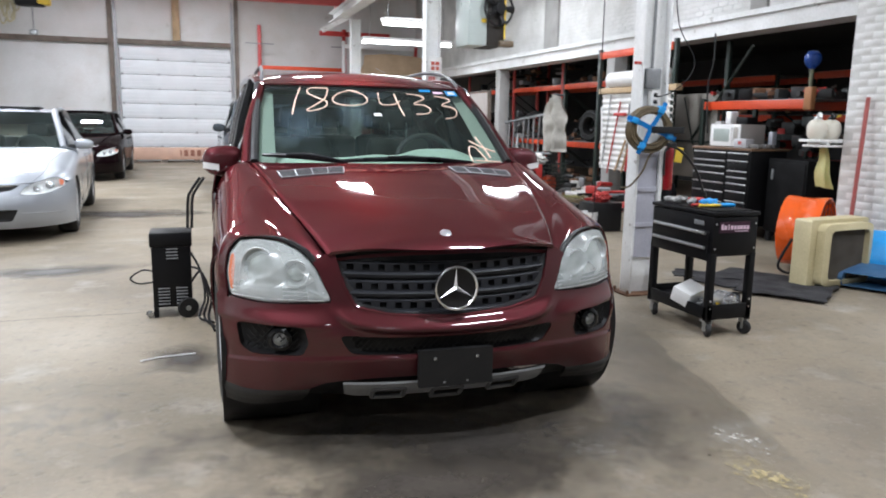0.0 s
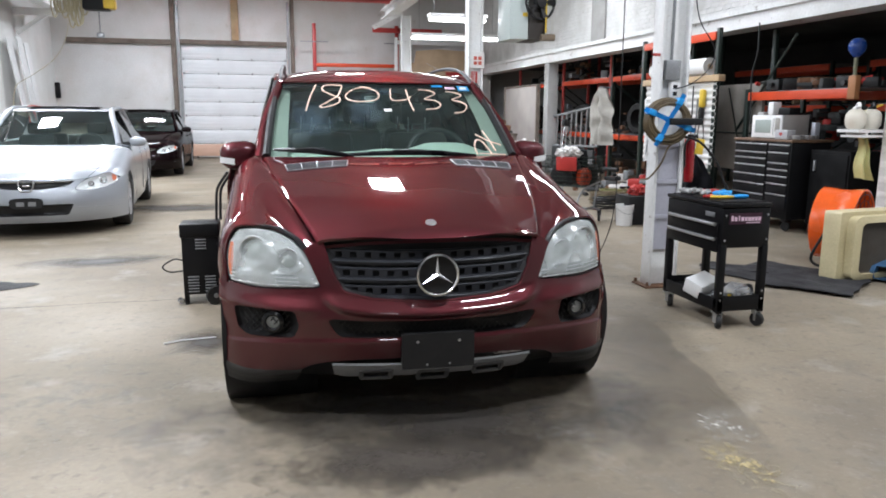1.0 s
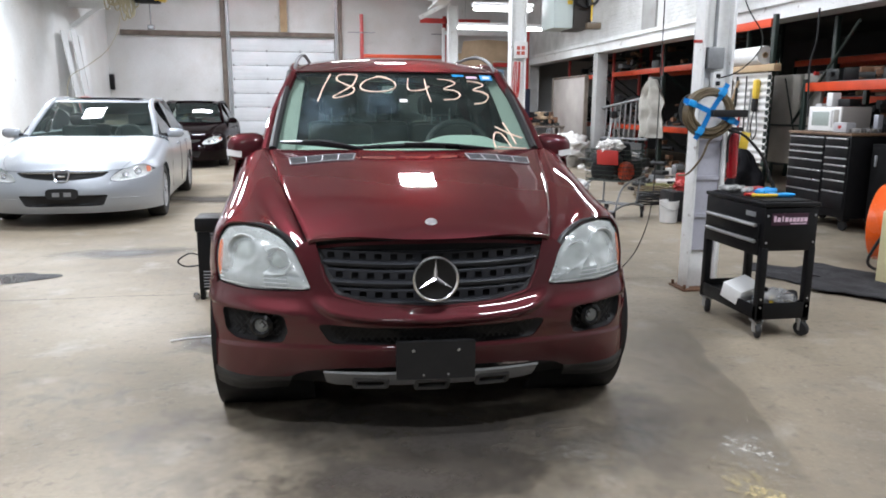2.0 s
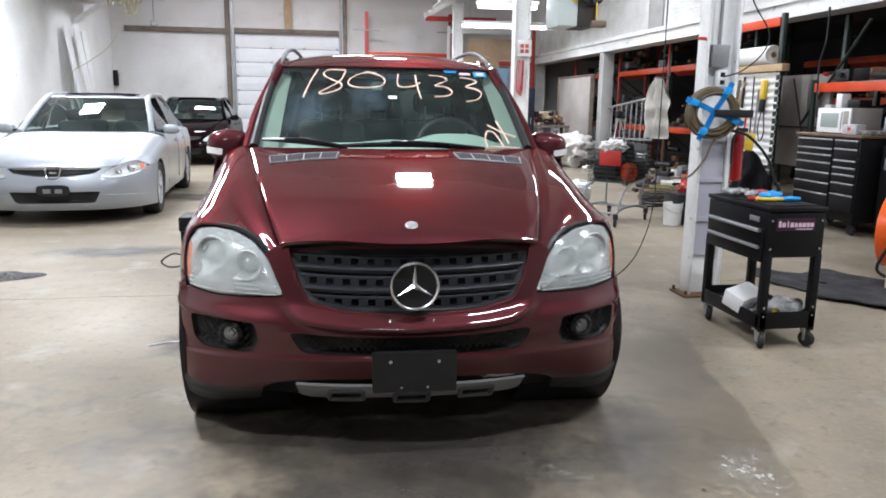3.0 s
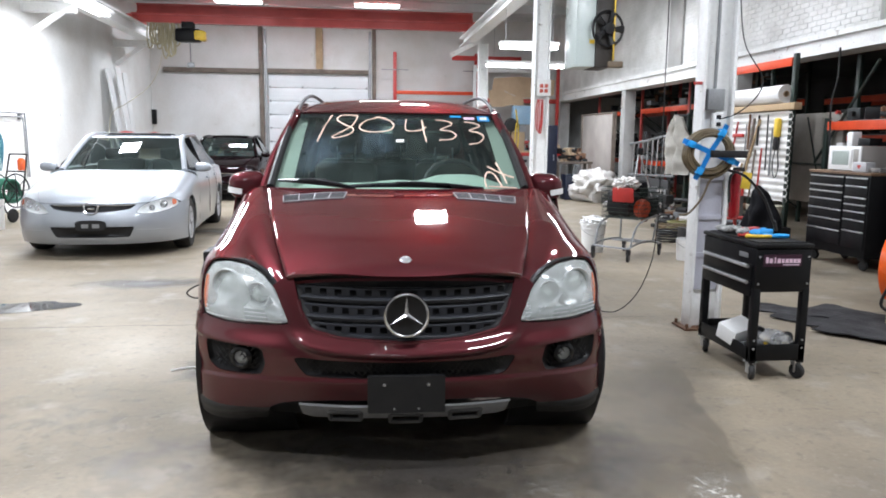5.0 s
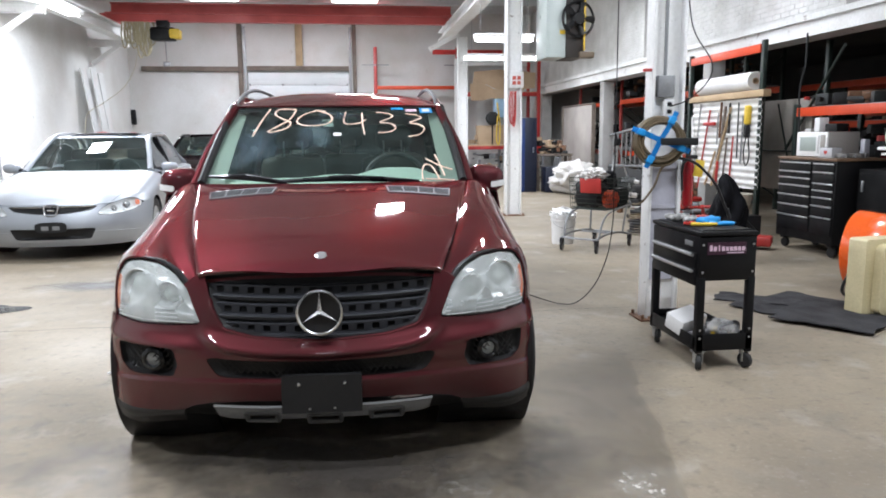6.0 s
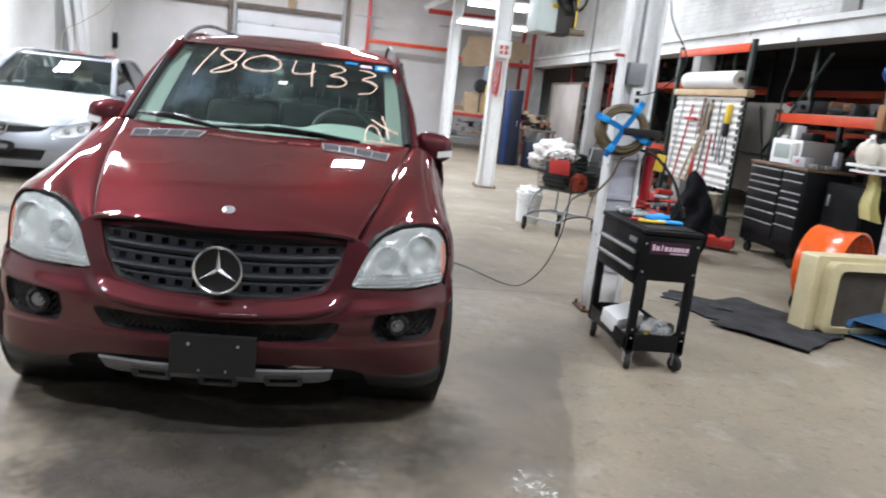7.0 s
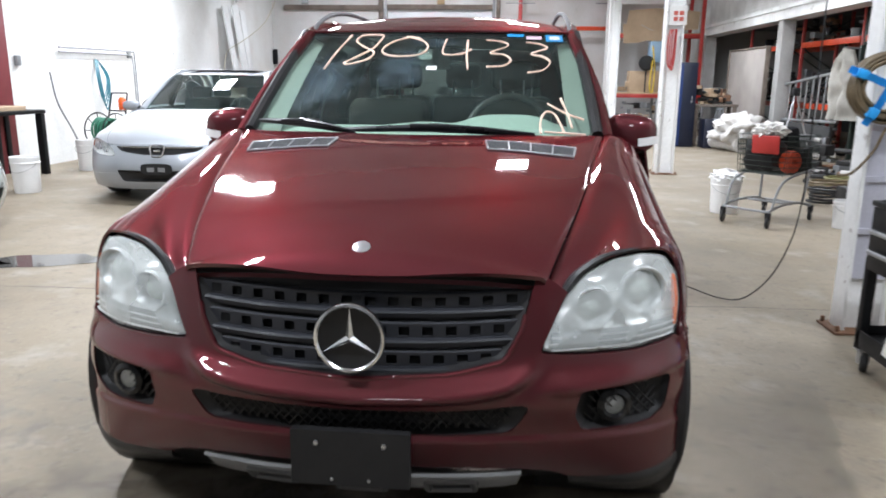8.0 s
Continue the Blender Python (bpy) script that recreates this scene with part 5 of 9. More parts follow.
def sedan(m, paint, label, plate_marks=True, group="parked sedans"):
    """A four-door saloon, 4.8 m long; local axes as above."""
    car = thing("parked_sedan", m, label, "car", group)
    W = 0.905

    def front(u, z):
        a = min(abs(u) / W, 1.0)
        back = 0.70 * (1 - max(0.0, 1 - a ** 2.5) ** 0.5)
        return back + along(z, [(0.15, 0.09), (0.25, 0.03), (0.38, 0.0), (0.50, 0.02), (0.60, 0.06), (0.70, 0.12), (0.78, 0.2)])

    lamp = rounded([(0.435, 0.545), (0.50, 0.630), (0.64, 0.695), (0.77, 0.715), (0.832, 0.685), (0.832, 0.600), (0.70, 0.552), (0.55, 0.532)], 2)
    slot = rounded([(-0.46, 0.648), (0.46, 0.648), (0.38, 0.590), (0.14, 0.560), (-0.14, 0.560), (-0.38, 0.590)], 2, 5.0)
    lower = rounded([(-0.43, 0.392), (-0.40, 0.40), (0.40, 0.40), (0.43, 0.392), (0.38, 0.285), (0.35, 0.275), (-0.35, 0.275), (-0.38, 0.285)], 2, 4.0)
    lamp, slot, lower = ([(a, b - 0.025) for a, b in o] for o in (lamp, slot, lower))
    bm = B()

    def skin(a, b):
        w = math.sin((a - 0.5) * math.pi)
        u = W * math.copysign(abs(w) ** 0.86, w)
        top = 0.643 - 0.03 * abs(u)
        z = 0.17 + (top - 0.17) * b
        return (u, front(u, z), z)
    grid(bm, 70, 26, skin)
    bumper = part("bumper_cover", bm, paint, car)
    wheel_cut = lambda s, y: lathe(B(), [(0, -0.3), (0.345, -0.3), (0.345, 0.5), (0, 0.5)], Matrix.Translation((s * 0.75, y, 0.32)) @ pose(0, 0, 0, 0, s * 90, 0), 36)  # noqa: E731
    carve(bumper, [prism(B(), slot, -0.3, 0.6), prism(B(), lower, -0.3, 0.6), prism(B(), lamp, -0.3, 0.9), prism(B(), mirrored(lamp), -0.3, 0.9), wheel_cut(-1, 0.98), wheel_cut(1, 0.98)], 0.008)
    bm = B()
    patch(bm, lower, lambda u, z, r: (u, front(u, z) + 0.004 + 0.06 * (1 - r ** 6), z), 5, 2)
    part("lower_intake", bm, BLACK, car, "black lower intake")
    bm = B()
    patch(bm, slot, lambda u, z, r: (u, front(u, z) + 0.004 + 0.04 * (1 - r ** 6), z), 5, 2)
    grl = part("grille", bm, BLACK, car, "dark slim grille")
    for z, w in ((0.611, 0.40),):
        bm = B()
        tube(bm, [(w * (k / 8 - 1), front(w * (k / 8 - 1), z) + 0.012, z) for k in range(17)], 0.006, 6)
        part("chrome_bar", bm, CHROME, grl, "chrome grille bar")
    em = pose(0, front(0, 0.575) - 0.006, 0.575, 90 - 20, 0, 0) @ Matrix.Scale(1.25, 4)
    bm = B()
    ring = [em @ Vector((p[0], p[1], 0.006)) for p in rounded([(-0.062, 0.05), (0.062, 0.05), (0.044, -0.05), (-0.044, -0.05)], 4)]
    tube(bm, ring, 0.009, 6, closed=True)
    box(bm, em @ Vector((0, 0, 0.006)), (0.07, 0.012, 0.02), 0.004)
    part("emblem", bm, CHROME, grl, "chrome badge outline")
    for s in (-1, 1):
        o = lamp if s > 0 else mirrored(lamp)
        bm = B()
        patch(bm, o, lambda u, z, r: (u, front(u, z) + 0.006 - 0.02 * (1 - r ** 2.5), z), 8, 3)
        lp = part("headlamp", bm, CLEARLENS, car, "clear headlamp")
        lp.visible_shadow = False
        bm = B()
        patch(bm, swell(o, -0.004), lambda u, z, r: (u, front(u, z) + 0.012 + 0.07 * (1 - r ** 3), z), 6, 3)
        part("headlamp_bowl", bm, REFLECTOR, lp)
        for u, z, rr in ((0.59, 0.575, 0.036), (0.70, 0.605, 0.044)):
            bm = B()
            lathe(bm, [(rr, 0.0), (rr * 0.9, 0.012), (rr * 0.5, -0.02), (0, -0.03)], pose(s * u, front(u, z) + 0.035, z, 90, 0, s * 14), 20)
            part("reflector_ring", bm, CHROME, lp)
        bm = B()
        am = rounded([(0.785, 0.59), (0.775, 0.665), (0.815, 0.65), (0.82, 0.60)], 2)
        patch(bm, am if s > 0 else mirrored(am), lambda u, z, r: (u, front(u, z) - 0.001, z), 3, 2)
        part("amber_marker", bm, AMBER, lp, "amber side marker")
    top_z = [(0.12, 0.645), (0.20, 0.70), (0.40, 0.765), (0.80, 0.850), (1.20, 0.915), (1.48, 0.955)]

    def shell(y, f):
        y_ = min(max(y, 0.0), 0.70)
        w = W * max(0.02, 1 - (1 - y_ / 0.70) ** 2) ** (1 / 2.5)
        zt, zb, n = along(y, top_z), 0.60, 3.4 + 3.2 * smooth01(0.7, 1.45, y)
        a = f * math.pi / 2
        return Vector((w * math.sin(a) ** (2 / n), y, zb + (zt - zb) * max(0.0, math.cos(a)) ** (2 / n)))

    def deck(a, b):
        q = a * 2 - 1
        f = min(1.0, abs(q) / 0.8)
        uf = 0.855 * math.sin(f * math.pi / 2) ** 0.75
        zf = along(uf, [(0.0, 0.668), (0.42, 0.658), (0.52, 0.660), (0.60, 0.672), (0.68, 0.698), (0.76, 0.706), (0.82, 0.672), (0.90, 0.615)]) - 0.025
        tip = Vector((uf, front(uf, zf) + 0.004, zf))
        y = tip.y + (1.46 + 0.20 * f * f - tip.y) * b
        p = shell(y, f) + (tip - shell(tip.y, f)) * (1 - b) ** 3
        if abs(q) > 0.8:
            k = (abs(q) - 0.8) / 0.2
            p.z -= 0.40 * k
            p.x += 0.006 * math.sin(k * math.pi) - 0.02 * k
        p.x = math.copysign(p.x, q)
        return p
    bm = B()
    grid(bm, 80, 30, deck)
    hood_ob = part("front_body", bm, paint, car)
    carve(hood_ob, [wheel_cut(-1, 0.98), wheel_cut(1, 0.98)], 0.008)
    for q in (0.5 - 0.150, 0.5 + 0.150):
        bm = B()
        tube(bm, [deck(q, 0.02 + 0.90 * k / 16) + Vector((0, 0, 0.003)) for k in range(17)], 0.0035, 5)
        part("shut_line", bm, BLACK, hood_ob, "dark shut line of the bonnet")
    for s in (-1, 1):
        bm = B()
        tube(bm, [(s * u, front(u, 0.335) - 0.003, 0.335 - 0.05 * (u - 0.45)) for u in (0.45, 0.55, 0.65, 0.75, 0.83)], 0.006, 6)
        part("bumper_crease", bm, paint, bumper)

    def screen2(s, t):
        return (s * (0.70 - 0.13 * t), 1.43 + 0.80 * t + (0.16 - 0.05 * t) * abs(s) ** 2.2, 0.945 + 0.43 * t + 0.02 * math.sin(t * math.pi) - 0.005 * s * s)
    bm = B()
    grid(bm, 20, 10, lambda a, b: screen2(a * 2 - 1, b))
    part("windscreen", bm, WINDGLASS, car, "green-tinted windscreen").visible_shadow = False
    bm = B()
    grid(bm, 20, 2, lambda a, b: Vector(screen2(a * 2 - 1, 0.0)) + Vector((0, 0.02 - 0.07 * b, -0.006 - 0.012 * b)))
    part("cowl", bm, BLACK, car)
    rz = [(2.22, 1.372), (2.5, 1.425), (3.0, 1.45), (3.5, 1.425), (3.8, 1.37)]
    bm = B()
    grid(bm, 18, 14, lambda a, b: ((a * 2 - 1) * 0.585, 2.23 + 0.11 * abs(a * 2 - 1) ** 2.2 + (3.75 - 2.23) * b, along(2.23 + 1.52 * b, rz) - 0.04 * abs(a * 2 - 1) ** 3 * smooth01(0, 0.3, b)))
    rf = part("roof", bm, paint, car)
    bm = B()
    box(bm, (0, 2.62, 1.432), (0.86, 0.42, 0.012), 0.004)
    part("sunroof", bm, BLACKGLOSS, rf, "dark sunroof panel")
    bm = B()
    grid(bm, 14, 10, lambda a, b: ((a * 2 - 1) * (0.58 + 0.08 * b), 3.74 + 0.55 * b, 1.375 - 0.36 * b))
    part("rear_window", bm, SIDEGLASS, car).visible_shadow = False
    for s in (-1, 1):
        bm = B()
        tube(bm, [Vector((s * p.x, p.y, p.z)) for p in arc([(0.735, 1.60, 0.945), (0.67, 1.95, 1.17), (0.60, 2.33, 1.372), (0.60, 2.9, 1.412), (0.60, 3.5, 1.385), (0.66, 4.1, 1.10), (0.72, 4.35, 0.98)], 6)], 0.036, 8)
        part("roof_side_rail", bm, paint, car)
        bm = B()

        def flank(a, b):
            y = 1.60 + 3.15 * a
            t = smooth01(3.9, 4.78, y)
            prof = [(0.86, 0.19), (0.895, 0.40), (0.905, 0.60), (0.895, 0.80), (0.865, 0.925), (0.76, 0.955)]
            k = b * 5
            i = min(int(k), 4)
            w, z = (prof[i][j] + (prof[i + 1][j] - prof[i][j]) * (k - i) for j in (0, 1))
            return (s * (w - 0.16 * t * t), y, z)
        grid(bm, 40, 15, flank)
        fl = part("door_side", bm, paint, car)
        carve(fl, [wheel_cut(s, 3.72)], 0.008)
        bm = B()
        grid(bm, 4, 6, lambda a, b: (s * (0.62 + 0.22 * a), 1.46 + 0.36 * b, 0.942 + 0.012 * (1 - a) - 0.02 * a * a))
        part("cowl_corner", bm, paint, car)
        for y in (1.62, 2.62, 3.40):
            bm = B()
            tube(bm, [(s * 0.90, y, 0.30), (s * 0.9085, y, 0.60), (s * 0.899, y, 0.80), (s * 0.868, y, 0.925)], 0.004, 4)
            part("door_gap", bm, BLACK, fl)
        for y in (2.45, 3.28):
            bm = B()
            box(bm, (s * 0.905, y, 0.82), (0.03, 0.17, 0.025), 0.01)
            part("door_handle", bm, paint, fl)
        for y0, y1 in ((1.70, 2.68), (2.74, 3.75)):
            bm = B()

            def pane(a, b, y0=y0, y1=y1):
                y = y0 + (y1 - y0) * a
                top = along(y, [(1.6, 0.97), (1.95, 1.16), (2.33, 1.35), (2.9, 1.385), (3.4, 1.36), (3.8, 1.2)])
                z = 0.945 + (top - 0.945) * b
                return (s * (0.80 - 0.20 * smooth01(0.9, 1.42, z)), y, z)
            grid(bm, 8, 6, pane)
            part("side_window", bm, SIDEGLASS, car, "dark side window").visible_shadow = False
        bm = B()
        tube(bm, [(s * 0.79, 2.71, 0.94), (s * 0.70, 2.72, 1.18), (s * 0.61, 2.74, 1.39)], 0.025, 6)
        part("pillar", bm, BLACKGLOSS, car)
        mm = pose(s * 0.94, 1.78, 0.985)
        bm = B()
        bmesh.ops.create_uvsphere(bm, u_segments=20, v_segments=12, radius=1.0)
        for v in bm.verts:
            c = v.co
            c.x, c.y, c.z = (math.copysign(abs(c[i]) ** 0.75, c[i]) for i in range(3))
            v.co = mm @ Vector((c.x * 0.105, (c.y if c.y < 0 else c.y * 0.3) * 0.06, c.z * 0.062))
        mir = part("door_mirror", bm, paint, car)
        part("mirror_foot", tube(B(), [(s * 0.76, 1.75, 0.95), (s * 0.88, 1.77, 0.965)], 0.028, 6), BLACK, mir)
        for y in (0.98, 3.72):
            wheel(car, s * 0.795, y, 0.318, 0.205, 0, RIM)
    bm = B()
    grid(bm, 16, 8, lambda a, b: ((a * 2 - 1) * (0.74 - 0.0 * b), 4.30 + 0.48 * b - 0.1 * abs(a * 2 - 1) ** 3 * b, 1.0 - 0.03 * b - 0.5 * smooth01(0.8, 1.0, b)))
    part("boot_lid", bm, paint, car)
    bm = B()
    box(bm, (0, 4.72, 0.42), (1.5, 0.16, 0.45), 0.06)
    part("rear_bumper", bm, paint, car)
    bm = B()
    box(bm, (0, 2.5, 0.22), (1.6, 3.9, 0.06), 0.02)
    box(bm, (0, 0.75, 0.40), (1.2, 0.6, 0.3), 0.02)
    part("underbody", bm, BLACK, car)
    bm = B()
    grid(bm, 16, 5, lambda a, b: ((a * 2 - 1) * 0.68, 1.55 + 0.14 * abs(a * 2 - 1) ** 2 + 0.4 * b, 0.93 + 0.02 * math.sin(b * 3) - 0.2 * smooth01(0.8, 1, b)))
    part("dashboard", bm, DARKTRIM, car)
    for x, y in ((-0.36, 2.35), (0.36, 2.35), (-0.36, 3.25), (0.36, 3.25)):
        bm = B()
        box(bm, (x, y, 0.5), (0.46, 0.48, 0.16), 0.05)
        box(bm, (x, y + 0.25, 0.80), (0.44, 0.15, 0.52), 0.05, pose(0, 0, 0, -14, 0, 0))
        box(bm, (x, y + 0.34, 1.14), (0.25, 0.1, 0.16), 0.04)
        part("seat", bm, DARKTRIM, car)
    bm = B()
    lathe(bm, [(0.17 + 0.013 * math.cos(k * math.pi / 3), 0.013 * math.sin(k * math.pi / 3)) for k in range(6)], pose(0.36, 1.98, 0.93, 65, 0, 0), 28, True)
    part("steering_wheel", bm, DARKTRIM, car)
    bm = B()
    prism(bm, rounded([(-0.155, 0.452), (0.155, 0.452), (0.155, 0.335), (-0.155, 0.335)], 3), -0.03, -0.008)
    pl = part("plate_holder", bm, BLACK, car, "black plate holder")
    for x in (-0.055, 0.055):
        part("plate_mark", box(B(), (x, -0.032, 0.388), (0.07, 0.004, 0.045)), SKID, pl, "pale bar on the plate holder")
    return car


sedan(pose(-3.17, 5.70, 0, 0, 0, 3.2) @ Matrix.Diagonal((1.045, 1, 1, 1)), SILVERPAINT, "silver four-door sedan with a black plate holder")
sedan(pose(-3.30, 13.55, 0, 0, 0, 0.5), DARKPAINT, "dark plum sedan parked behind the silver one")
sedan(pose(0.42, 9.4, 0, 0, 0, 0) @ Matrix.Diagonal((1.02, 1, 1.18, 1)), mat("slate_car_paint", (0.06, 0.075, 0.09), 0.3, 0.3, vary=0.05, scale=2, bump=0, coat=1.0), "slate blue-grey car parked behind the maroon one")
sedan(pose(-3.92, 3.98, 0, 0, 0, 90), mat("sage_grey_car_paint", (0.42, 0.45, 0.43), 0.3, 0.4, vary=0.04, scale=2, bump=0, coat=0.9), "sage grey car whose nose juts into the aisle")

# ---- floor marks: joints, paint, puddles ----
bm = B()
for y, x0, x1 in ((2.62, X_W + 0.01, X_P), (5.75, X_W + 0.01, X_E), (9.9, X_W + 0.01, X_E), (14.5, X_W + 0.01, X_E)):
    pts = [(x0 + (x1 - x0) * k / 120, y + 0.03 * noise.noise((k * 0.23, y, 0)), 0) for k in range(121)]
    for a, b in zip(pts, pts[1:]):
        h = 0.004 + 0.003 * noise.noise((a[0] * 3, y, 4))
        vs = [bm.verts.new(p) for p in ((a[0], a[1] - h, 0.0015), (b[0], b[1] - h, 0.0015), (b[0], b[1] + h, 0.0015), (a[0], a[1] + h, 0.0015))]
        bm.faces.new(vs)
tagged(solid("floor_joint", bm, mat("dirt_in_joint", (0.10, 0.088, 0.075), 0.9), "dirt-filled floor joint", "floor joint"), kind="structure")


def blot(name, x, y, sx, sy, turn, material, label, category="stain", z=0.002):
    bm = B()
    n = 40
    ring = []
    for k in range(n):
        a = 2 * math.pi * k / n
        r = 1 + 0.28 * noise.noise((math.cos(a) * 1.7 + x, math.sin(a) * 1.7 + y, 1))
        ring.append((sx / 2 * r * math.cos(a), sy / 2 * r * math.sin(a)))
    patch(bm, ring, lambda a, b, r: (a, b, z), 4, 1)
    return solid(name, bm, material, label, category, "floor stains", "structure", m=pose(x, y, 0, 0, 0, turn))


WHITEFLAKE = flaked("pale_paint_flakes", (0.55, 0.52, 0.46), 26, 0.56, 0.72)
blot("floor_paint_patch", 1.09, -0.62, 0.26, 0.62, 4, flaked("worn_yellow_floor_paint", (0.52, 0.42, 0.22), 24, 0.48, 0.70), "worn yellow floor paint", "floor paint", 0.0055)
blot("floor_scuff", 1.25, -0.30, 0.50, 0.85, -8, WHITEFLAKE, "pale worn paint flakes on concrete", "floor scuff", 0.0035)
blot("floor_scuff", 0.58, -0.22, 0.9, 0.50, -12, flaked("faint_paint_flakes", (0.46, 0.43, 0.38), 26, 0.56, 0.90), "pale worn paint flakes on concrete", "floor scuff", 0.0025)
blot("floor_scuff", -1.6, 0.7, 1.6, 1.8, 20, flaked("pale_floor_dust", (0.36, 0.34, 0.30), 7.0, 0.55, 0.95, 0.7), "pale dusty wear on concrete", "floor scuff", 0.002)
# darker sheet on the floor: distinct right edge, fading out towards the car
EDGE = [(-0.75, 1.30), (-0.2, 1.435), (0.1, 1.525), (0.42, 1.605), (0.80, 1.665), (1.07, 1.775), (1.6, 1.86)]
DARKER_FLOOR = mat("darker_floor_sheet", (0.150, 0.128, 0.100), 0.5, vary=0.15, scale=5)
gn, gl_ = DARKER_FLOOR.node_tree.nodes, DARKER_FLOOR.node_tree.links
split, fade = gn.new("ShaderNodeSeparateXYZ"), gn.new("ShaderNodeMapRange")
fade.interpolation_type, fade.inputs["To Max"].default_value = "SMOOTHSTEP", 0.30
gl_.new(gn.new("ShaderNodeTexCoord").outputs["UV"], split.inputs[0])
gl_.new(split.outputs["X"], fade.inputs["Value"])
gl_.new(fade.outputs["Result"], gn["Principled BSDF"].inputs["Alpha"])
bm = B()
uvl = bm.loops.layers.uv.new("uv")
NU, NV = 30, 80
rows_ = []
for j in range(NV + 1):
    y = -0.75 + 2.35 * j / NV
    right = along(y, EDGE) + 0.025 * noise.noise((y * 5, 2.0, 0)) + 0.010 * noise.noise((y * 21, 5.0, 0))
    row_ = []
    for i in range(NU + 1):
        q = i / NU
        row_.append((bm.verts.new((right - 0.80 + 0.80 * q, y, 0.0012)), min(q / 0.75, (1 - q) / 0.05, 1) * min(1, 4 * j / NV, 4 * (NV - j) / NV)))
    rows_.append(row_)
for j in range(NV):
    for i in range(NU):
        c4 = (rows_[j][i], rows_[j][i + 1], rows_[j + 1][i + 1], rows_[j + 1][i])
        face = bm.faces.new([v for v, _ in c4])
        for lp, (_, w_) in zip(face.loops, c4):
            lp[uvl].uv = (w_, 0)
solid("dark_floor_stretch", bm, DARKER_FLOOR, "darker stretch of floor with a distinct edge", "stain", "floor stains", "structure")
# oily stains; the one under the bumper also paints in the car's shadow
OIL_SHADE = flaked("dark_oil_and_shade", (0.075, 0.066, 0.058), 1.8, 0.45, 0.95, 0.4, 0.5)
blot("dark_floor_blot", 0.1, 0.15, 2.8, 1.7, 0, OIL_SHADE, "dark oily stain and painted car shadow under the bumper", "stain", 0.002)
blot("dark_floor_blot", -0.12, -0.30, 1.45, 0.62, 4, flaked("dark_front_patch", (0.085, 0.072, 0.060), 3.6, 0.50, 0.90, 0.35, 0.55), "dark patch in front of the bumper", "stain", 0.0045)
blot("dark_floor_blot", -1.08, 1.55, 0.5, 0.6, 0, OIL_SHADE, "dark oily stain", "stain", 0.0025)
blot("dark_floor_blot", -2.2, 4.3, 1.6, 0.6, 10, OIL_SHADE, "dark oily stain", "stain", 0.002)
blot("dark_floor_blot", -1.9, 8.2, 2.6, 1.2, 0, OIL_SHADE, "dark wet tyre track", "stain", 0.002)
WATER = mat("still_water", (0.09, 0.085, 0.08), 0.04, vary=0.1, scale=2, bump=0, rvar=0.02)
blot("puddle", -3.0, 3.26, 0.95, 0.40, 18, WATER, "shallow puddle on the floor", "puddle", 0.003)
blot("puddle", -3.4, 3.1, 0.5, 0.2, 20, mat("rusty_water", (0.16, 0.07, 0.03), 0.08, vary=0.2, scale=5, bump=0), "rust-brown wet streak beside the puddle", "puddle", 0.003)

# ---- the column's fittings and hose reel ----
px, py = 2.385, 2.28
bm = B()
span(bm, (px - 0.105, py - 0.034, 0.30), (px + 0.105, py - 0.012, 1.16))
for z in (0.55, 0.83, 1.12):
    span(bm, (px - 0.105, py - 0.05, z), (px + 0.105, py - 0.03, z + 0.03))
solid("column_panel", bm, mat("lilac_grey_panel", (0.46, 0.46, 0.52), 0.5, vary=0.08, scale=5), "lilac-grey boards in the column's web", "panel")
bm = B()
box(bm, (px - 0.01, py - 0.055, 1.70), (0.12, 0.07, 0.15), 0.006)
tube(bm, [(px - 0.01, py - 0.05, 1.77), (px - 0.01, py - 0.05, 4.9)], 0.012, 6)
solid("junction_box", bm, GREYSTEEL, "grey electrical box and conduit on the column", "electrical box")
ob = thing("power_outlet", pose(px + 0.02, py - 0.05, 1.55), "white double power outlet on the column", "outlet")
part("cover", box(B(), (0, 0, 0), (0.075, 0.05, 0.115), 0.006), WHITEPLASTIC, ob)
for z in (-0.026, 0.026):
    part("socket", box(B(), (0, -0.026, z), (0.034, 0.006, 0.03), 0.004), BLACK, ob)
bm = B()
tube(bm, arc([(2.47, 2.15, 2.5), (2.52, 2.13, 2.1), (2.66, 2.11, 1.86), (2.63, 2.11, 1.72), (2.5, 2.13, 1.60), (2.40, 2.19, 1.56)], 8), 0.0045, 6)
solid("outlet_lead", bm, BLACK, "black cord looping down to the outlet", "cord")
bm = B()
tube(bm, [(2.275, 2.24, 1.815), (2.20, 2.19, 1.81)], 0.012, 8)
solid("red_coupling", bm, RED, "small red hose coupling on the column", "coupling")

reel = thing("hose_reel", pose(2.295, 2.12, 1.325, 0, 0, -8) @ Matrix.Scale(0.92, 4), "coiled brown air hose on a blue cross holder", "hose reel")
for k in range(15):
    bm = B()
    r = 0.138 + 0.0145 * (k % 4) + 0.008 * noise.noise((k * 1.7, 2.2, 0))
    ox, oz = 0.016 * noise.noise((k * 2.3, 7.7, 0)), 0.020 * noise.noise((k * 3.1, 1.3, 0)) - 0.006
    y = -0.012 - 0.016 * (k // 4)
    tube(bm, [(ox + r * 1.02 * math.cos(2 * math.pi * j / 40) + 0.006 * noise.noise((k, j * 0.3, 0)), y + 0.006 * noise.noise((k, j * 0.2, 5)), oz + r * math.sin(2 * math.pi * j / 40)) for j in range(40)], 0.0105, 8, closed=True)
    part("hose_coil", bm, HOSE, reel, "brown rubber hose coil")
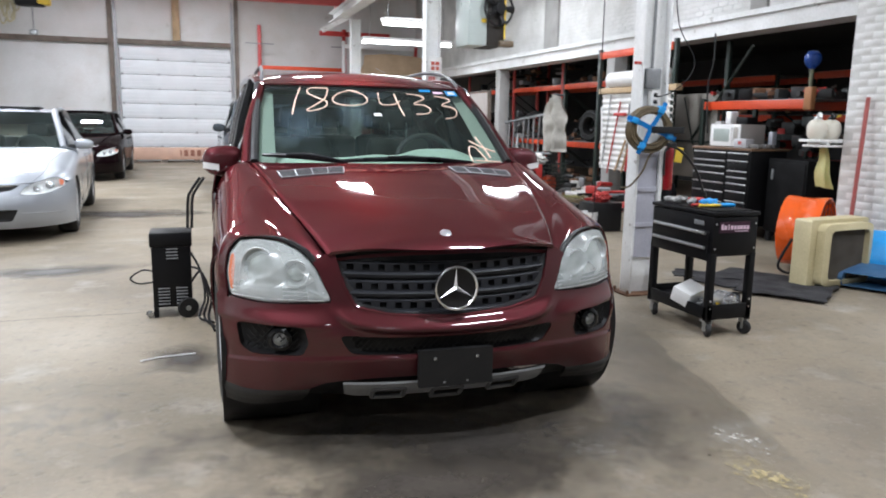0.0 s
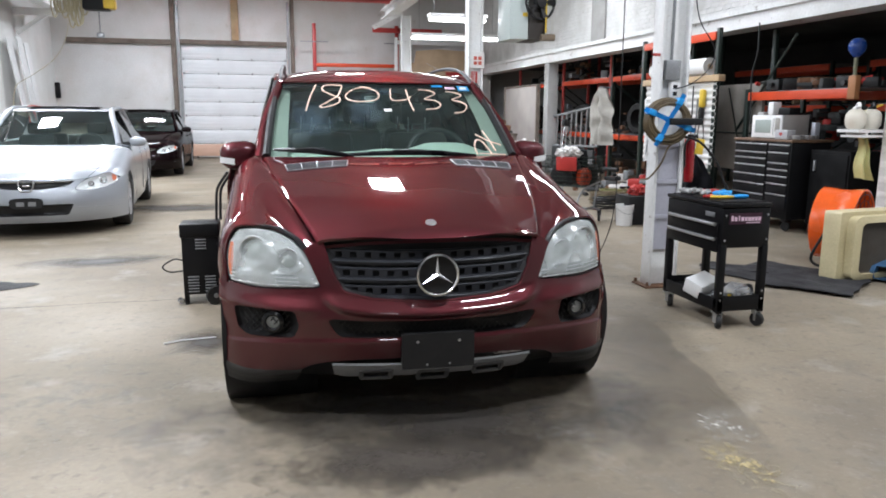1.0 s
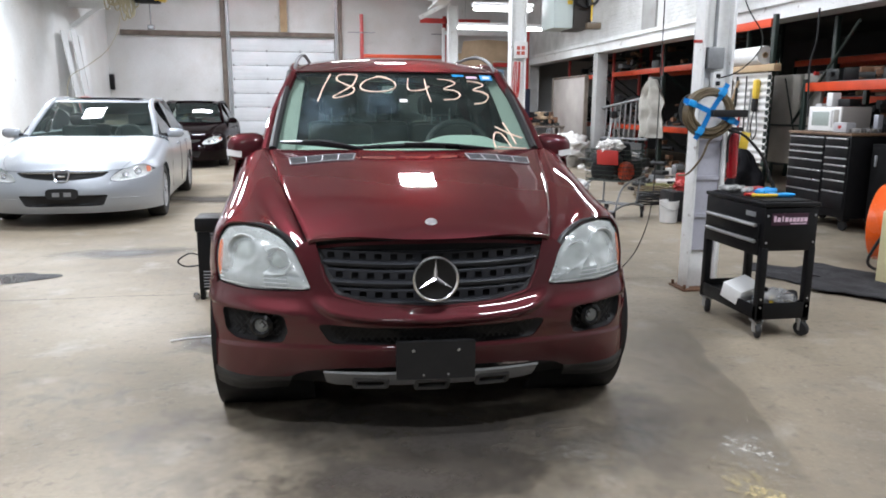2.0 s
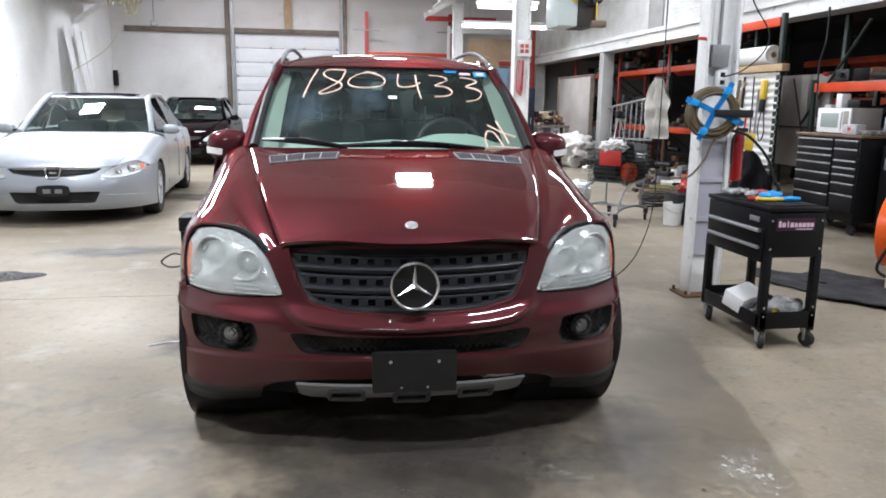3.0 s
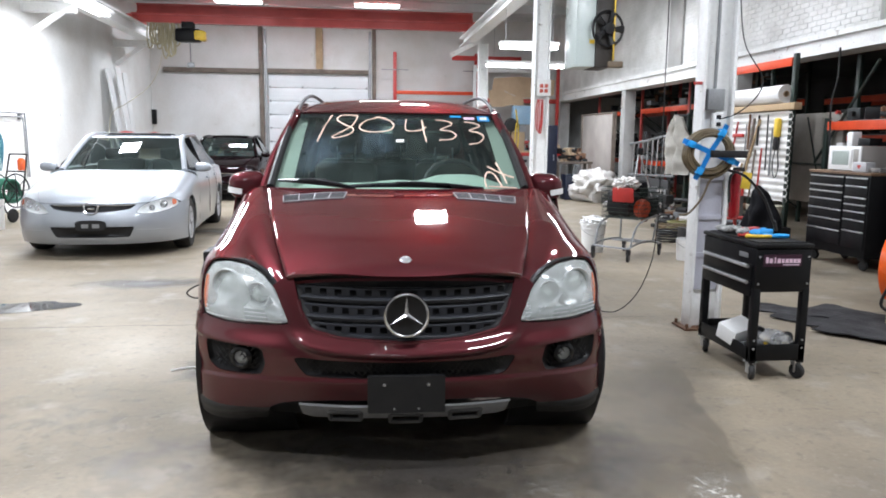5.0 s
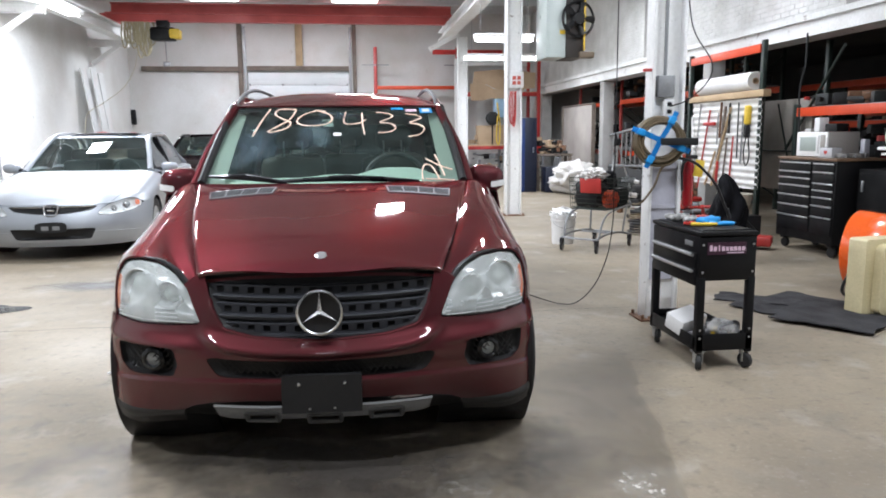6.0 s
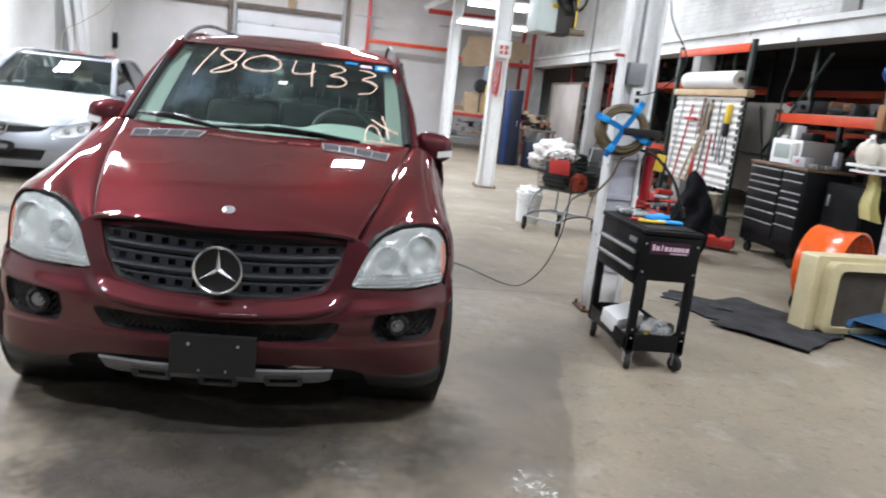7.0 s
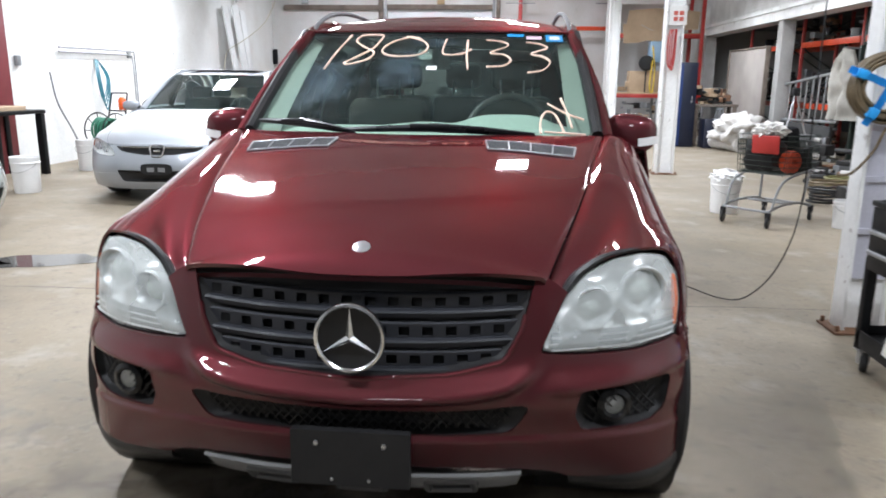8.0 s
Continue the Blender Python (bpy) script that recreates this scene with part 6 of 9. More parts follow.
for a in (-22, 62):
    bm = B()
    c, s_ = math.cos(radians(a)), math.sin(radians(a))
    w = 0.020
    path = [(-0.235, -0.075), (-0.12, -0.085), (0.0, -0.06), (0.12, -0.085), (0.235, -0.075)]
    vs = [(bm.verts.new((c * u - s_ * w, y, s_ * u + c * w)), bm.verts.new((c * u + s_ * w, y, s_ * u - c * w))) for u, y in path]
    for (a0, a1), (b0, b1) in zip(vs, vs[1:]):
        bm.faces.new((a0, b0, b1, a1))
    bmesh.ops.solidify(bm, geom=bm.faces, thickness=0.012)
    arm = part("blue_arm", bm, BLUETAPE, reel, "blue plastic reel arm")
    for u in (-0.165, 0.165):
        part("wrap", box(B(), (c * u, -0.045, s_ * u), (0.058, 0.105, 0.050), 0.008, pose(0, 0, 0, 0, -a, 0)), BLUETAPE, arm, "blue tape wrapped round the coil")
bm = B()
box(bm, (0.13, -0.10, -0.012), (0.27, 0.05, 0.055), 0.006)
part("black_bar", bm, BLACK, reel, "black square bar")
bm = B()
tube(bm, arc([(0.10, -0.06, -0.16), (0.02, -0.03, -0.22), (-0.02, 0.0, -0.35), (-0.10, 0.05, -0.48), (-0.16, 0.1, -0.50)], 6), 0.009, 6)
part("hose_tail", bm, HOSE, reel)
bm = B()
tube(bm, arc([(2.42, 2.05, 1.20), (2.54, 2.03, 1.16), (2.68, 2.02, 1.02), (2.76, 2.02, 0.86), (2.79, 2.02, 0.80)], 6), 0.010, 6)
tube(bm, [(2.78, 2.02, 0.84), (2.80, 2.02, 0.77)], 0.014, 8)
solid("air_hose", bm, BLACK, "thin black air hose with a nozzle hanging from the reel", "hose")
ext = thing("fire_extinguisher", pose(2.575, 2.22, 0.84), "red fire extinguisher hanging on the column", "extinguisher")
bm = B()
lathe(bm, [(0.0, 0.0), (0.032, 0.003), (0.040, 0.02), (0.040, 0.30), (0.034, 0.33), (0.02, 0.345), (0.016, 0.355), (0.0, 0.355)], None, 24)
part("cylinder", bm, mat("glossy_red_enamel", (0.30, 0.007, 0.013), 0.25, vary=0.05, bump=0, coat=0.8), ext)
bm = B()
box(bm, (0.02, 0, 0.36), (0.09, 0.02, 0.03), 0.006)
tube(bm, arc([(0.0, -0.02, 0.35), (-0.06, -0.03, 0.30), (-0.058, -0.03, 0.12)], 5), 0.009, 6)
part("valve_and_hose", bm, BLACK, ext)
part("tag", box(B(), (0.055, -0.05, 0.28), (0.07, 0.006, 0.12), 0.002, pose(0, 0, 0, 0, 8, 0)), YELLOW, ext, "yellow service tag")
bm = B()
tube(bm, [(2.16, 2.63, H - 0.01), (2.165, 2.63, 2.5), (2.17, 2.63, 1.4), (2.17, 2.63, 0.75)] + arc([(2.17, 2.63, 0.72), (2.14, 2.64, 0.45), (2.05, 2.66, 0.20), (1.92, 2.70, 0.045), (1.80, 2.78, 0.012), (1.62, 2.90, 0.05), (1.45, 2.85, 0.12), (1.20, 2.70, 0.20), (0.985, 2.50, 0.30)], 8), 0.0042, 6)
solid("extension_lead", bm, BLACK, "black power cord hanging from the roof and trailing to the car", "cord")

# ---- black tool cart ----
cart = thing("tool_cart", pose(2.272, 1.372, 0), "black steel tool cart with open top and two drawers", "tool cart")
hx, hy = 0.152, 0.305
for sx in (-1, 1):
    for sy in (-1, 1):
        bm = B()
        span(bm, (sx * hx - 0.022, sy * hy - 0.022, 0.10), (sx * hx + 0.022, sy * hy + 0.022, 0.55), 0.004)
        part("leg", bm, BLACKSTEEL, cart)
        bm = B()
        lathe(bm, [(0.0, -0.017), (0.038, -0.017), (0.045, -0.010), (0.046, 0.0), (0.045, 0.010), (0.038, 0.017), (0.0, 0.017)], pose(sx * hx * 0.95, sy * hy * 0.95 - 0.02, 0.0462, 0, 90, 25 * sx), 24)
        cs = part("caster", bm, RUBBER, cart, "black rubber swivel caster")
        bm = B()
        for o in (-0.020, 0.020):
            box(bm, (sx * hx * 0.95 + o, sy * hy * 0.95 - 0.01, 0.072), (0.005, 0.04, 0.07), 0.001)
        box(bm, (sx * hx * 0.95, sy * hy * 0.95, 0.104), (0.06, 0.06, 0.008), 0.001)
        part("fork", bm, ALU, cs)
bm = B()
span(bm, (-hx - 0.02, -hy - 0.02, 0.155), (hx + 0.02, hy + 0.02, 0.170))
for lo, hi in (((-hx - 0.022, -hy - 0.022, 0.115), (hx + 0.022, -hy - 0.012, 0.215)), ((-hx - 0.022, hy + 0.012, 0.115), (hx + 0.022, hy + 0.022, 0.215)), ((-hx - 0.022, -hy - 0.011, 0.115), (-hx - 0.012, hy + 0.011, 0.200)), ((hx + 0.012, -hy - 0.011, 0.115), (hx + 0.022, hy + 0.011, 0.200))):
    span(bm, lo, hi, 0.003)
part("bottom_tray", bm, BLACKSTEEL, cart)
bm = B()
span(bm, (-hx - 0.02, -hy - 0.02, 0.53), (hx + 0.02, hy + 0.02, 0.785), 0.006)
part("drawer_case", bm, BLACKSTEEL, cart)
bm = B()
span(bm, (-hx - 0.028, -hy - 0.028, 0.79), (hx + 0.028, hy + 0.028, 0.815), 0.006)
span(bm, (-hx + 0.0, -hy + 0.01, 0.816), (hx - 0.0, hy - 0.01, 0.822), 0.002)
part("lid", bm, BLACKSTEEL, cart)
for z0, z1 in ((0.60, 0.69), (0.50, 0.595)):
    bm = B()
    span(bm, (-hx - 0.032, -hy + 0.01, z0), (-hx - 0.021, hy - 0.01, z1), 0.003)
    dr = part("drawer", bm, BLACKSTEEL, cart)
    bm = B()
    tube(bm, [(-hx - 0.042, -hy + 0.03, z1 - 0.012), (-hx - 0.042, hy - 0.03, z1 - 0.012)], 0.011, 8)
    part("handle", bm, ALU, dr, "aluminium drawer rail")
lab = part("label", box(B(), (-0.010, -hy - 0.0215, 0.718), (0.235, 0.003, 0.070)), MAGENTA, cart, "dark magenta maker's label")
for k, (w, h) in enumerate(((0.016, 0.034), (0.020, 0.026), (0.008, 0.034), (0.020, 0.026), (0.016, 0.024), (0.020, 0.024), (0.020, 0.024), (0.018, 0.024), (0.020, 0.024))):
    part("print_bar", box(B(), (-0.107 + 0.0245 * k, -hy - 0.0238, 0.716 + (h - 0.024) / 2), (w, 0.002, h)), PALEPINK, lab, "pale pink print bar")
part("print_bar", box(B(), (0.043, -hy - 0.0238, 0.693), (0.10, 0.002, 0.006)), PALEPINK, lab, "pale pink print bar")
part("vent_badge", box(B(), (-hx - 0.021, -hy + 0.12, 0.735), (0.004, 0.10, 0.03), 0.002), GREYSTEEL, cart)
for x in (-hx, hx):
    for z in (0.24, 0.19, 0.58, 0.74):
        part("screw", lathe(B(), [(0.0, 0.003), (0.006, 0.002), (0.007, 0.0)], pose(x, -hy - 0.0225, z, 90, 0, 0), 8), ALU, cart)
# on the cart
TOPZ = 0.8225
g = solid("work_gloves", B(), mat("black_and_white_knit", (0.015, 0.015, 0.017), 0.8, vary=0.2, scale=24, tint=(0.50, 0.50, 0.48)), "crumpled black and white work gloves on the cart lid", "gloves")
bm = B()
for k in range(9):
    x, y = 2.13 + 0.16 * random.random(), 1.40 + 0.24 * random.random()
    bmesh.ops.create_icosphere(bm, subdivisions=2, radius=1.0, matrix=pose(x, y, TOPZ + 0.02, 0, 0, 90 * random.random()) @ Matrix.Diagonal((0.055, 0.025, 0.02, 1)))
for v in bm.verts:
    v.co += Vector(noise.noise_vector(v.co * 30)) * 0.008
    v.co.z = max(v.co.z, TOPZ + 0.001)
bm.to_mesh(g.data)
bm.free()
for nm, c, s, r, mt, lb in (
    ("marker_pen", (2.22, 1.25, TOPZ + 0.012), (0.16, 0.022, 0.022), -10, YELLOW, "yellow marker on the cart lid"),
    ("screwdriver", (2.16, 1.31, TOPZ + 0.012), (0.10, 0.022, 0.022), 20, RED, "red handled screwdriver on the cart lid"),
    ("blue_glove", (2.31, 1.38, TOPZ + 0.022), (0.17, 0.08, 0.040), 30, BLUETAPE, "blue rubber glove lying on the cart lid"),
    ("blue_pliers", (2.33, 1.25, TOPZ + 0.014), (0.15, 0.035, 0.026), -15, BLUETAPE, "blue handled pliers on the cart lid"),
    ("red_rag", (2.33, 1.53, TOPZ + 0.018), (0.10, 0.08, 0.032), 15, RED, "folded red rag on the cart lid"),
):
    bm = B()
    box(bm, (0, 0, 0), s, min(s) * 0.42)
    bmesh.ops.subdivide_edges(bm, edges=bm.edges, cuts=2, use_grid_fill=True)
    for v in bm.verts:
        v.co += Vector(noise.noise_vector(v.co * 40 + Vector(c))) * s[2] * 0.22
    solid(nm, bm, mt, lb, nm.split("_")[-1], m=pose(*c, 0, 0, r))
bm = B()
TRAYZ = 0.1715
box(bm, (2.17, 1.33, TRAYZ + 0.055), (0.20, 0.14, 0.10), 0.004, pose(0, 0, 0, 18, -8, 20))
solid("white_carton", bm, WHITEPLASTIC, "small white carton tipped over in the cart tray", "box")
bm = B()
bmesh.ops.create_icosphere(bm, subdivisions=3, radius=1.0, matrix=Matrix.Translation((2.32, 1.15, TRAYZ + 0.05)) @ Matrix.Diagonal((0.085, 0.10, 0.05, 1)))
for v in bm.verts:
    v.co += Vector(noise.noise_vector(v.co * 22)) * 0.022
    v.co.z = max(v.co.z, TRAYZ + 0.001)
solid("parts_bag", bm, CLEARBAG, "clear crumpled plastic bag of parts in the tray", "bag")
bm = B()
for k in range(14):
    box(bm, (2.13 + 0.22 * random.random(), 1.08 + 0.3 * random.random(), TRAYZ + 0.014 + 0.01 * random.random()), (0.05 * random.random() + 0.02, 0.03, 0.022), 0.006, pose(0, 0, 0, 0, 0, 180 * random.random()))
tagged(solid("loose_fittings", bm, GREYSTEEL, "small loose metal fittings in the cart tray", "fittings"), kind="stuff")
solid("yellow_tool", tube(B(), [(2.24, 1.12, TRAYZ + 0.03), (2.36, 1.30, TRAYZ + 0.035)], 0.012, 8), YELLOW, "yellow handled tool in the cart tray", "tool")
solid("black_clamp", tube(B(), arc([(2.30, 1.25, TRAYZ + 0.02), (2.38, 1.12, TRAYZ + 0.09), (2.37, 1.08, TRAYZ + 0.04)], 5), 0.013, 8), BLACK, "black clamp bar in the cart tray", "tool")

# ---- mats, fans, blower ----
for n_, (cx, cy, sx, sy, rz, z0) in enumerate(((3.62, 2.45, 0.85, 0.60, 28, 0.004), (3.68, 2.02, 0.76, 0.70, 38, 0.020), (3.50, 2.62, 0.80, 0.30, -38, 0.002))):
    bm = B()

    def matf(a, b, sx=sx, sy=sy, z0=z0, n_=n_):
        x, y = (a - 0.5) * sx, (b - 0.5) * sy
        x *= 1 + 0.10 * noise.noise((a * 3, b * 3, n_))
        y *= 1 + 0.14 * noise.noise((a * 3 + 9, b * 3, n_))
        e = max(abs(a - 0.5), abs(b - 0.5)) * 2
        return (x, y, z0 + 0.006 + 0.018 * max(0, noise.noise((a * 4, b * 4, n_ + 5))) + 0.02 * max(0.0, noise.noise((a * 2.5, b * 2.5, n_ + 20))) * e)
    grid(bm, 30, 24, matf)
    ob = solid("floor_mat", bm, MAT_RUBBER, "curled dark grey rubber floor mat", "mat", "loose floor mats", m=pose(cx, cy, 0, 0, 0, rz))
    carve(ob, (), 0.008)

fan = thing("drum_fan", pose(4.54, 2.72, 0.372, 0, 0, 30), "orange drum fan on a black tube stand", "fan")
bm = B()
lathe(bm, [(0.325, -0.18), (0.335, -0.175), (0.328, -0.07), (0.322, -0.06), (0.322, 0.06), (0.328, 0.07), (0.335, 0.175), (0.325, 0.18), (0.315, 0.17), (0.315, -0.17)], pose(0, 0, 0, 90, 0, 0), 56, True)
part("drum", bm, ORANGEFAN, fan, "bright orange steel drum")
for y in (-0.175, 0.175):
    bm = B()
    for r in (0.05, 0.11, 0.17, 0.23, 0.29):
        tube(bm, [(r * math.cos(2 * math.pi * k / 40), y, r * math.sin(2 * math.pi * k / 40)) for k in range(40)], 0.003, 5, closed=True)
    for k in range(12):
        a = 2 * math.pi * k / 12
        tube(bm, [(0.04 * math.cos(a), y, 0.04 * math.sin(a)), (0.32 * math.cos(a), y * 0.97, 0.32 * math.sin(a))], 0.003, 5)
    part("guard", bm, BLACK, fan, "black wire guard")
bm = B()
lathe(bm, [(0.0, -0.09), (0.08, -0.08), (0.085, 0.08), (0.0, 0.09)], pose(0, 0, 0, 90, 0, 0), 24)
part("motor", bm, BLACK, fan)
for k in range(4):
    bm = B()
    grid(bm, 6, 6, lambda a, b: pose(0, 0, 0, 90, 0, 0) @ pose(0, 0, 0, 0, 0, 90 * k) @ Vector((0.08 + 0.23 * a, (b - 0.5) * 0.20, (b - 0.5) * 0.09 * (1 - 0.5 * a))))
    part("blade", bm, BLACKSTEEL, fan)
for s in (-1, 1):
    bm = B()
    tube(bm, arc([(s * 0.352, 0.0, 0.0), (s * 0.36, -0.10, -0.25), (s * 0.36, -0.16, -0.365), (s * 0.34, 0.0, -0.372), (s * 0.36, 0.12, -0.30), (s * 0.355, 0.02, -0.04)], 6), 0.013, 8)
    part("stand", bm, BLACK, fan, "black bent tube stand")

bf = thing("box_fan", pose(4.22, 2.10, 0, 0, 0, 7) @ Matrix.Diagonal((1.1, 1.1, 1.04, 1)), "aged beige box fan with dark louvres on the floor", "fan")
bm = B()
prism(bm, rrect(-0.33, 0.0, 0.33, 0.565, 0.02), -0.05, 0.10)
fr_ = part("housing", bm, BEIGE, bf)
carve(fr_, [prism(B(), rrect(-0.24, 0.05, 0.28, 0.515, 0.04), -0.2, 0.06)], 0.0)
bm = B()
o = rrect(-0.26, 0.03, 0.30, 0.535, 0.06)
i_ = rrect(-0.205, 0.075, 0.245, 0.485, 0.05)
for a, b, y0, y1 in ((o, o, -0.05, -0.12), (o, i_, -0.12, -0.135), (i_, i_, -0.135, -0.06)):
    va, vb = [bm.verts.new((p[0], y0, p[1])) for p in a], [bm.verts.new((p[0], y1, p[1])) for p in b]
    for k in range(len(a)):
        q = (k + 1) % len(a)
        bm.faces.new((va[k], va[q], vb[q], vb[k]))
part("front_frame", bm, BEIGE, bf, "rounded beige front frame")
for k in range(22):
    x = -0.20 + 0.0198 * k
    part("louvre", box(B(), (x, -0.085, 0.28), (0.006, 0.035, 0.41), rot=pose(0, 0, 0, 0, 0, 25)), GREYMESH, bf, "grey-brown vertical louvre")
part("backing", box(B(), (0.015, -0.05, 0.28), (0.46, 0.006, 0.44)), BLACK, bf)

bl = thing("floor_blower", pose(4.70, 1.98, 0, 0, 0, 28) @ Matrix.Scale(1.1, 4), "slate-blue plastic carpet blower on the floor", "blower")
bm = B()
prism(bm, [(p[0], p[1]) for p in rounded([(-0.10, 0.02), (0.22, 0.02), (0.30, 0.20), (0.24, 0.38), (0.08, 0.43), (-0.06, 0.36), (-0.12, 0.2)], 4)], -0.14, 0.18)
part("volute", bm, BLUETAPE, bl, "bright blue snail housing")
bm = B()
prism(bm, rounded([(-0.42, 0.015), (-0.05, 0.015), (-0.05, 0.20), (-0.42, 0.125)], 2), -0.22, 0.22)
nz = part("nozzle", bm, BLUESLATE, bl, "flat slate-blue outlet")
carve(nz, [prism(B(), [(-0.5, 0.03), (-0.10, 0.03), (-0.10, 0.16), (-0.5, 0.11)], -0.19, 0.19)], 0.0)

# ---- tool chest, microwave, box ----
ch = thing("tool_chest", pose(5.56, 4.80, 0) @ Matrix.Diagonal((1, 1, 1.035, 1)), "black two-bank roller tool chest with silver drawer rails", "tool chest")
bm = B()
span(bm, (-0.27, -0.40, 0.14), (0.27, 0.65, 1.02), 0.008)
part("cabinet", bm, BLACKSTEEL, ch)
part("worktop", box(B(), (0, 0.125, 1.036), (0.58, 1.09, 0.03), 0.006), mat("worn_brown_worktop", (0.20, 0.12, 0.07), 0.5, vary=0.2, scale=6), ch, "worn brown worktop")
for side, (y0, y1) in enumerate(((0.02, 0.63), (-0.38, -0.02))):
    hs = (0.10, 0.07, 0.085, 0.11, 0.11, 0.12, 0.17) if side == 0 else (0.09, 0.12, 0.075, 0.075, 0.09, 0.12, 0.20)
    z = 1.0
    for h in hs:
        bm = B()
        span(bm, (-0.282, y0, z - h + 0.006), (-0.271, y1, z), 0.002)
        d = part("drawer", bm, BLACKSTEEL, ch)
        bm = B()
        box(bm, (-0.288, (y0 + y1) / 2, z - 0.012), (0.014, y1 - y0 - 0.01, 0.016), 0.004)
        part("rail", bm, ALU, d, "silver drawer rail")
        z -= h
for sx in (-0.2, 0.2):
    for sy in (-0.32, 0.55):
        bm = B()
        lathe(bm, [(0.0, -0.02), (0.05, -0.02), (0.058, 0.0), (0.05, 0.02), (0.0, 0.02)], pose(sx, sy, 0.0582, 0, 90, 10), 20)
        box(bm, (sx, sy, 0.125), (0.09, 0.09, 0.03), 0.004)
        part("caster", bm, BLACK, ch)
CT = 1.0885
TAUPE = mat("taupe_enamel", (0.36, 0.34, 0.32), 0.45, vary=0.08)
mw = thing("microwave", pose(5.58, 5.00, CT, 0, 0, 4), "white-fronted microwave oven with taupe sides on the tool chest", "microwave")
part("case", box(B(), (0.01, 0, 0.145), (0.40, 0.50, 0.275), 0.010), TAUPE, mw)
for x in (-0.15, 0.15):
    for y in (-0.2, 0.2):
        part("foot", lathe(B(), [(0.0, 0.0), (0.014, 0.0), (0.014, 0.012), (0.0, 0.012)], pose(x, y, 0), 10), BLACK, mw)
front = part("front_panel", box(B(), (-0.197, 0, 0.145), (0.022, 0.505, 0.275), 0.006), WHITEPLASTIC, mw, "white front panel")
part("door_window", box(B(), (-0.2085, 0.06, 0.145), (0.004, 0.27, 0.16), 0.002), mat("pale_green_oven_window", (0.35, 0.40, 0.37), 0.25, vary=0.08), front, "pale green oven window")
part("keypad", box(B(), (-0.2085, -0.185, 0.165), (0.004, 0.08, 0.17), 0.002), mat("grey_keypad", (0.35, 0.33, 0.30), 0.5), front)
part("door_handle", box(B(), (-0.216, -0.115, 0.145), (0.016, 0.02, 0.20), 0.005), WHITEPLASTIC, front)
for nm, c, s, mt, lb, ca in (
    ("white_carton", (5.56, 5.10, CT + 0.284 + 0.08), (0.12, 0.10, 0.16), WHITEPLASTIC, "small white carton standing on the microwave", "box"),
    ("spray_gun", (5.60, 4.88, CT + 0.284 + 0.045), (0.16, 0.20, 0.09), BLACKSTEEL, "black spray gun lying on the microwave", "spray gun"),
    ("clear_bin", (5.36, 4.62, CT + 0.055), (0.12, 0.22, 0.11), mat("cloudy_plastic", (0.50, 0.50, 0.52), 0.4), "cloudy plastic parts bin with a red heart label", "bin"),
    ("spray_can", (5.66, 4.48, CT + 0.10), (0.07, 0.07, 0.20), mat("grey_can", (0.42, 0.43, 0.48), 0.35, 0.3), "grey spray can on the tool chest", "can"),
    ("white_bin", (5.62, 5.36, CT + 0.16), (0.12, 0.12, 0.32), mat("grey_white_tub", (0.55, 0.55, 0.54), 0.5), "grey-white tall tub beside the microwave", "tub"),
):
    bm = B()
    box(bm, (0, 0, 0), s, 0.012)
    solid(nm, bm, mt, lb, ca, m=pose(*c))
solid("heart_label", patch(B(), [(0.03 * math.sin(t) ** 3, 0.027 * (0.8125 * math.cos(t) - 0.3125 * math.cos(2 * t) - 0.125 * math.cos(3 * t) - 0.0625 * math.cos(4 * t))) for t in [2 * math.pi * k / 24 for k in range(24)]], lambda a, b, r: (5.2985, 4.62 + a, CT + 0.060 + b), 3, 1), RED, "small red heart sticker on the bin", "sticker")
bm = B()
for k in range(26):
    y = 4.45 + 0.12 * random.random()
    box(bm, (5.36 + 0.3 * random.random(), y, CT + 0.025), (0.06, 0.05 + 0.05 * random.random(), 0.05), 0.012, pose(0, 0, 0, 0, 0, 180 * random.random()))
tagged(solid("chest_clutter", bm, mat("mixed_small_parts", (0.40, 0.38, 0.35), 0.6, vary=0.4, scale=20, tint=(0.10, 0.10, 0.11)), "small odds and ends on the tool chest", "clutter"), kind="stuff")

# added cabinet shape, coloured near black to fill in the darkness beside the chest
SHADEBLACK = mat("shade_black", (0.006, 0.006, 0.0065), 0.7, vary=0.2, scale=5, spec=0.15)
sd_ = thing("dark_side_block", pose(5.72, 4.02, 0), "added black cabinet shape for the darkness beside the tool chest", "cabinet")
part("body", box(B(), (0, 0, 0.55), (0.46, 0.60, 0.86), 0.010), SHADEBLACK, sd_)
part("door", box(B(), (-0.236, 0, 0.55), (0.012, 0.55, 0.78), 0.004), SHADEBLACK, sd_)
part("handle", box(B(), (-0.252, 0.20, 0.80), (0.02, 0.03, 0.12), 0.005), GREYSTEEL, sd_, "grey pull handle")
for x in (-0.18, 0.18):
    for y in (-0.25, 0.25):
        part("foot", box(B(), (x, y, 0.06), (0.06, 0.06, 0.118), 0.004), BLACK, sd_)

# ---- pallet racks along the opening ----


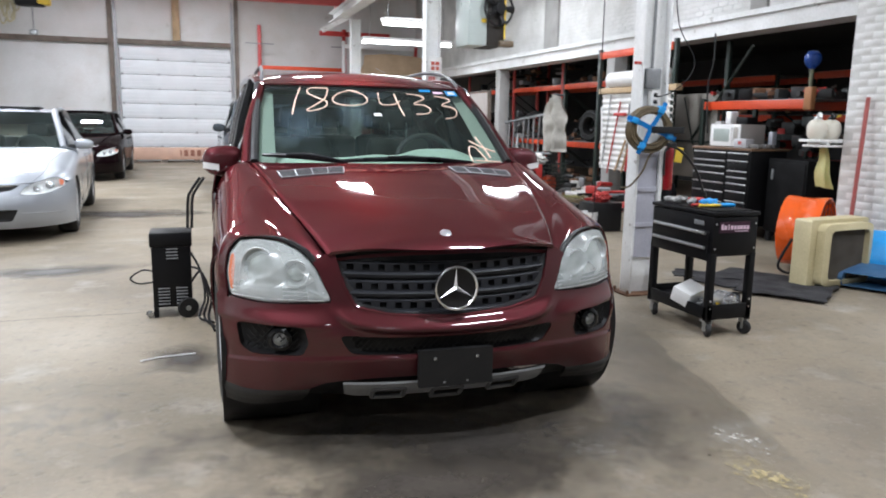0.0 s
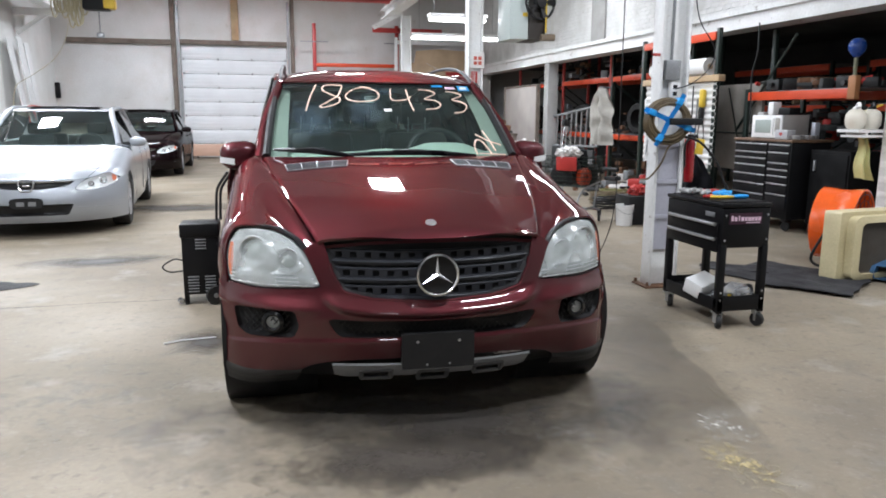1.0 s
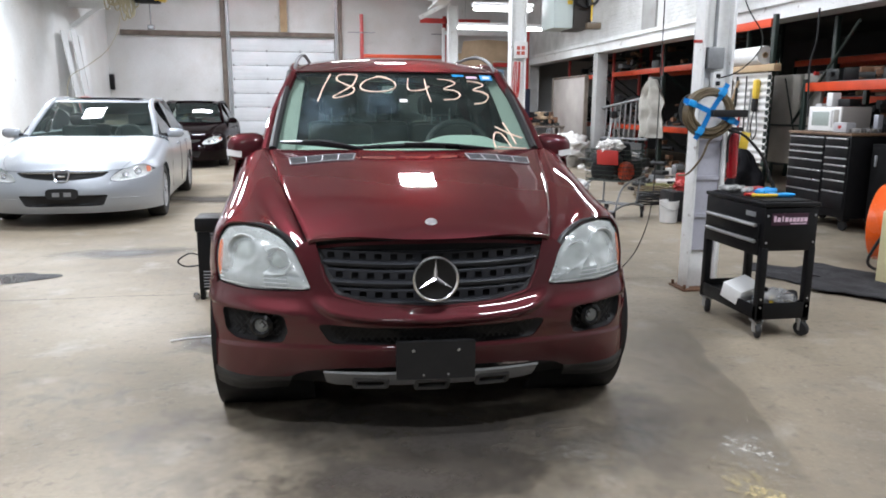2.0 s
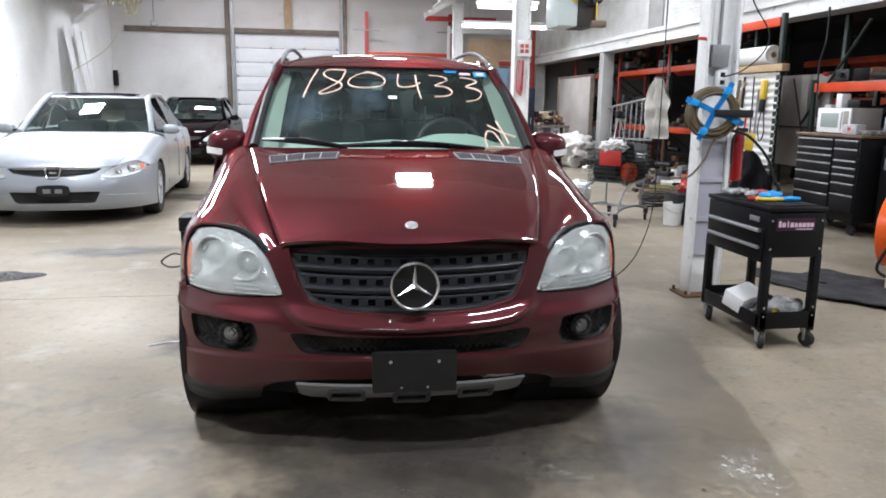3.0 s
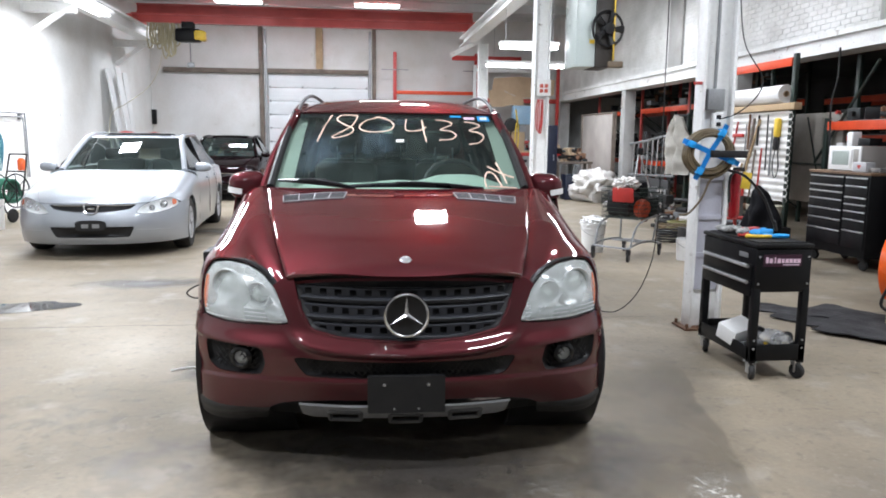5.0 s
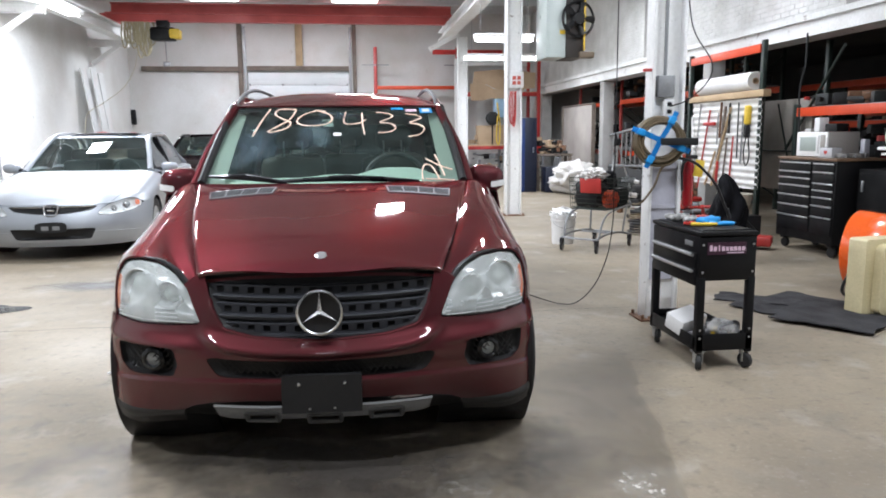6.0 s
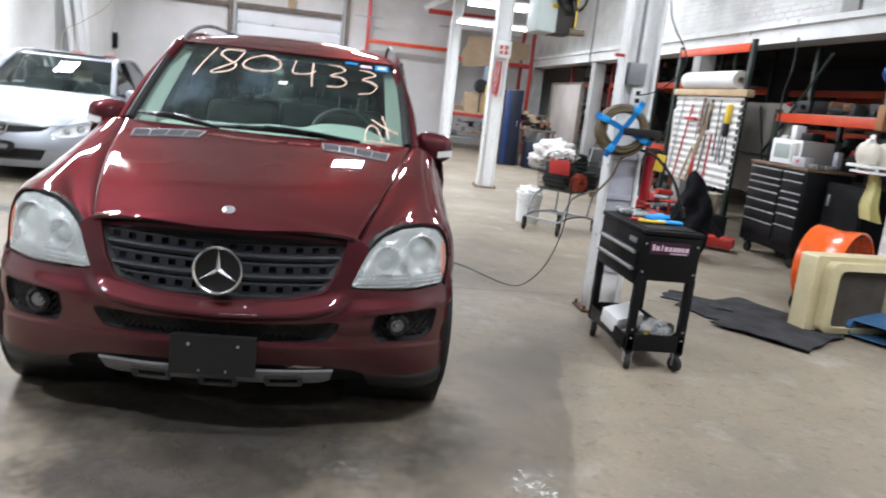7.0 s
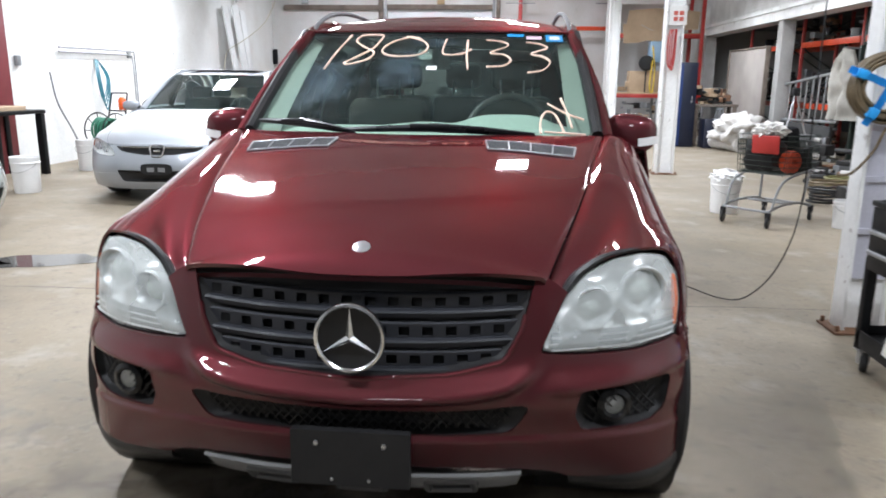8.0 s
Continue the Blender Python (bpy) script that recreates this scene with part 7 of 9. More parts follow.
def rack(y0, y1, x0, depth, beams, top, label, open_end=False, back_beam=True, lattice=True, steel=None):
    r = thing("pallet_rack", pose(x0, y0, 0), label, "rack", "pallet racks")
    L = y1 - y0
    for y in (0.0, L):
        for x in (0.0, depth):
            if open_end and x == 0.0 and y == 0.0:
                continue
            bm = B()
            span(bm, (x - 0.028, y - 0.034, 0), (x + 0.028, y + 0.034, top), 0.004)
            part("upright", bm, steel or GREENSTEEL, r, "red steel upright" if steel else "dark green steel upright")
        n = 4
        for k in range(n if lattice else 0):
            bm = B()
            z0, z1 = 0.25 + (top - 0.4) * k / n, 0.25 + (top - 0.4) * (k + 1) / n
            tube(bm, [(0.03, y, z0), (depth - 0.03, y, z1)] if k % 2 else [(depth - 0.03, y, z0), (0.03, y, z1)], 0.016, 6)
            part("lattice_brace", bm, GREENSTEEL, r)
    for z in beams:
        for x in (-0.02, depth + 0.02)[:2 if back_beam else 1]:
            bm = B()
            span(bm, (x - 0.02, 0.046, z - 0.055), (x + 0.02, L - 0.046, z + 0.055), 0.006)
            part("beam", bm, ORANGE, r, "orange-red rack beam")
        if back_beam:
            part("deck", box(B(), (depth / 2, L / 2, z + 0.062), (depth - 0.05, L - 0.1, 0.012)), GREYSTEEL, r)
    return r


rack(6.26, 8.30, 5.49, 0.9, (2.45,), 2.55, "green and orange pallet rack hung with tools", back_beam=False, lattice=False)
rack(4.10, 6.05, 5.86, 0.9, (1.62,), 1.72, "pallet rack bay full of tools behind the chest", open_end=True, lattice=False)
rack(9.4, 11.9, 6.75, 0.95, (0.9, 2.12), 2.9 - 0.1, "pallet rack in the dark storage bay")
rack(12.0, 14.6, 6.75, 0.95, (0.9, 2.12), 2.9 - 0.1, "pallet rack in the dark storage bay", steel=CRANERED)
rack(15.2, 17.8, 6.75, 0.95, (0.9, 2.12), 2.9 - 0.1, "pallet rack in the dark storage bay", steel=CRANERED)
rack(4.5, 7.2, 8.9, 0.95, (0.5, 1.5, 2.2), 2.3, "pallet rack at the back of the storage bay")
rack(8.0, 10.7, 8.9, 0.95, (0.5, 1.5, 2.2), 2.3, "pallet rack at the back of the storage bay")

# tool board: white corrugated sheet with hand tools
bm = B()
CX = 5.47
grid(bm, 2, 90, lambda a, b: (CX + 0.010 * math.sin(b * 2 * math.pi * 13), 6.22 + 1.92 * a, 0.62 + 1.20 * b))
ob = solid("corrugated_board", bm, mat("white_corrugated_sheet", (0.72, 0.73, 0.72), 0.45, vary=0.1, scale=4, tint=(0.55, 0.53, 0.50)), "white corrugated sheet hung as a tool board", "sheet")
carve(ob, (), 0.004)
bm = B()
span(bm, (CX - 0.05, 6.12, 1.83), (CX + 0.06, 8.2, 1.92), 0.006)
solid("timber_rail", bm, PLY, "pale timber rail above the tool board", "timber")
roll = thing("sheeting_roll", pose(CX + 0.02, 7.18, 2.045), "roll of white packing foam on the timber rail", "roll")
bm = B()
lathe(bm, [(0.04, -0.74), (0.118, -0.75), (0.122, -0.74), (0.122, 0.74), (0.118, 0.75), (0.04, 0.74)], pose(0, 0, 0, 90, 0, 0), 36, True)
part("foam", bm, WHITEPLASTIC, roll)
part("core", lathe(B(), [(0.033, -0.752), (0.04, -0.752), (0.04, 0.752), (0.033, 0.752)], pose(0, 0, 0, 90, 0, 0), 20, True), CARD, roll, "cardboard core")
TX = CX - 0.026
TOOLS = [
    ("aluminium_pole", [(7.85, 1.80), (7.95, 1.05), (8.05, 0.62)], 0.011, ALU, "aluminium pole leaning on the tool board", "pole"),
    ("rake_handle", [(7.55, 1.70), (7.75, 0.95), (7.85, 0.55)], 0.012, RED, "red handled tool on the board", "rake"),
    ("pry_bar", [(7.22, 1.80), (7.24, 1.30)], 0.016, RUST, "brown pry bar on the board", "pry bar"),
    ("broom_handle", [(6.95, 1.72), (7.20, 1.15), (7.42, 0.60)], 0.018, WOODNEW, "wooden broom handle on the board", "broom"),
    ("shovel_handle", [(7.02, 1.30), (7.12, 0.62)], 0.014, WOODOLD, "dark wooden handle on the board", "shovel"),
    ("red_pole", [(6.86, 1.32), (6.92, 0.62)], 0.013, RED, "slim red pole on the board", "pole"),
    ("steel_rod", [(6.62, 1.60), (6.64, 0.95)], 0.012, GREYSTEEL, "steel rod on the board", "rod"),
    ("tie_rod", [(6.75, 1.78), (6.74, 1.02)], 0.009, BLACK, "thin black rod on the board", "rod"),
    ("dark_handle", [(7.10, 1.74), (7.16, 1.32), (7.30, 0.95)], 0.020, WOODOLD, "dark worn wooden handle on the board", "handle"),
    ("iron_bar", [(6.98, 1.78), (6.99, 1.36)], 0.015, BLACK, "black iron bar hanging on the board", "bar"),
    ("pale_handle", [(7.35, 1.10), (7.62, 0.60)], 0.016, PLY, "pale wooden handle leaning on the board", "handle"),
    ("short_rod", [(7.30, 1.66), (7.31, 1.20)], 0.010, GREYSTEEL, "short steel rod on the board", "rod"),
    ("red_scraper", [(7.26, 0.96), (7.30, 0.62)], 0.020, RED, "red scraper hanging on the board", "scraper"),
    ("white_pole", [(8.12, 1.62), (8.02, 0.62)], 0.014, WHITEPLASTIC, "white pole on the board", "pole"),
]
for nm, pts, r, mt, lb, ca in TOOLS:
    bm = B()
    tube(bm, [(TX, y, z) for y, z in pts], r, 8)
    solid(nm, bm, mt, lb, ca)
bm = B()
box(bm, (TX - 0.02, 7.52, 1.50), (0.04, 0.34, 0.05), 0.012)
solid("red_level", bm, RED, "short red level hanging on the board", "level")
gr_ = thing("angle_grinder", pose(TX - 0.014, 6.48, 1.55), "yellow angle grinder hanging by its cord", "grinder")
bm = B()
box(bm, (0, 0, 0.05), (0.08, 0.09, 0.26), 0.03)
part("body", bm, YELLOW, gr_)
bm = B()
box(bm, (0, 0.01, -0.16), (0.07, 0.08, 0.18), 0.025)
tube(bm, arc([(0, 0.02, -0.25), (0, 0.06, -0.45), (0, 0.0, -0.62), (0, -0.08, -0.5), (0, -0.03, -0.2)], 6), 0.008, 6)
part("grip_and_cord", bm, BLACK, gr_)

# clutter on the racks
def heap(name, label, lo, hi, n, mats, group="", seed=1):
    """Many small unlike parts piled on a shelf."""
    rnd = random.Random(seed)
    obs = []
    for k, mt in enumerate(mats):
        bm = B()
        for _ in range(n // len(mats)):
            s = [0.05 + 0.16 * rnd.random(), 0.05 + 0.22 * rnd.random(), 0.04 + 0.12 * rnd.random()]
            c = [lo[i] + (hi[i] - lo[i]) * rnd.random() for i in range(2)]
            z = lo[2] + s[2] / 2 + (hi[2] - lo[2] - s[2]) * rnd.random() ** 2.2
            if rnd.random() < 0.45:
                a = rnd.random() * 6.28
                tube(bm, [(c[0] - math.cos(a) * s[1] * 0.8, c[1] - math.sin(a) * s[1] * 0.8, z), (c[0] + math.cos(a) * s[1] * 0.8, c[1] + math.sin(a) * s[1] * 0.8, z + 0.03 * rnd.random())], 0.015 + 0.03 * rnd.random(), 8)
            else:
                box(bm, (*c, z), s, 0.012, pose(0, 0, 0, 0, 0, 180 * rnd.random()))
        obs.append(tagged(solid(name, bm, mt, label, "clutter", group), kind="stuff"))
    return obs


# mostly dark materials on these two heaps stand for the bay's missing light
heap("shelf_clutter", "tools and car parts piled on the rack shelf", (5.90, 4.15, 1.69), (6.7, 6.0, 1.84), 72, (BLACK, DARKTRIM, RED, DARKTRIM, RUST, CLADDING), seed=3)
heap("shelf_clutter", "boxes and tools below the rack shelf, coloured dark for shade", (5.95, 4.2, 1.05), (6.7, 5.9, 1.50), 50, (BLACK, DARKTRIM, CLADDING, DARKTRIM, RED), seed=4)
heap("shelf_clutter", "car parts stored on the dark rack", (6.8, 9.5, 0.97), (7.6, 17.6, 1.7), 90, (BLACK, GREYSTEEL, RUST, CLADDING), seed=5)
heap("shelf_clutter", "car parts stored on the dark rack", (6.8, 9.5, 2.19), (7.6, 17.6, 2.7), 70, (BLACK, GREYSTEEL, RUST), seed=6)
heap("shelf_clutter", "car parts stored at the back of the bay", (8.95, 4.6, 0.57), (9.8, 10.6, 1.3), 70, (BLACK, GREYSTEEL, RUST, RED), seed=7)
heap("shelf_clutter", "car parts stored at the back of the bay", (8.95, 4.6, 1.57), (9.8, 10.6, 2.1), 60, (BLACK, GREYSTEEL, CARD), seed=8)
for k, (y, z) in enumerate(((10.2, 1.25), (11.0, 1.25), (12.9, 1.25), (13.7, 1.25), (16.0, 1.25), (16.8, 1.25))):
    bm = B()
    lathe(bm, [(0.19, -0.10), (0.28, -0.11), (0.325, -0.07), (0.33, 0.0), (0.325, 0.07), (0.28, 0.11), (0.19, 0.10)], pose(6.95, y, 0.96 + 0.335, 0, 0, 0) @ pose(0, 0, 0, 0, 90, 12 * k), 36, True)
    solid("stored_tyre", bm, RUBBER, "worn tyre standing on the storage rack", "tyre", "stored tyres")
bb = thing("balloon_lamp", pose(5.78, 4.10, 1.70), "blue globe on a short wooden stand at the rack end", "globe")
part("ball", lathe(B(), [(0.0, 0.52), (0.045, 0.51), (0.08, 0.48), (0.095, 0.43), (0.085, 0.38), (0.055, 0.335), (0.03, 0.31), (0.0, 0.31)], None, 28), mat("deep_blue_globe", (0.012, 0.055, 0.26), 0.3, vary=0.1, scale=9), bb, "dark blue ball")
part("stem", tube(B(), [(0, 0, 0.0), (0, 0, 0.33)], 0.022, 10), mat("olive_stem", (0.20, 0.20, 0.13), 0.6), bb)
part("wooden_block", box(B(), (-0.02, -0.03, -0.02), (0.07, 0.11, 0.26), 0.005), mat("orange_brown_block", (0.42, 0.18, 0.07), 0.6), bb, "orange-brown block")
bm = B()
box(bm, (5.98, 6.45, 1.20), (0.05, 1.15, 1.2), 0.004)
solid("backing_board", bm, mat("grey_board", (0.30, 0.28, 0.25), 0.6, vary=0.12), "grey board standing behind the rack upright", "board")
bm = B()
tube(bm, [(5.95, 6.4, 1.15), (5.75, 5.05, 2.35)], 0.02, 6)
tube(bm, [(5.93, 5.9, 1.12), (5.93, 7.0, 1.12)], 0.014, 6)
tube(bm, [(5.93, 6.6, 1.75), (5.93, 6.2, 0.75)], 0.010, 6)
solid("diagonal_strut", bm, GREENSTEEL, "dark diagonal strut across the rack", "strut")
bm = B()
tube(bm, arc([(5.80, 5.85, 2.58), (5.79, 5.83, 2.2), (5.78, 5.9, 1.9), (5.77, 5.86, 1.5), (5.75, 5.8, 1.25)], 6), 0.012, 6)
solid("rack_cable", bm, BLACK, "grey-black cable hanging over the rack", "cable")

# sprayer jugs on a shelf fixed to the pier, apron below it, red pole on the pier's face
bm = B()
span(bm, (4.82, OY0 + 0.002, 1.207), (5.46, OY0 + 0.28, 1.235), 0.003)
span(bm, (4.85, OY0 + 0.002, 1.160), (5.46, OY0 + 0.26, 1.182), 0.003)
span(bm, (4.90, OY0 + 0.002, 1.1825), (4.93, OY0 + 0.25, 1.2065))
span(bm, (5.20, OY0 + 0.002, 1.1825), (5.23, OY0 + 0.25, 1.2065))
solid("wall_shelf", bm, WALL, "white double-board shelf fixed to the brick pier", "shelf")
CREAMPLASTIC = mat("cream_plastic", (0.72, 0.68, 0.58), 0.45, vary=0.08)
for x, lid in ((4.91, WHITEPLASTIC), (5.085, BLACK)):
    jg = thing("plastic_jug", pose(x, 3.08, 1.236) @ Matrix.Scale(0.82, 4), "round white plastic sprayer jug on the wall shelf", "jug", "sprayer jugs")
    part("body", lathe(B(), [(0.0, 0.0), (0.085, 0.003), (0.110, 0.05), (0.118, 0.11), (0.112, 0.17), (0.085, 0.215), (0.05, 0.235), (0.0, 0.24)], None, 28), CREAMPLASTIC, jg)
    part("pump", tube(B(), arc([(0, 0, 0.235), (0, 0, 0.28), (-0.02, -0.05, 0.30), (-0.06, -0.10, 0.25)], 5), 0.020, 8), lid, jg)
    part("cap", lathe(B(), [(0.0, 0.27), (0.035, 0.265), (0.045, 0.25), (0.045, 0.232), (0.0, 0.232)], None, 18), lid, jg)
solid("yellow_wand", tube(B(), [(4.98, 3.15, 1.249), (5.06, 3.17, 1.40), (5.30, 3.18, 1.475)], 0.012, 8), YELLOW, "yellow spray wand leaning behind the jugs", "wand")
bm = B()
grid(bm, 16, 20, lambda a, b: (4.99 + 0.15 * (a - 0.5) * (0.75 + 0.3 * b) + 0.05 * b + 0.015 * math.sin(b * 7), 3.05 + 0.03 * math.sin(a * 9 + b * 2) * (0.4 + b), 1.158 - 0.39 * b - 0.03 * a * b))
ob = solid("rubber_apron", bm, mat("pale_yellow_rubber", (0.62, 0.58, 0.28), 0.5, vary=0.1, tint=(0.45, 0.46, 0.16)), "pale yellow rubber apron hanging under the shelf", "apron")
carve(ob, (), 0.006)
solid("wall_pole", tube(B(), [(4.93, 2.60, 0.02), (5.06, 2.66, 1.64)], 0.020, 8), mat("faded_red_pole", (0.42, 0.10, 0.09), 0.5), "faded red pole leaning on the brick pier", "pole")

# ---- dolly charger beside the maroon car ----
cg = thing("battery_charger", pose(-1.150, 2.55, 0) @ Matrix.Diagonal((1, 1, 0.975, 1)), "black wheeled battery charger with louvred front", "charger")
bm = B()
span(bm, (-0.13, -0.11, 0.075), (0.12, 0.13, 0.585), 0.006)
span(bm, (-0.14, -0.12, 0.50), (0.13, 0.14, 0.60), 0.01)
part("case", bm, BLACKSTEEL, cg)
for x0, z0, n in ((-0.10, 0.10, 6), (0.015, 0.10, 6), (-0.04, 0.42, 5)):
    for k in range(n):
        part("louvre", box(B(), (x0 + 0.04, -0.113, z0 + 0.022 * k), (0.075, 0.010, 0.008), 0.002), GREYSTEEL, cg)
for x in (-0.135, 0.09):
    bm = B()
    lathe(bm, [(0.0, -0.014), (0.066, -0.014), (0.072, 0.0), (0.066, 0.014), (0.0, 0.014)] if x > 0 else [(0.0, -0.02), (0.02, -0.02), (0.02, 0.02), (0.0, 0.02)], pose(x - 0.02 * (x < 0), -0.14 if x > 0 else -0.09, 0.0725 if x > 0 else 0.03, 90, 0, 20), 28)
    w_ = part("wheel", bm, RUBBER, cg)
    part("hub", lathe(B(), [(0.0, 0.016), (0.016, 0.016), (0.018, 0.0)], pose(x - 0.02 * (x < 0), -0.15 if x > 0 else -0.1, 0.0725 if x > 0 else 0.03, 90, 0, 20), 12), ALU, w_)
part("foot", box(B(), (-0.115, -0.06, 0.04), (0.03, 0.08, 0.078), 0.004), BLACKSTEEL, cg)
for o in (0.0, 0.028):
    part("handle_tube", tube(B(), arc([(0.105 + o, 0.10, 0.60), (0.115 + o, 0.10, 0.80), (0.14 + o, 0.10, 0.87), (0.20 + o, 0.10, 0.96)], 6), 0.010, 8), BLACK, cg)
bm = B()
tube(bm, arc([(-1.278, 2.45, 0.325), (-1.34, 2.45, 0.335), (-1.415, 2.45, 0.285), (-1.37, 2.45, 0.245), (-1.278, 2.45, 0.25)], 6), 0.006, 6)
solid("charger_cable", bm, BLACK, "thin black cable looped at the charger's side", "cable")
for k in range(3):
    bm = B()
    tube(bm, arc([(-1.03, 2.42, 0.45 - 0.1 * k), (-0.97, 2.38, 0.32), (-0.95 + 0.02 * k, 2.34, 0.15), (-0.99 + 0.03 * k, 2.3, 0.03), (-0.9, 2.2 - 0.1 * k, 0.012)], 6), 0.008, 6)
    solid("charger_lead", bm, BLACK, "black charger lead hanging to the floor", "cable", "charger leads")

# ---- shopping cart, buckets ----
sc = thing("shopping_cart", pose(3.07, 5.62, 0, 0, 0, 42), "grey wire shopping cart filled with tools and bags", "shopping cart")
bm = B()
fl, fw = 0.40, 0.23
for s in (-1, 1):
    tube(bm, arc([(-fl, s * fw, 0.16), (-0.2, s * 0.23, 0.20), (0.15, s * 0.22, 0.20), (fl, s * 0.24, 0.15)], 5), 0.014, 8)
    tube(bm, arc([(-fl + 0.05, s * fw, 0.17), (-0.28, s * 0.24, 0.36), (-0.10, s * 0.24, 0.46), (0.4, s * 0.24, 0.52)], 5), 0.012, 8)
    tube(bm, [(0.25, s * 0.22, 0.19), (0.30, s * 0.24, 0.50)], 0.012, 8)
for x in (-fl, 0.0, fl):
    tube(bm, [(x, -0.24, 0.16 if x else 0.2), (x, 0.24, 0.16 if x else 0.2)], 0.012, 8)
part("frame", bm, GREYSTEEL, sc)
for x, y in ((-fl, -fw), (-fl, fw), (fl, -0.24), (fl, 0.24)):
    bm = B()
    lathe(bm, [(0.0, -0.014), (0.05, -0.014), (0.058, 0.0), (0.05, 0.014), (0.0, 0.014)], pose(x, y, 0.0585, 90, 0, 15), 22)
    box(bm, (x, y, 0.12), (0.04, 0.045, 0.07), 0.004)
    part("caster", bm, BLACK, sc)
bm = B()
for k in range(8):
    z = 0.48 + 0.05 * k
    e = 0.02 * k / 7
    tube(bm, [(-0.21 - e, -0.22 - e, z + 0.03), (0.40 + e, -0.24 - e, z), (0.40 + e, 0.24 + e, z), (-0.21 - e, 0.22 + e, z + 0.03)], 0.0045, 5, closed=True)
for k in range(14):
    x = -0.21 + 0.61 * k / 13
    for s in (-1, 1):
        tube(bm, [(x, s * 0.23, 0.48), (x, s * 0.255, 0.86)], 0.004, 5)
    tube(bm, [(x, -0.23, 0.49), (x, 0.23, 0.49)], 0.004, 5)
tagged(part("basket", bm, GREENSTEEL, sc), "dark wire basket", kind="stuff")
part("front_sign", box(B(), (-0.245, -0.05, 0.77), (0.012, 0.27, 0.17), 0.004, pose(0, 0, 0, 0, -6, 0)), RED, sc, "red front sign panel")
CARTM = pose(3.07, 5.62, 0, 0, 0, 42)
for nm, c, s, mt, lb, ca in (
    ("red_reel", (0.02, -0.17, 0.60), (0.20, 0.10, 0.20), ORANGE, "round orange-red cable reel in the shopping cart", "reel"),
    ("black_bag", (0.16, 0.06, 0.74), (0.40, 0.30, 0.36), CLOTHBLACK, "black cloth bag in the shopping cart", "bag"),
    ("black_case", (-0.02, 0.06, 0.66), (0.30, 0.30, 0.32), BLACK, "black plastic case in the shopping cart", "case"),
    ("black_crate", (0.26, -0.16, 0.61), (0.22, 0.12, 0.22), BLACKSTEEL, "black plastic crate in the shopping cart", "crate"),
):
    bm = B()
    if nm == "red_reel":
        lathe(bm, [(0.03, -0.05), (0.10, -0.05), (0.11, -0.03), (0.11, 0.03), (0.10, 0.05), (0.03, 0.05)], pose(0, 0, 0, 90, 0, -8), 28, True)
    else:
        box(bm, (0, 0, 0), s, 0.05 if nm != "black_crate" else 0.01)
        bmesh.ops.subdivide_edges(bm, edges=bm.edges, cuts=2, use_grid_fill=True)
        for v in bm.verts:
            v.co += Vector(noise.noise_vector(v.co * 9 + Vector(c))) * (0.03 if nm != "black_crate" else 0.004)
    solid(nm, bm, mt, lb, ca, m=CARTM @ pose(*c))


def crumple(name, c, s, mt, label, category, amp=0.06, freq=4.0, group="", floor=0.004):
    bm = B()
    bmesh.ops.create_icosphere(bm, subdivisions=4, radius=1.0)
    for v in bm.verts:
        p = v.co * 1.0
        d = noise.noise(p * freq + Vector(c)) + 0.5 * noise.noise(p * freq * 2.3 + Vector(c))
        v.co = Vector((p.x * s[0], p.y * s[1], p.z * s[2])) * (1 + 0.35 * d) + Vector(noise.noise_vector(p * freq * 3)) * amp * 0.3
        v.co.z = max(v.co.z, floor - c[2])
    return solid(name, bm, mt, label, category, group, m=pose(*c), sharp=60)


crumple("plastic_bag", (3.00, 5.55, 0.89), (0.15, 0.15, 0.08), POLY, "crumpled clear-white plastic bag on the cart", "bag", floor=0.0)


def bucket(x, y, r, h, label):
    b_ = thing("white_bucket", pose(x, y, 0), label, "bucket", "white plastic buckets")
    bm = B()
    lathe(bm, [(0.0, 0.004), (r * 0.86, 0.004), (r * 0.88, 0.0), (r * 0.90, 0.01), (r * 0.985, h * 0.80), (r * 1.05, h * 0.81), (r * 1.05, h * 0.84), (r, h * 0.85), (r * 1.05, h * 0.99), (r * 1.03, h), (r * 0.97, h * 0.99), (r * 0.86, 0.02), (0.0, 0.02)], None, 40)
    part("pail", bm, WHITEPLASTIC, b_)
    part("bail", tube(B(), arc([(-r * 1.05, 0, h * 0.86), (-r * 0.8, -r * 0.75, h * 0.68), (0, -r * 1.12, h * 0.58), (r * 0.8, -r * 0.75, h * 0.68), (r * 1.05, 0, h * 0.86)], 6), 0.003, 5), GREYSTEEL, b_)
    return b_


bucket(2.80, 6.10, 0.15, 0.36, "white plastic bucket stuffed with a bag beside the cart")
crumple("bucket_bag", (2.80, 6.10, 0.37), (0.15, 0.15, 0.08), WHITEPLASTIC, "white plastic bag bulging from the bucket", "bag", floor=0.0)
bucket(-5.11, 6.45, 0.155, 0.42, "white plastic bucket on the floor")
bucket(-5.56, 8.62, 0.16, 0.44, "white plastic bucket beside the hose reel")

# ---- behind the cart: coat on a stool, jack, floor clutter ----
bm = B()


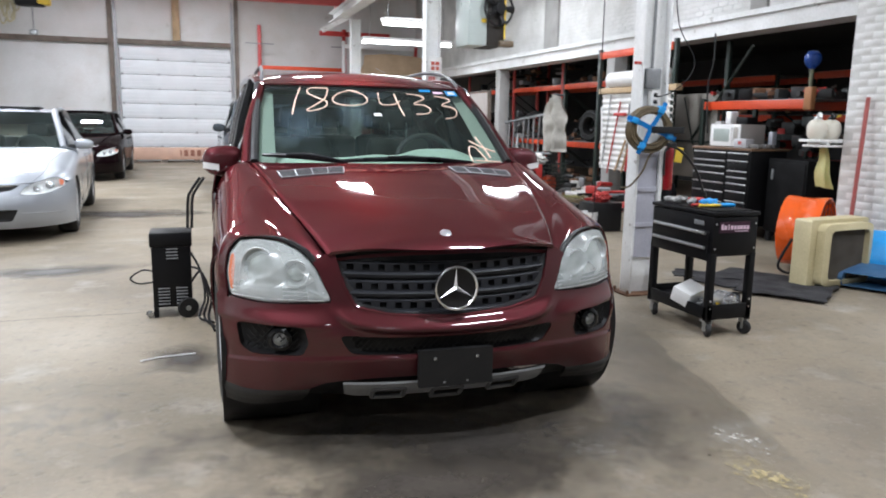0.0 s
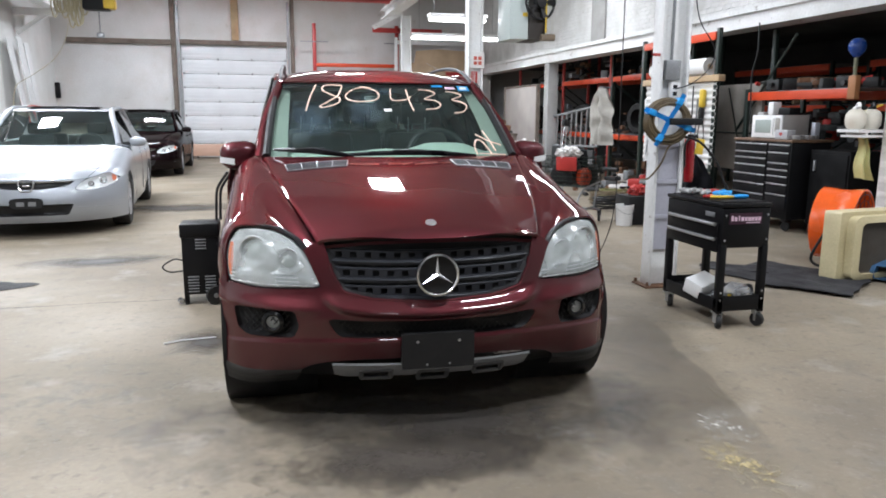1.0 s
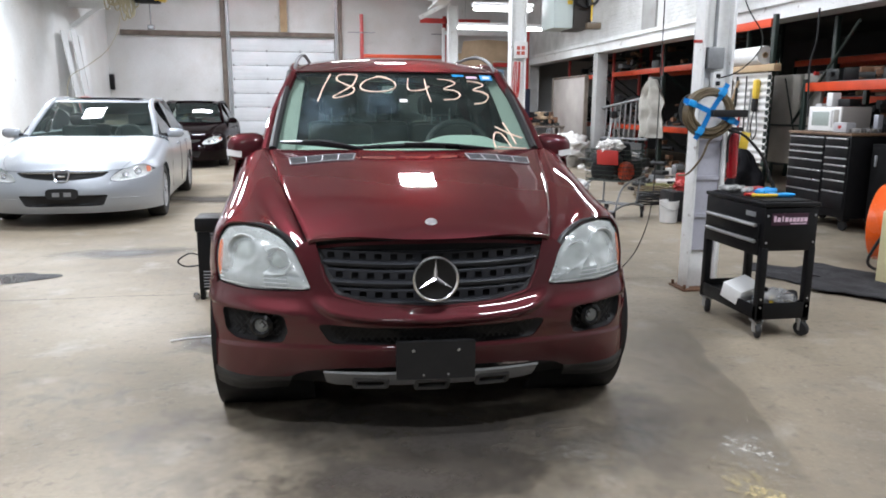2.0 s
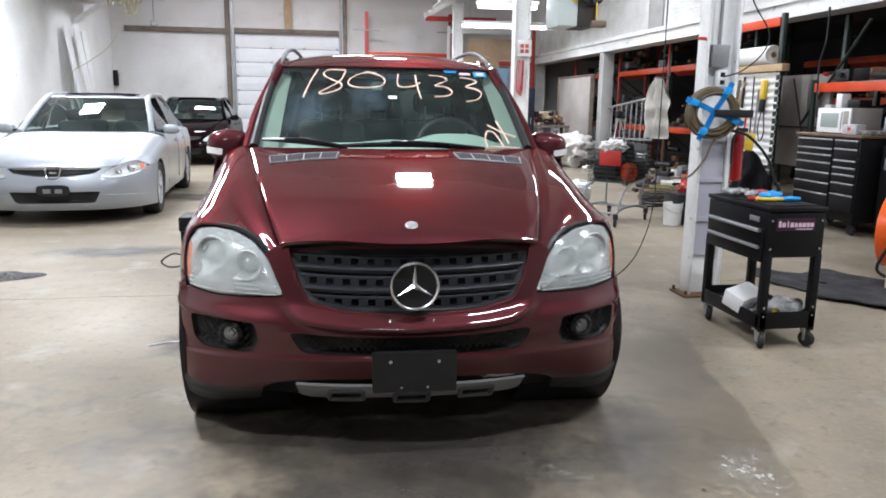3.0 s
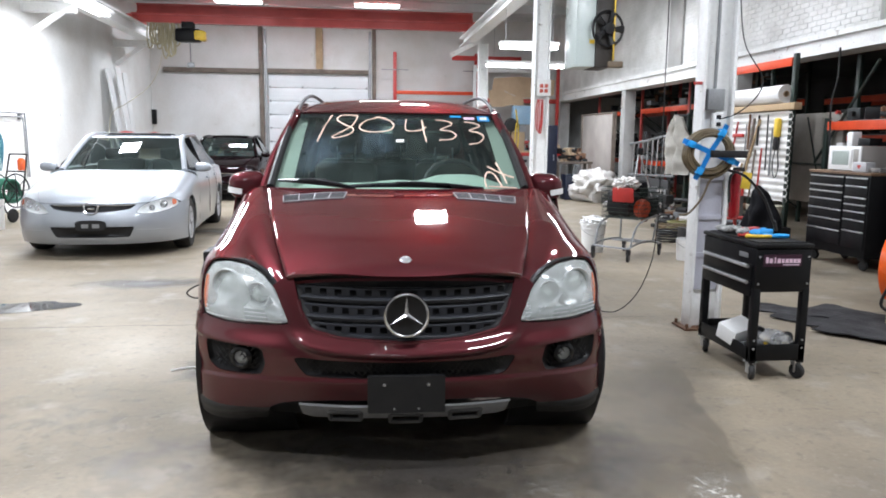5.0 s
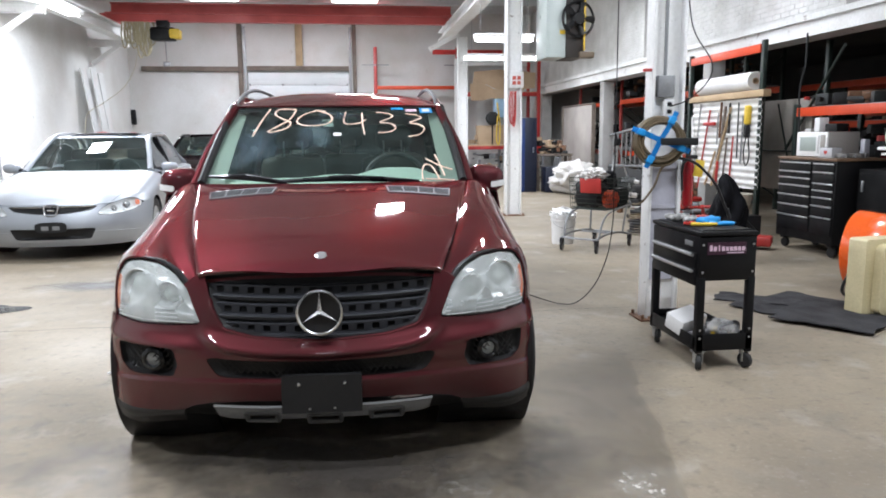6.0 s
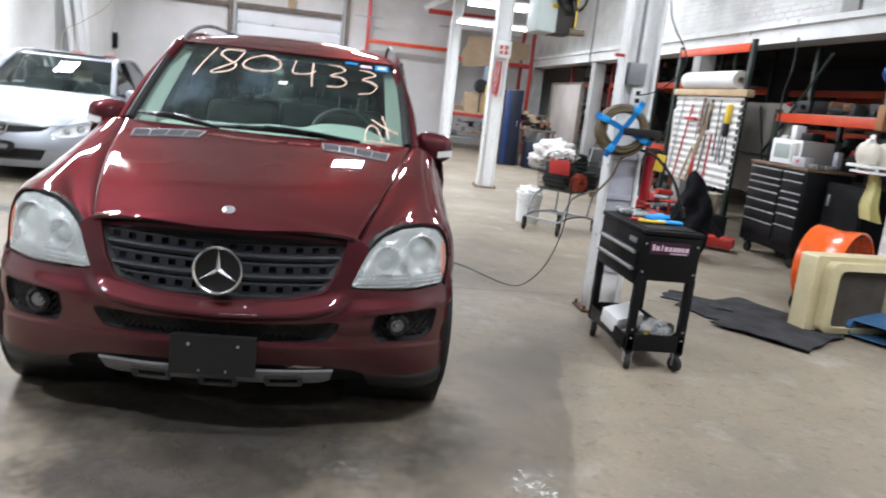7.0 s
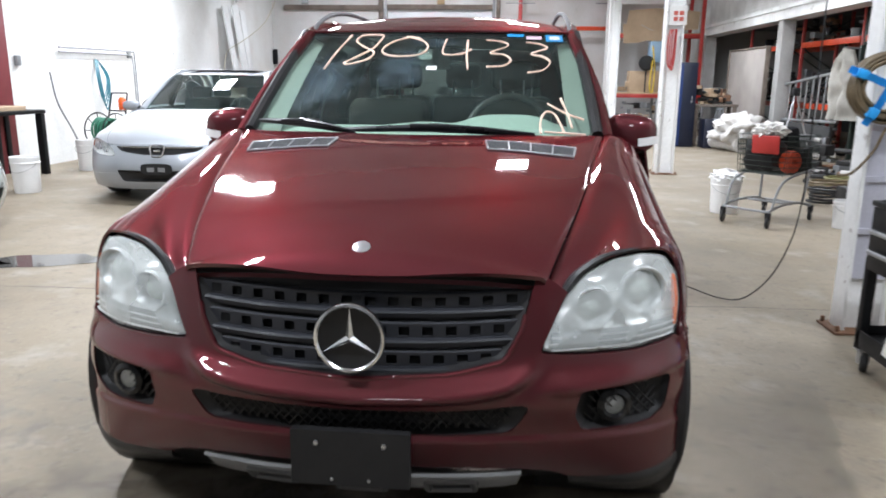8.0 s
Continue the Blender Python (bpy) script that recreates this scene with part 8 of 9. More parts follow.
def jacket(a, b):
    """A garment hung over a stool: narrow at its hood, folded and flared below."""
    ang = a * 2 * math.pi
    r = along(b, [(0.0, 0.02), (0.08, 0.10), (0.22, 0.15), (0.32, 0.21), (0.6, 0.23), (1.0, 0.25)])
    r *= 1 + 0.20 * math.sin(5 * ang + 7 * b) * smooth01(0.12, 0.5, b) + 0.45 * noise.noise((math.cos(ang) * 1.6, math.sin(ang) * 1.6, b * 3.5))
    return (r * math.cos(ang) + 0.06 * math.sin(b * 4), r * math.sin(ang) - 0.10 * smooth01(0.0, 0.25, b) * (1 - b), 0.93 - 0.92 * b - 0.03 * math.sin(3 * ang) * b)


grid(bm, 60, 40, jacket)
bmesh.ops.remove_doubles(bm, verts=bm.verts, dist=0.0005)
for v in bm.verts:
    v.co.z = max(v.co.z, 0.004)
solid("black_jacket", bm, CLOTHBLACK, "black jacket draped over a stool", "jacket", m=pose(4.22, 4.75, 0) @ Matrix.Diagonal((0.76, 0.85, 1, 1)), sharp=60)
bm = B()
box(bm, (4.75, 5.35, 0.10), (0.75, 0.24, 0.12), 0.03, pose(0, 0, 0, 0, 0, -35))
tube(bm, [(4.45, 5.55, 0.14), (4.10, 5.0, 0.55)], 0.02, 8)
solid("floor_jack", bm, RED, "red trolley jack on the floor", "jack")
bm = B()
tube(bm, [(4.35, 4.95, 0.60), (4.78, 5.0, 0.20)], 0.035, 8)
solid("black_pipe", bm, BLACK, "black pipe leaning beside the jacket", "pipe")
crumple("red_rags", (3.95, 5.5, 0.42), (0.12, 0.11, 0.07), RED, "red rags on a low box", "rag", 0.05, 3, floor=0.0)
solid("low_box", box(B(), (3.95, 5.5, 0.18), (0.42, 0.36, 0.36), 0.006), BLACK, "low black box with rags on it", "box")
bucket(3.70, 5.35, 0.11, 0.26, "small white tub among the floor clutter")
solid("beige_tub", lathe(B(), [(0.0, 0.0), (0.17, 0.0), (0.22, 0.26), (0.20, 0.26), (0.155, 0.02), (0.0, 0.02)], pose(4.95, 5.85, 0.35), 28), mat("beige_tub_plastic", (0.42, 0.38, 0.30), 0.5), "beige tub on a crate below the tool board", "tub")
solid("crate", box(B(), (4.95, 5.85, 0.175), (0.5, 0.45, 0.345), 0.008), BLACK, "black crate below the tool board", "crate")
heap("floor_clutter", "dark tools and parts on the floor below the tool board", (5.0, 6.2, 0.0), (5.4, 8.2, 0.5), 40, (BLACK, GREYSTEEL, RED), seed=11)
heap("floor_clutter", "machine parts and cables on the floor by the opening", (4.5, 8.4, 0.0), (6.2, 11.2, 0.55), 70, (BLACK, GREYSTEEL, CLADDING, POLY, RUST), seed=12)
heap("floor_clutter", "car parts on the floor under the racks", (6.8, 9.4, 0.0), (7.6, 17.6, 0.7), 80, (BLACK, GREYSTEEL, RUST), seed=13)

# ladder on its side, tarpaulin, tripod, panel, rolled sheeting
lad = thing("ladder", pose(6.22, 12.9, 0), "grey aluminium ladder standing on its side against the rack", "ladder")
for z0, z1, y0, y1 in ((1.30, 1.56, 1.35, -1.5), (0.62, 0.70, 1.35, -1.5)):
    bm = B()
    tube(bm, [(0, y0, z0), (0, y1, z1)], 0.028, 8)
    part("rail", bm, GREYSTEEL, lad)
for k in range(11):
    y = 1.3 - 0.27 * k
    f = (1.35 - y) / 2.85
    part("rung", tube(B(), [(0, y, 0.62 + 0.08 * f), (0, y - 0.04, 1.30 + 0.26 * f)], 0.02, 8), ALU, lad)
part("foot", box(B(), (0, 0.0, 0.31), (0.06, 2.6, 0.61), 0.01), BAYDARK, lad)
bm = B()
grid(bm, 26, 34, lambda a, b: (5.98 + 0.09 * math.sin(a * 11 + 2 * b) * (0.35 + b) + 0.09 * noise.noise((a * 4, b * 4, 0)), 10.85 + (a - 0.5) * (0.25 + 0.5 * smooth01(0, 0.3, b)) + 0.10 * noise.noise((b * 4, a * 2, 7)), 1.92 - 1.15 * b - 0.12 * abs(a - 0.5) * (1 - b)))
ob = solid("hanging_tarpaulin", bm, CANVAS, "grey canvas tarpaulin hanging in folds", "tarpaulin")
carve(ob, (), 0.008)
solid("tarpaulin_peg", tube(B(), [(6.2, 10.85, 1.90), (5.95, 10.85, 1.92)], 0.015, 6), GREYSTEEL, "steel peg holding the tarpaulin", "peg")
solid("peg_post", box(B(), (6.22, 10.85, 0.98), (0.07, 0.07, 1.95), 0.004), GREENSTEEL, "dark post behind the tarpaulin", "post")
tp = thing("tripod", pose(5.55, 11.6, 0), "grey tripod work stand", "tripod")
for k in range(3):
    a = radians(100 + 120 * k)
    part("leg", tube(B(), [(0.02 * math.cos(a), 0.02 * math.sin(a), 1.15), (0.36 * math.cos(a), 0.36 * math.sin(a), 0.014)], 0.014, 8), ALU, tp)
part("head", box(B(), (0, 0, 1.20), (0.12, 0.12, 0.14), 0.02), BLACK, tp)
bm = B()
span(bm, (5.93, 14.30, 0.02), (5.97, 16.7, 2.06), 0.004)
solid("metal_sheet", bm, mat("beige_grey_sheet", (0.40, 0.37, 0.34), 0.45, vary=0.12, scale=1.5, tint=(0.30, 0.27, 0.25)), "beige-grey sheet panel standing on edge", "panel")
bm = B()
for y in (14.28, 16.72):
    span(bm, (5.90, y - 0.02, 0.0), (6.0, y + 0.02, 2.10), 0.004)
span(bm, (5.90, 14.28, 2.07), (6.0, 16.72, 2.10), 0.003)
solid("sheet_rack", bm, WOODOLD, "thin brown frame round the sheet panel", "frame")
for k, (x, y, r, a) in enumerate(((5.35, 14.2, 0.17, 12), (5.05, 13.9, 0.15, 15), (5.2, 14.0, 0.15, 10))):
    bm = B()
    zz = r + (0.28 if k == 2 else 0.0)
    lathe(bm, [(0.0, -0.75), (r, -0.72), (r * 1.05, -0.3), (r * 0.98, 0.2), (r * 1.03, 0.72), (0.0, 0.75)], pose(0, 0, 0, 90, 0, a), 28)
    for v in bm.verts:
        v.co += Vector(noise.noise_vector(v.co * 5)) * 0.03
        v.co.z = max(v.co.z, -zz + 0.003) if k < 2 else v.co.z
    solid("sheeting_bundle", bm, POLY, "rolled bundle of crumpled off-white sheeting", "bundle", "sheeting bundles", m=pose(x, y, zz))
crumple("plastic_sheeting", (5.3, 13.6, 0.42), (0.5, 0.55, 0.32), POLY, "heap of crumpled off-white plastic sheeting", "sheeting", 0.08, 2.6)

# ---- heater, notices and hose on the columns ----
ht = thing("unit_heater", pose(3.62, 8.75, 2.94), "hanging grey-green gas unit heater with black fan", "heater")
part("cabinet", box(B(), (-0.28, 0, 0.22), (0.31, 0.62, 1.24), 0.015), mat("grey_green_enamel", (0.46, 0.52, 0.50), 0.35, vary=0.06, scale=2), ht)
part("rear_frame", box(B(), (0.025, 0, 0.18), (0.29, 0.62, 1.16), 0.01), mat("dull_brown_steel", (0.034, 0.029, 0.025), 0.6, 0.1), ht)
bm = B()
lathe(bm, [(0.27, -0.02), (0.285, 0.0), (0.27, 0.02), (0.24, 0.0)], pose(0.05, -0.36, 0.17, 90, 0, 12), 36, True)
for k in range(5):
    a = 2 * math.pi * k / 5
    tube(bm, [pose(0.05, -0.36, 0.17, 90, 0, 12) @ Vector((0.03 * math.cos(a), 0.03 * math.sin(a), 0)), pose(0.05, -0.36, 0.17, 90, 0, 12) @ Vector((0.25 * math.cos(a), 0.25 * math.sin(a), 0.03))], [0.02, 0.06], 6)
lathe(bm, [(0.0, 0.08), (0.09, 0.07), (0.10, -0.05), (0.0, -0.06)], pose(0.05, -0.36, 0.17, 90, 0, 12), 20)
part("fan", bm, BLACK, ht, "black fan with guard")
part("gas_valve", box(B(), (0.20, -0.30, -0.36), (0.24, 0.14, 0.10), 0.02), mat("valve_brown", (0.16, 0.12, 0.08), 0.5), ht)
part("gas_pipe", tube(B(), [(0.14, -0.40, -0.30), (0.14, -0.40, 0.35), (0.14, -0.40, 1.6)], 0.014, 8), YELLOW, ht, "yellow flexible gas pipe")
part("rating_plate", box(B(), (-0.18, -0.313, -0.02), (0.08, 0.004, 0.06)), YELLOW, ht, "pale yellow rating plate")
for x in (-0.4, 0.1):
    part("hanger_rod", tube(B(), [(x, 0, 0.80), (x, 0, H - 2.945)], 0.008, 6), GREYSTEEL, ht)
nt = thing("notice_card", pose(2.93, 9.34, 2.27), "white notice with red print on the column", "notice")
part("card", box(B(), (0, 0, 0), (0.24, 0.01, 0.26), 0.002), WHITEPLASTIC, nt)
for k, (x, z) in enumerate(((-0.04, 0.03), (0.04, 0.03), (-0.04, -0.05), (0.04, -0.05))):
    part("print_bar", box(B(), (x, -0.007, z), (0.06, 0.003, 0.06)), mat("red_print", (0.60, 0.12, 0.09), 0.6), nt, "red printed block")
bm = B()
for k in range(3):
    tube(bm, arc([(2.83 + 0.02 * k, 9.33, 2.08), (2.80 + 0.03 * k, 9.31, 1.85), (2.82 + 0.025 * k, 9.31, 1.58 - 0.03 * k), (2.88 + 0.015 * k, 9.32, 1.62), (2.90 + 0.01 * k, 9.33, 2.08)], 5), 0.008, 6)
solid("red_air_hose", bm, RED, "red air hose looped on the column", "hose")
part("conduit", tube(B(), [(-0.07, -0.125, 0.05), (-0.07, -0.125, 3.4)], 0.016, 6), STEEL_WHITE, post_c)

# ---- back right corner: benches, lift frame, cupboards ----
bc = thing("blue_cabinet", pose(4.38, 14.6, 0), "dark blue steel cabinet", "cabinet")
part("body", box(B(), (0, 0, 0.88), (0.42, 0.5, 1.76), 0.01), BLUEDARK, bc)
part("door", box(B(), (-0.02, -0.256, 0.88), (0.34, 0.012, 1.68), 0.004), BLUEDARK, bc)
part("handle", box(B(), (0.12, -0.268, 1.0), (0.02, 0.012, 0.14), 0.003), ALU, bc)
part("side_panel", box(B(), (-0.14, -0.2655, 0.88), (0.10, 0.006, 1.70), 0.002), mat("bright_blue_steel", (0.010, 0.035, 0.14), 0.4, vary=0.1, scale=4), bc, "brighter blue edge panel")
solid("blue_bin", box(B(), (4.95, 14.3, 0.30), (0.42, 0.42, 0.60), 0.015), BLUEDARK, "dark blue steel bin beside the cabinet", "bin")
sb = thing("small_bench", pose(5.10, 14.85, 0), "dark wooden bench heaped with tools beside the cabinet", "workbench")
part("top", box(B(), (0, 0, 0.87), (0.92, 0.50, 0.05), 0.006), WOODOLD, sb)
for x in (-0.40, 0.40):
    for y in (-0.20, 0.20):
        part("leg", box(B(), (x, y, 0.422), (0.07, 0.07, 0.844), 0.004), WOODOLD, sb)
part("lower_shelf", box(B(), (0, 0.02, 0.32), (0.72, 0.36, 0.03), 0.004), WOODOLD, sb)
heap("bench_clutter", "tools, rags and boxes heaped on the small bench", (4.72, 14.70, 0.897), (5.48, 15.02, 1.26), 40, (BLACK, DARKTRIM, RUST, CLADDING, CARD), seed=12)
tr_ = thing("trestle", pose(5.12, 14.40, 0), "grey folding steel trestle in front of the bench", "trestle")
for s_ in (-1, 1):
    for y in (-0.10, 0.10):
        part("leg", tube(B(), [(s_ * 0.20, y, 0.012), (s_ * 0.03, y, 0.80)], 0.014, 6), GREYSTEEL, tr_)
    part("brace", tube(B(), [(s_ * 0.14, -0.10, 0.29), (s_ * 0.14, 0.10, 0.29)], 0.010, 6), GREYSTEEL, tr_)
part("top_rail", tube(B(), [(0, -0.16, 0.81), (0, 0.16, 0.81)], 0.022, 8), GREYSTEEL, tr_)
wb = thing("workbench", pose(4.7, 19.0, 0), "long workbench with red edge and clutter", "workbench")
part("top", box(B(), (0, 0, 1.05), (2.6, 0.8, 0.06), 0.005), PLY, wb)
part("front_rail", box(B(), (0, -0.41, 0.99), (2.6, 0.03, 0.10), 0.004), RED, wb, "red front rail")
for x in (-1.2, 0.0, 1.2):
    for y in (-0.33, 0.33):
        part("leg", box(B(), (x, y, 0.51), (0.07, 0.07, 1.02), 0.004), GREYSTEEL, wb)
part("shelf", box(B(), (0, 0, 0.35), (2.5, 0.7, 0.03)), GREYSTEEL, wb)
heap("bench_clutter", "tools and boxes on the workbench", (3.5, 18.7, 1.085), (5.9, 19.3, 1.45), 40, (BLACK, CARD, GREYSTEEL, RED), seed=21)
heap("bench_clutter", "boxes stored under the workbench", (3.5, 18.7, 0.37), (5.9, 19.3, 0.85), 40, (BLACK, CARD, GREYSTEEL), seed=22)
solid("carton", box(B(), (4.35, 18.85, 1.085 + 0.28), (0.85, 0.4, 0.55), 0.006), CARD, "brown cardboard carton on the workbench", "box")
lp = thing("desk_fan", pose(4.30, 18.4, 1.085), "black round bench fan", "fan")
part("cage", lathe(B(), [(0.0, -0.08), (0.16, -0.07), (0.20, 0.0), (0.16, 0.07), (0.0, 0.08)], pose(0, 0, 0.75, 90, 0, 0), 28), BLACK, lp)
part("stalk", tube(B(), [(0, 0, 0.0), (0, 0, 0.58)], 0.02, 8), BLACK, lp)
solid("yellow_hook_cable", tube(B(), arc([(4.50, 18.9, 2.49), (4.51, 18.6, 2.1), (4.52, 18.38, 1.6), (4.48, 18.3, 1.1), (4.40, 18.3, 1.25), (4.44, 18.3, 1.9)], 6), 0.02, 6), YELLOW, "yellow hanging hook cable", "cable")
bm = B()
box(bm, (4.75, 18.9, 2.14), (0.62, 0.35, 0.55), 0.03)
solid("water_bottle", bm, mat("pale_blue_plastic", (0.35, 0.55, 0.75), 0.3, vary=0.15), "pale blue-white plastic tank over the bench", "tank")
solid("tank_bracket", box(B(), (4.75, 18.9, 1.475), (0.2, 0.2, 0.775)), GREYSTEEL, "grey bracket under the tank", "bracket")
rf_ = thing("storage_loft", pose(4.75, 19.3, 0), "red and white steel shelf frame hung with cardboard", "shelf frame")
for x in (-1.25, 1.05):
    for y in (-0.4, 0.9):
        part("post", box(B(), (x, y, 1.85), (0.09, 0.09, 3.70), 0.005), RED if x > 0 else STEEL_WHITE, rf_)
for z in (2.55, 3.55):
    for y in (-0.4, 0.9):
        part("beam", box(B(), (-0.1, y, z), (2.2, 0.05, 0.12), 0.005), RED if z < 3 and y < 0 else STEEL_WHITE, rf_)
part("deck", box(B(), (-0.1, 0.25, 2.62), (2.2, 1.3, 0.02)), PLY, rf_)
for outline, y in (
    ([(-0.98, 2.66), (-0.90, 3.20), (-0.2, 3.26), (0.55, 3.22), (0.95, 3.17), (0.93, 2.72), (0.62, 2.70), (0.50, 2.62), (0.22, 2.66), (-0.05, 2.63), (-0.40, 2.76), (-0.55, 2.84)], 18.855),
    ([(-1.00, 2.36), (-1.05, 2.86), (-0.60, 2.84), (-0.30, 2.70), (-0.02, 2.66), (0.04, 2.40), (-0.35, 2.44), (-0.62, 2.37)], 18.840),
):
    bm = B()
    prism(bm, outline, y, y + 0.012)
    solid("cardboard_sheet", bm, CARD, "torn brown cardboard sheet hung on the shelf frame", "cardboard", "cardboard sheets", m=pose(4.75, 0, 0))
# red lift frame by the end wall
lf = thing("lift_frame", pose(0, 20.75, 0), "red steel lift frame standing at the end wall", "lift frame")
for x in (1.03, 3.62):
    part("post", box(B(), (x, 0, 2.05), (0.11, 0.12, 4.10), 0.006), RED, lf)
part("cross_beam", box(B(), (2.32, 0, 2.86), (2.46, 0.10, 0.11), 0.006), ORANGE, lf, "bright red cross beam")
part("top_beam", box(B(), (3.9, -0.35, 3.92), (2.2, 0.10, 0.14), 0.006), RED, lf)
for x in (1.03, 3.62):
    part("arm", box(B(), (x, -0.08, 3.55), (0.85, 0.04, 0.03)), GREYSTEEL, lf)
part("tie", box(B(), (3.62, -0.2, 3.92), (0.1, 0.4, 0.1)), RED, lf)
# crates by the door
cr = thing("long_crate", pose(-1.35, 20.55, 0), "long pale orange timber crate at the door with marks", "crate")
part("side", box(B(), (0, 0, 0.26), (3.0, 0.5, 0.34), 0.006), mat("salmon_timber", (0.62, 0.40, 0.30), 0.6, vary=0.1, scale=3), cr)
for x in (-1.3, -0.45, 0.45, 1.3):
    part("runner", box(B(), (x, 0, 0.045), (0.18, 0.5, 0.088)), WOODOLD, cr)
for k, x in enumerate((0.02, 0.16, 0.34, 0.52)):
    part("stencil_bar", box(B(), (x, -0.253, 0.28), (0.03 if k == 0 else 0.11, 0.004, 0.18)), mat("stencil_brown", (0.30, 0.12, 0.08), 0.7), cr, "stencilled brown mark")
# switch box on the end wall, dark niche
solid("fuse_box", box(B(), (-6.43, Y_N - 0.06, 2.0), (0.13, 0.115, 0.45), 0.01), BLACKSTEEL, "dark fuse box on the end wall", "electrical box")

# ---- left side: boards, hose reel, table, door ----
for k, (x, y, w, h, a) in enumerate(((-6.05, 17.00, 0.36, 3.1, 7), (-6.0, 17.45, 0.42, 3.15, 6), (-6.05, 17.95, 0.38, 3.05, 5))):
    bm = B()
    box(bm, (0, 0, h / 2), (0.03, w, h), 0.003)
    solid("leaning_board", bm, WALL_OLD, "long board leaning against the side wall", "board", "leaning boards", m=pose(x + 0.05, y, 0.012, 4, -a, 0))
for y in (15.95, 18.4):
    bm = B()
    lathe(bm, [(0.0, 0.0), (0.14, 0.0), (0.16, 0.05), (0.16, 0.45), (0.0, 0.48)], None, 24)
    solid("red_canister", bm, RED, "red canister standing on a cabinet", "canister", "red canisters", m=pose(-5.75, y, 1.05))
solid("low_cabinet", box(B(), (-5.72, 17.2, 0.524), (0.4, 3.1, 1.048), 0.01), GREYSTEEL, "grey low cabinet at the side wall", "cabinet")
bm = B()
tube(bm, arc([(-6.44, 9.6, 1.78), (-6.44, 11.4, 1.80), (-6.44, 11.95, 1.79), (-6.44, 12.05, 1.70), (-6.44, 12.08, 0.6)], 5), 0.016, 8)
tube(bm, arc([(-6.44, 9.6, 1.71), (-6.44, 11.4, 1.73), (-6.44, 11.85, 1.72), (-6.44, 11.97, 1.62), (-6.44, 12.0, 0.6)], 5), 0.013, 8)
solid("wall_pipe", bm, GREYSTEEL, "pair of grey pipes along the side wall turning down", "pipe")
bm = B()
tube(bm, arc([(-6.44, 9.3, 1.4), (-6.43, 9.4, 0.95), (-6.40, 9.65, 0.55), (-6.38, 9.8, 0.3)], 6), 0.014, 6)
solid("wall_cable", bm, GREYSTEEL, "grey cable running down the side wall", "cable")
for y, z in ((8.6, 1.55), (8.25, 1.45), (11.9, 1.75)):
    solid("switch_box", box(B(), (-6.47, y, z), (0.055, 0.09, 0.14), 0.006), GREYSTEEL, "small grey switch box on the side wall", "switch", "switch boxes")
hr = thing("garden_hose_cart", pose(-5.85, 9.75, 0, 0, 0, -20), "green garden hose on a black reel cart", "hose cart")
bm = B()
tube(bm, [(-0.15 + 0.30 * j / 252 + 0.004 * noise.noise((j * 0.2, 0, 0)), (0.17 + 0.02 * math.sin(j * 0.11)) * math.cos(2 * math.pi * j / 28), 0.50 + (0.17 + 0.02 * math.sin(j * 0.11)) * math.sin(2 * math.pi * j / 28)) for j in range(253)], 0.02, 6)
part("hose", bm, GREENHOSE, hr, "coiled green hose")
for x in (-0.2, 0.2):
    bm = B()
    tube(bm, [(x, 0.27 * math.cos(2 * math.pi * j / 28), 0.50 + 0.27 * math.sin(2 * math.pi * j / 28)) for j in range(28)], 0.013, 6, closed=True)
    for j in range(4):
        a = math.pi * j / 4
        tube(bm, [(x, 0.26 * math.cos(a), 0.50 + 0.26 * math.sin(a)), (x, -0.26 * math.cos(a), 0.50 - 0.26 * math.sin(a))], 0.008, 5)
    part("reel_side", bm, BLACK, hr)
    part("frame", tube(B(), arc([(x, 0.25, 0.02), (x, 0.12, 0.3), (x * 0.9, 0.22, 0.75), (x * 0.85, 0.30, 1.08)], 5), 0.014, 6), BLACK, hr)
    part("wheel", lathe(B(), [(0.0, -0.02), (0.10, -0.02), (0.115, 0.0), (0.10, 0.02), (0.0, 0.02)], pose(x * 1.25, -0.16, 0.1155, 0, 90, 0), 24), RUBBER, hr)
part("handle", tube(B(), [(-0.17, 0.30, 1.08), (0.17, 0.30, 1.08)], 0.014, 6), BLACK, hr)
part("crossbar", tube(B(), [(-0.18, 0.22, 0.80), (0.18, 0.22, 0.80)], 0.014, 6), BLACK, hr)
solid("orange_bottle", lathe(B(), [(0.0, 0.0), (0.07, 0.0), (0.075, 0.02), (0.075, 0.20), (0.04, 0.25), (0.0, 0.25)], pose(-5.66, 9.92, 0.82) @ Matrix.Scale(0.8, 4), 20), ORANGEFAN, "orange bottle perched on the hose cart", "bottle")
bm = B()
for k in range(4):
    tube(bm, arc([(-6.482, 10.70 + 0.03 * k, 1.62), (-6.38, 10.56 + 0.03 * k, 1.3), (-6.36, 10.64 + 0.04 * k, 0.96 - 0.06 * k), (-6.38, 10.86 + 0.03 * k, 1.3), (-6.482, 10.78, 1.62)], 5), 0.011, 6)
solid("teal_hose", bm, mat("teal_hose_rubber", (0.012, 0.13, 0.17), 0.45), "teal hose looped on the side wall", "hose")
tb = thing("side_table", pose(-6.16, 7.60, 0), "dark folding table at the side wall", "table")
part("top", box(B(), (0, 0, 0.86), (0.62, 1.1, 0.05), 0.01), BLACKSTEEL, tb)
for x in (-0.26, 0.26):
    for y in (-0.48, 0.48):
        part("leg", box(B(), (x, y, 0.417), (0.09, 0.09, 0.834), 0.006), BLACKSTEEL, tb)
solid("cardboard_tray", box(B(), (-6.16, 7.5, 0.915), (0.45, 0.7, 0.06), 0.006), CARD, "flat cardboard tray on the table", "tray")
bm = B()
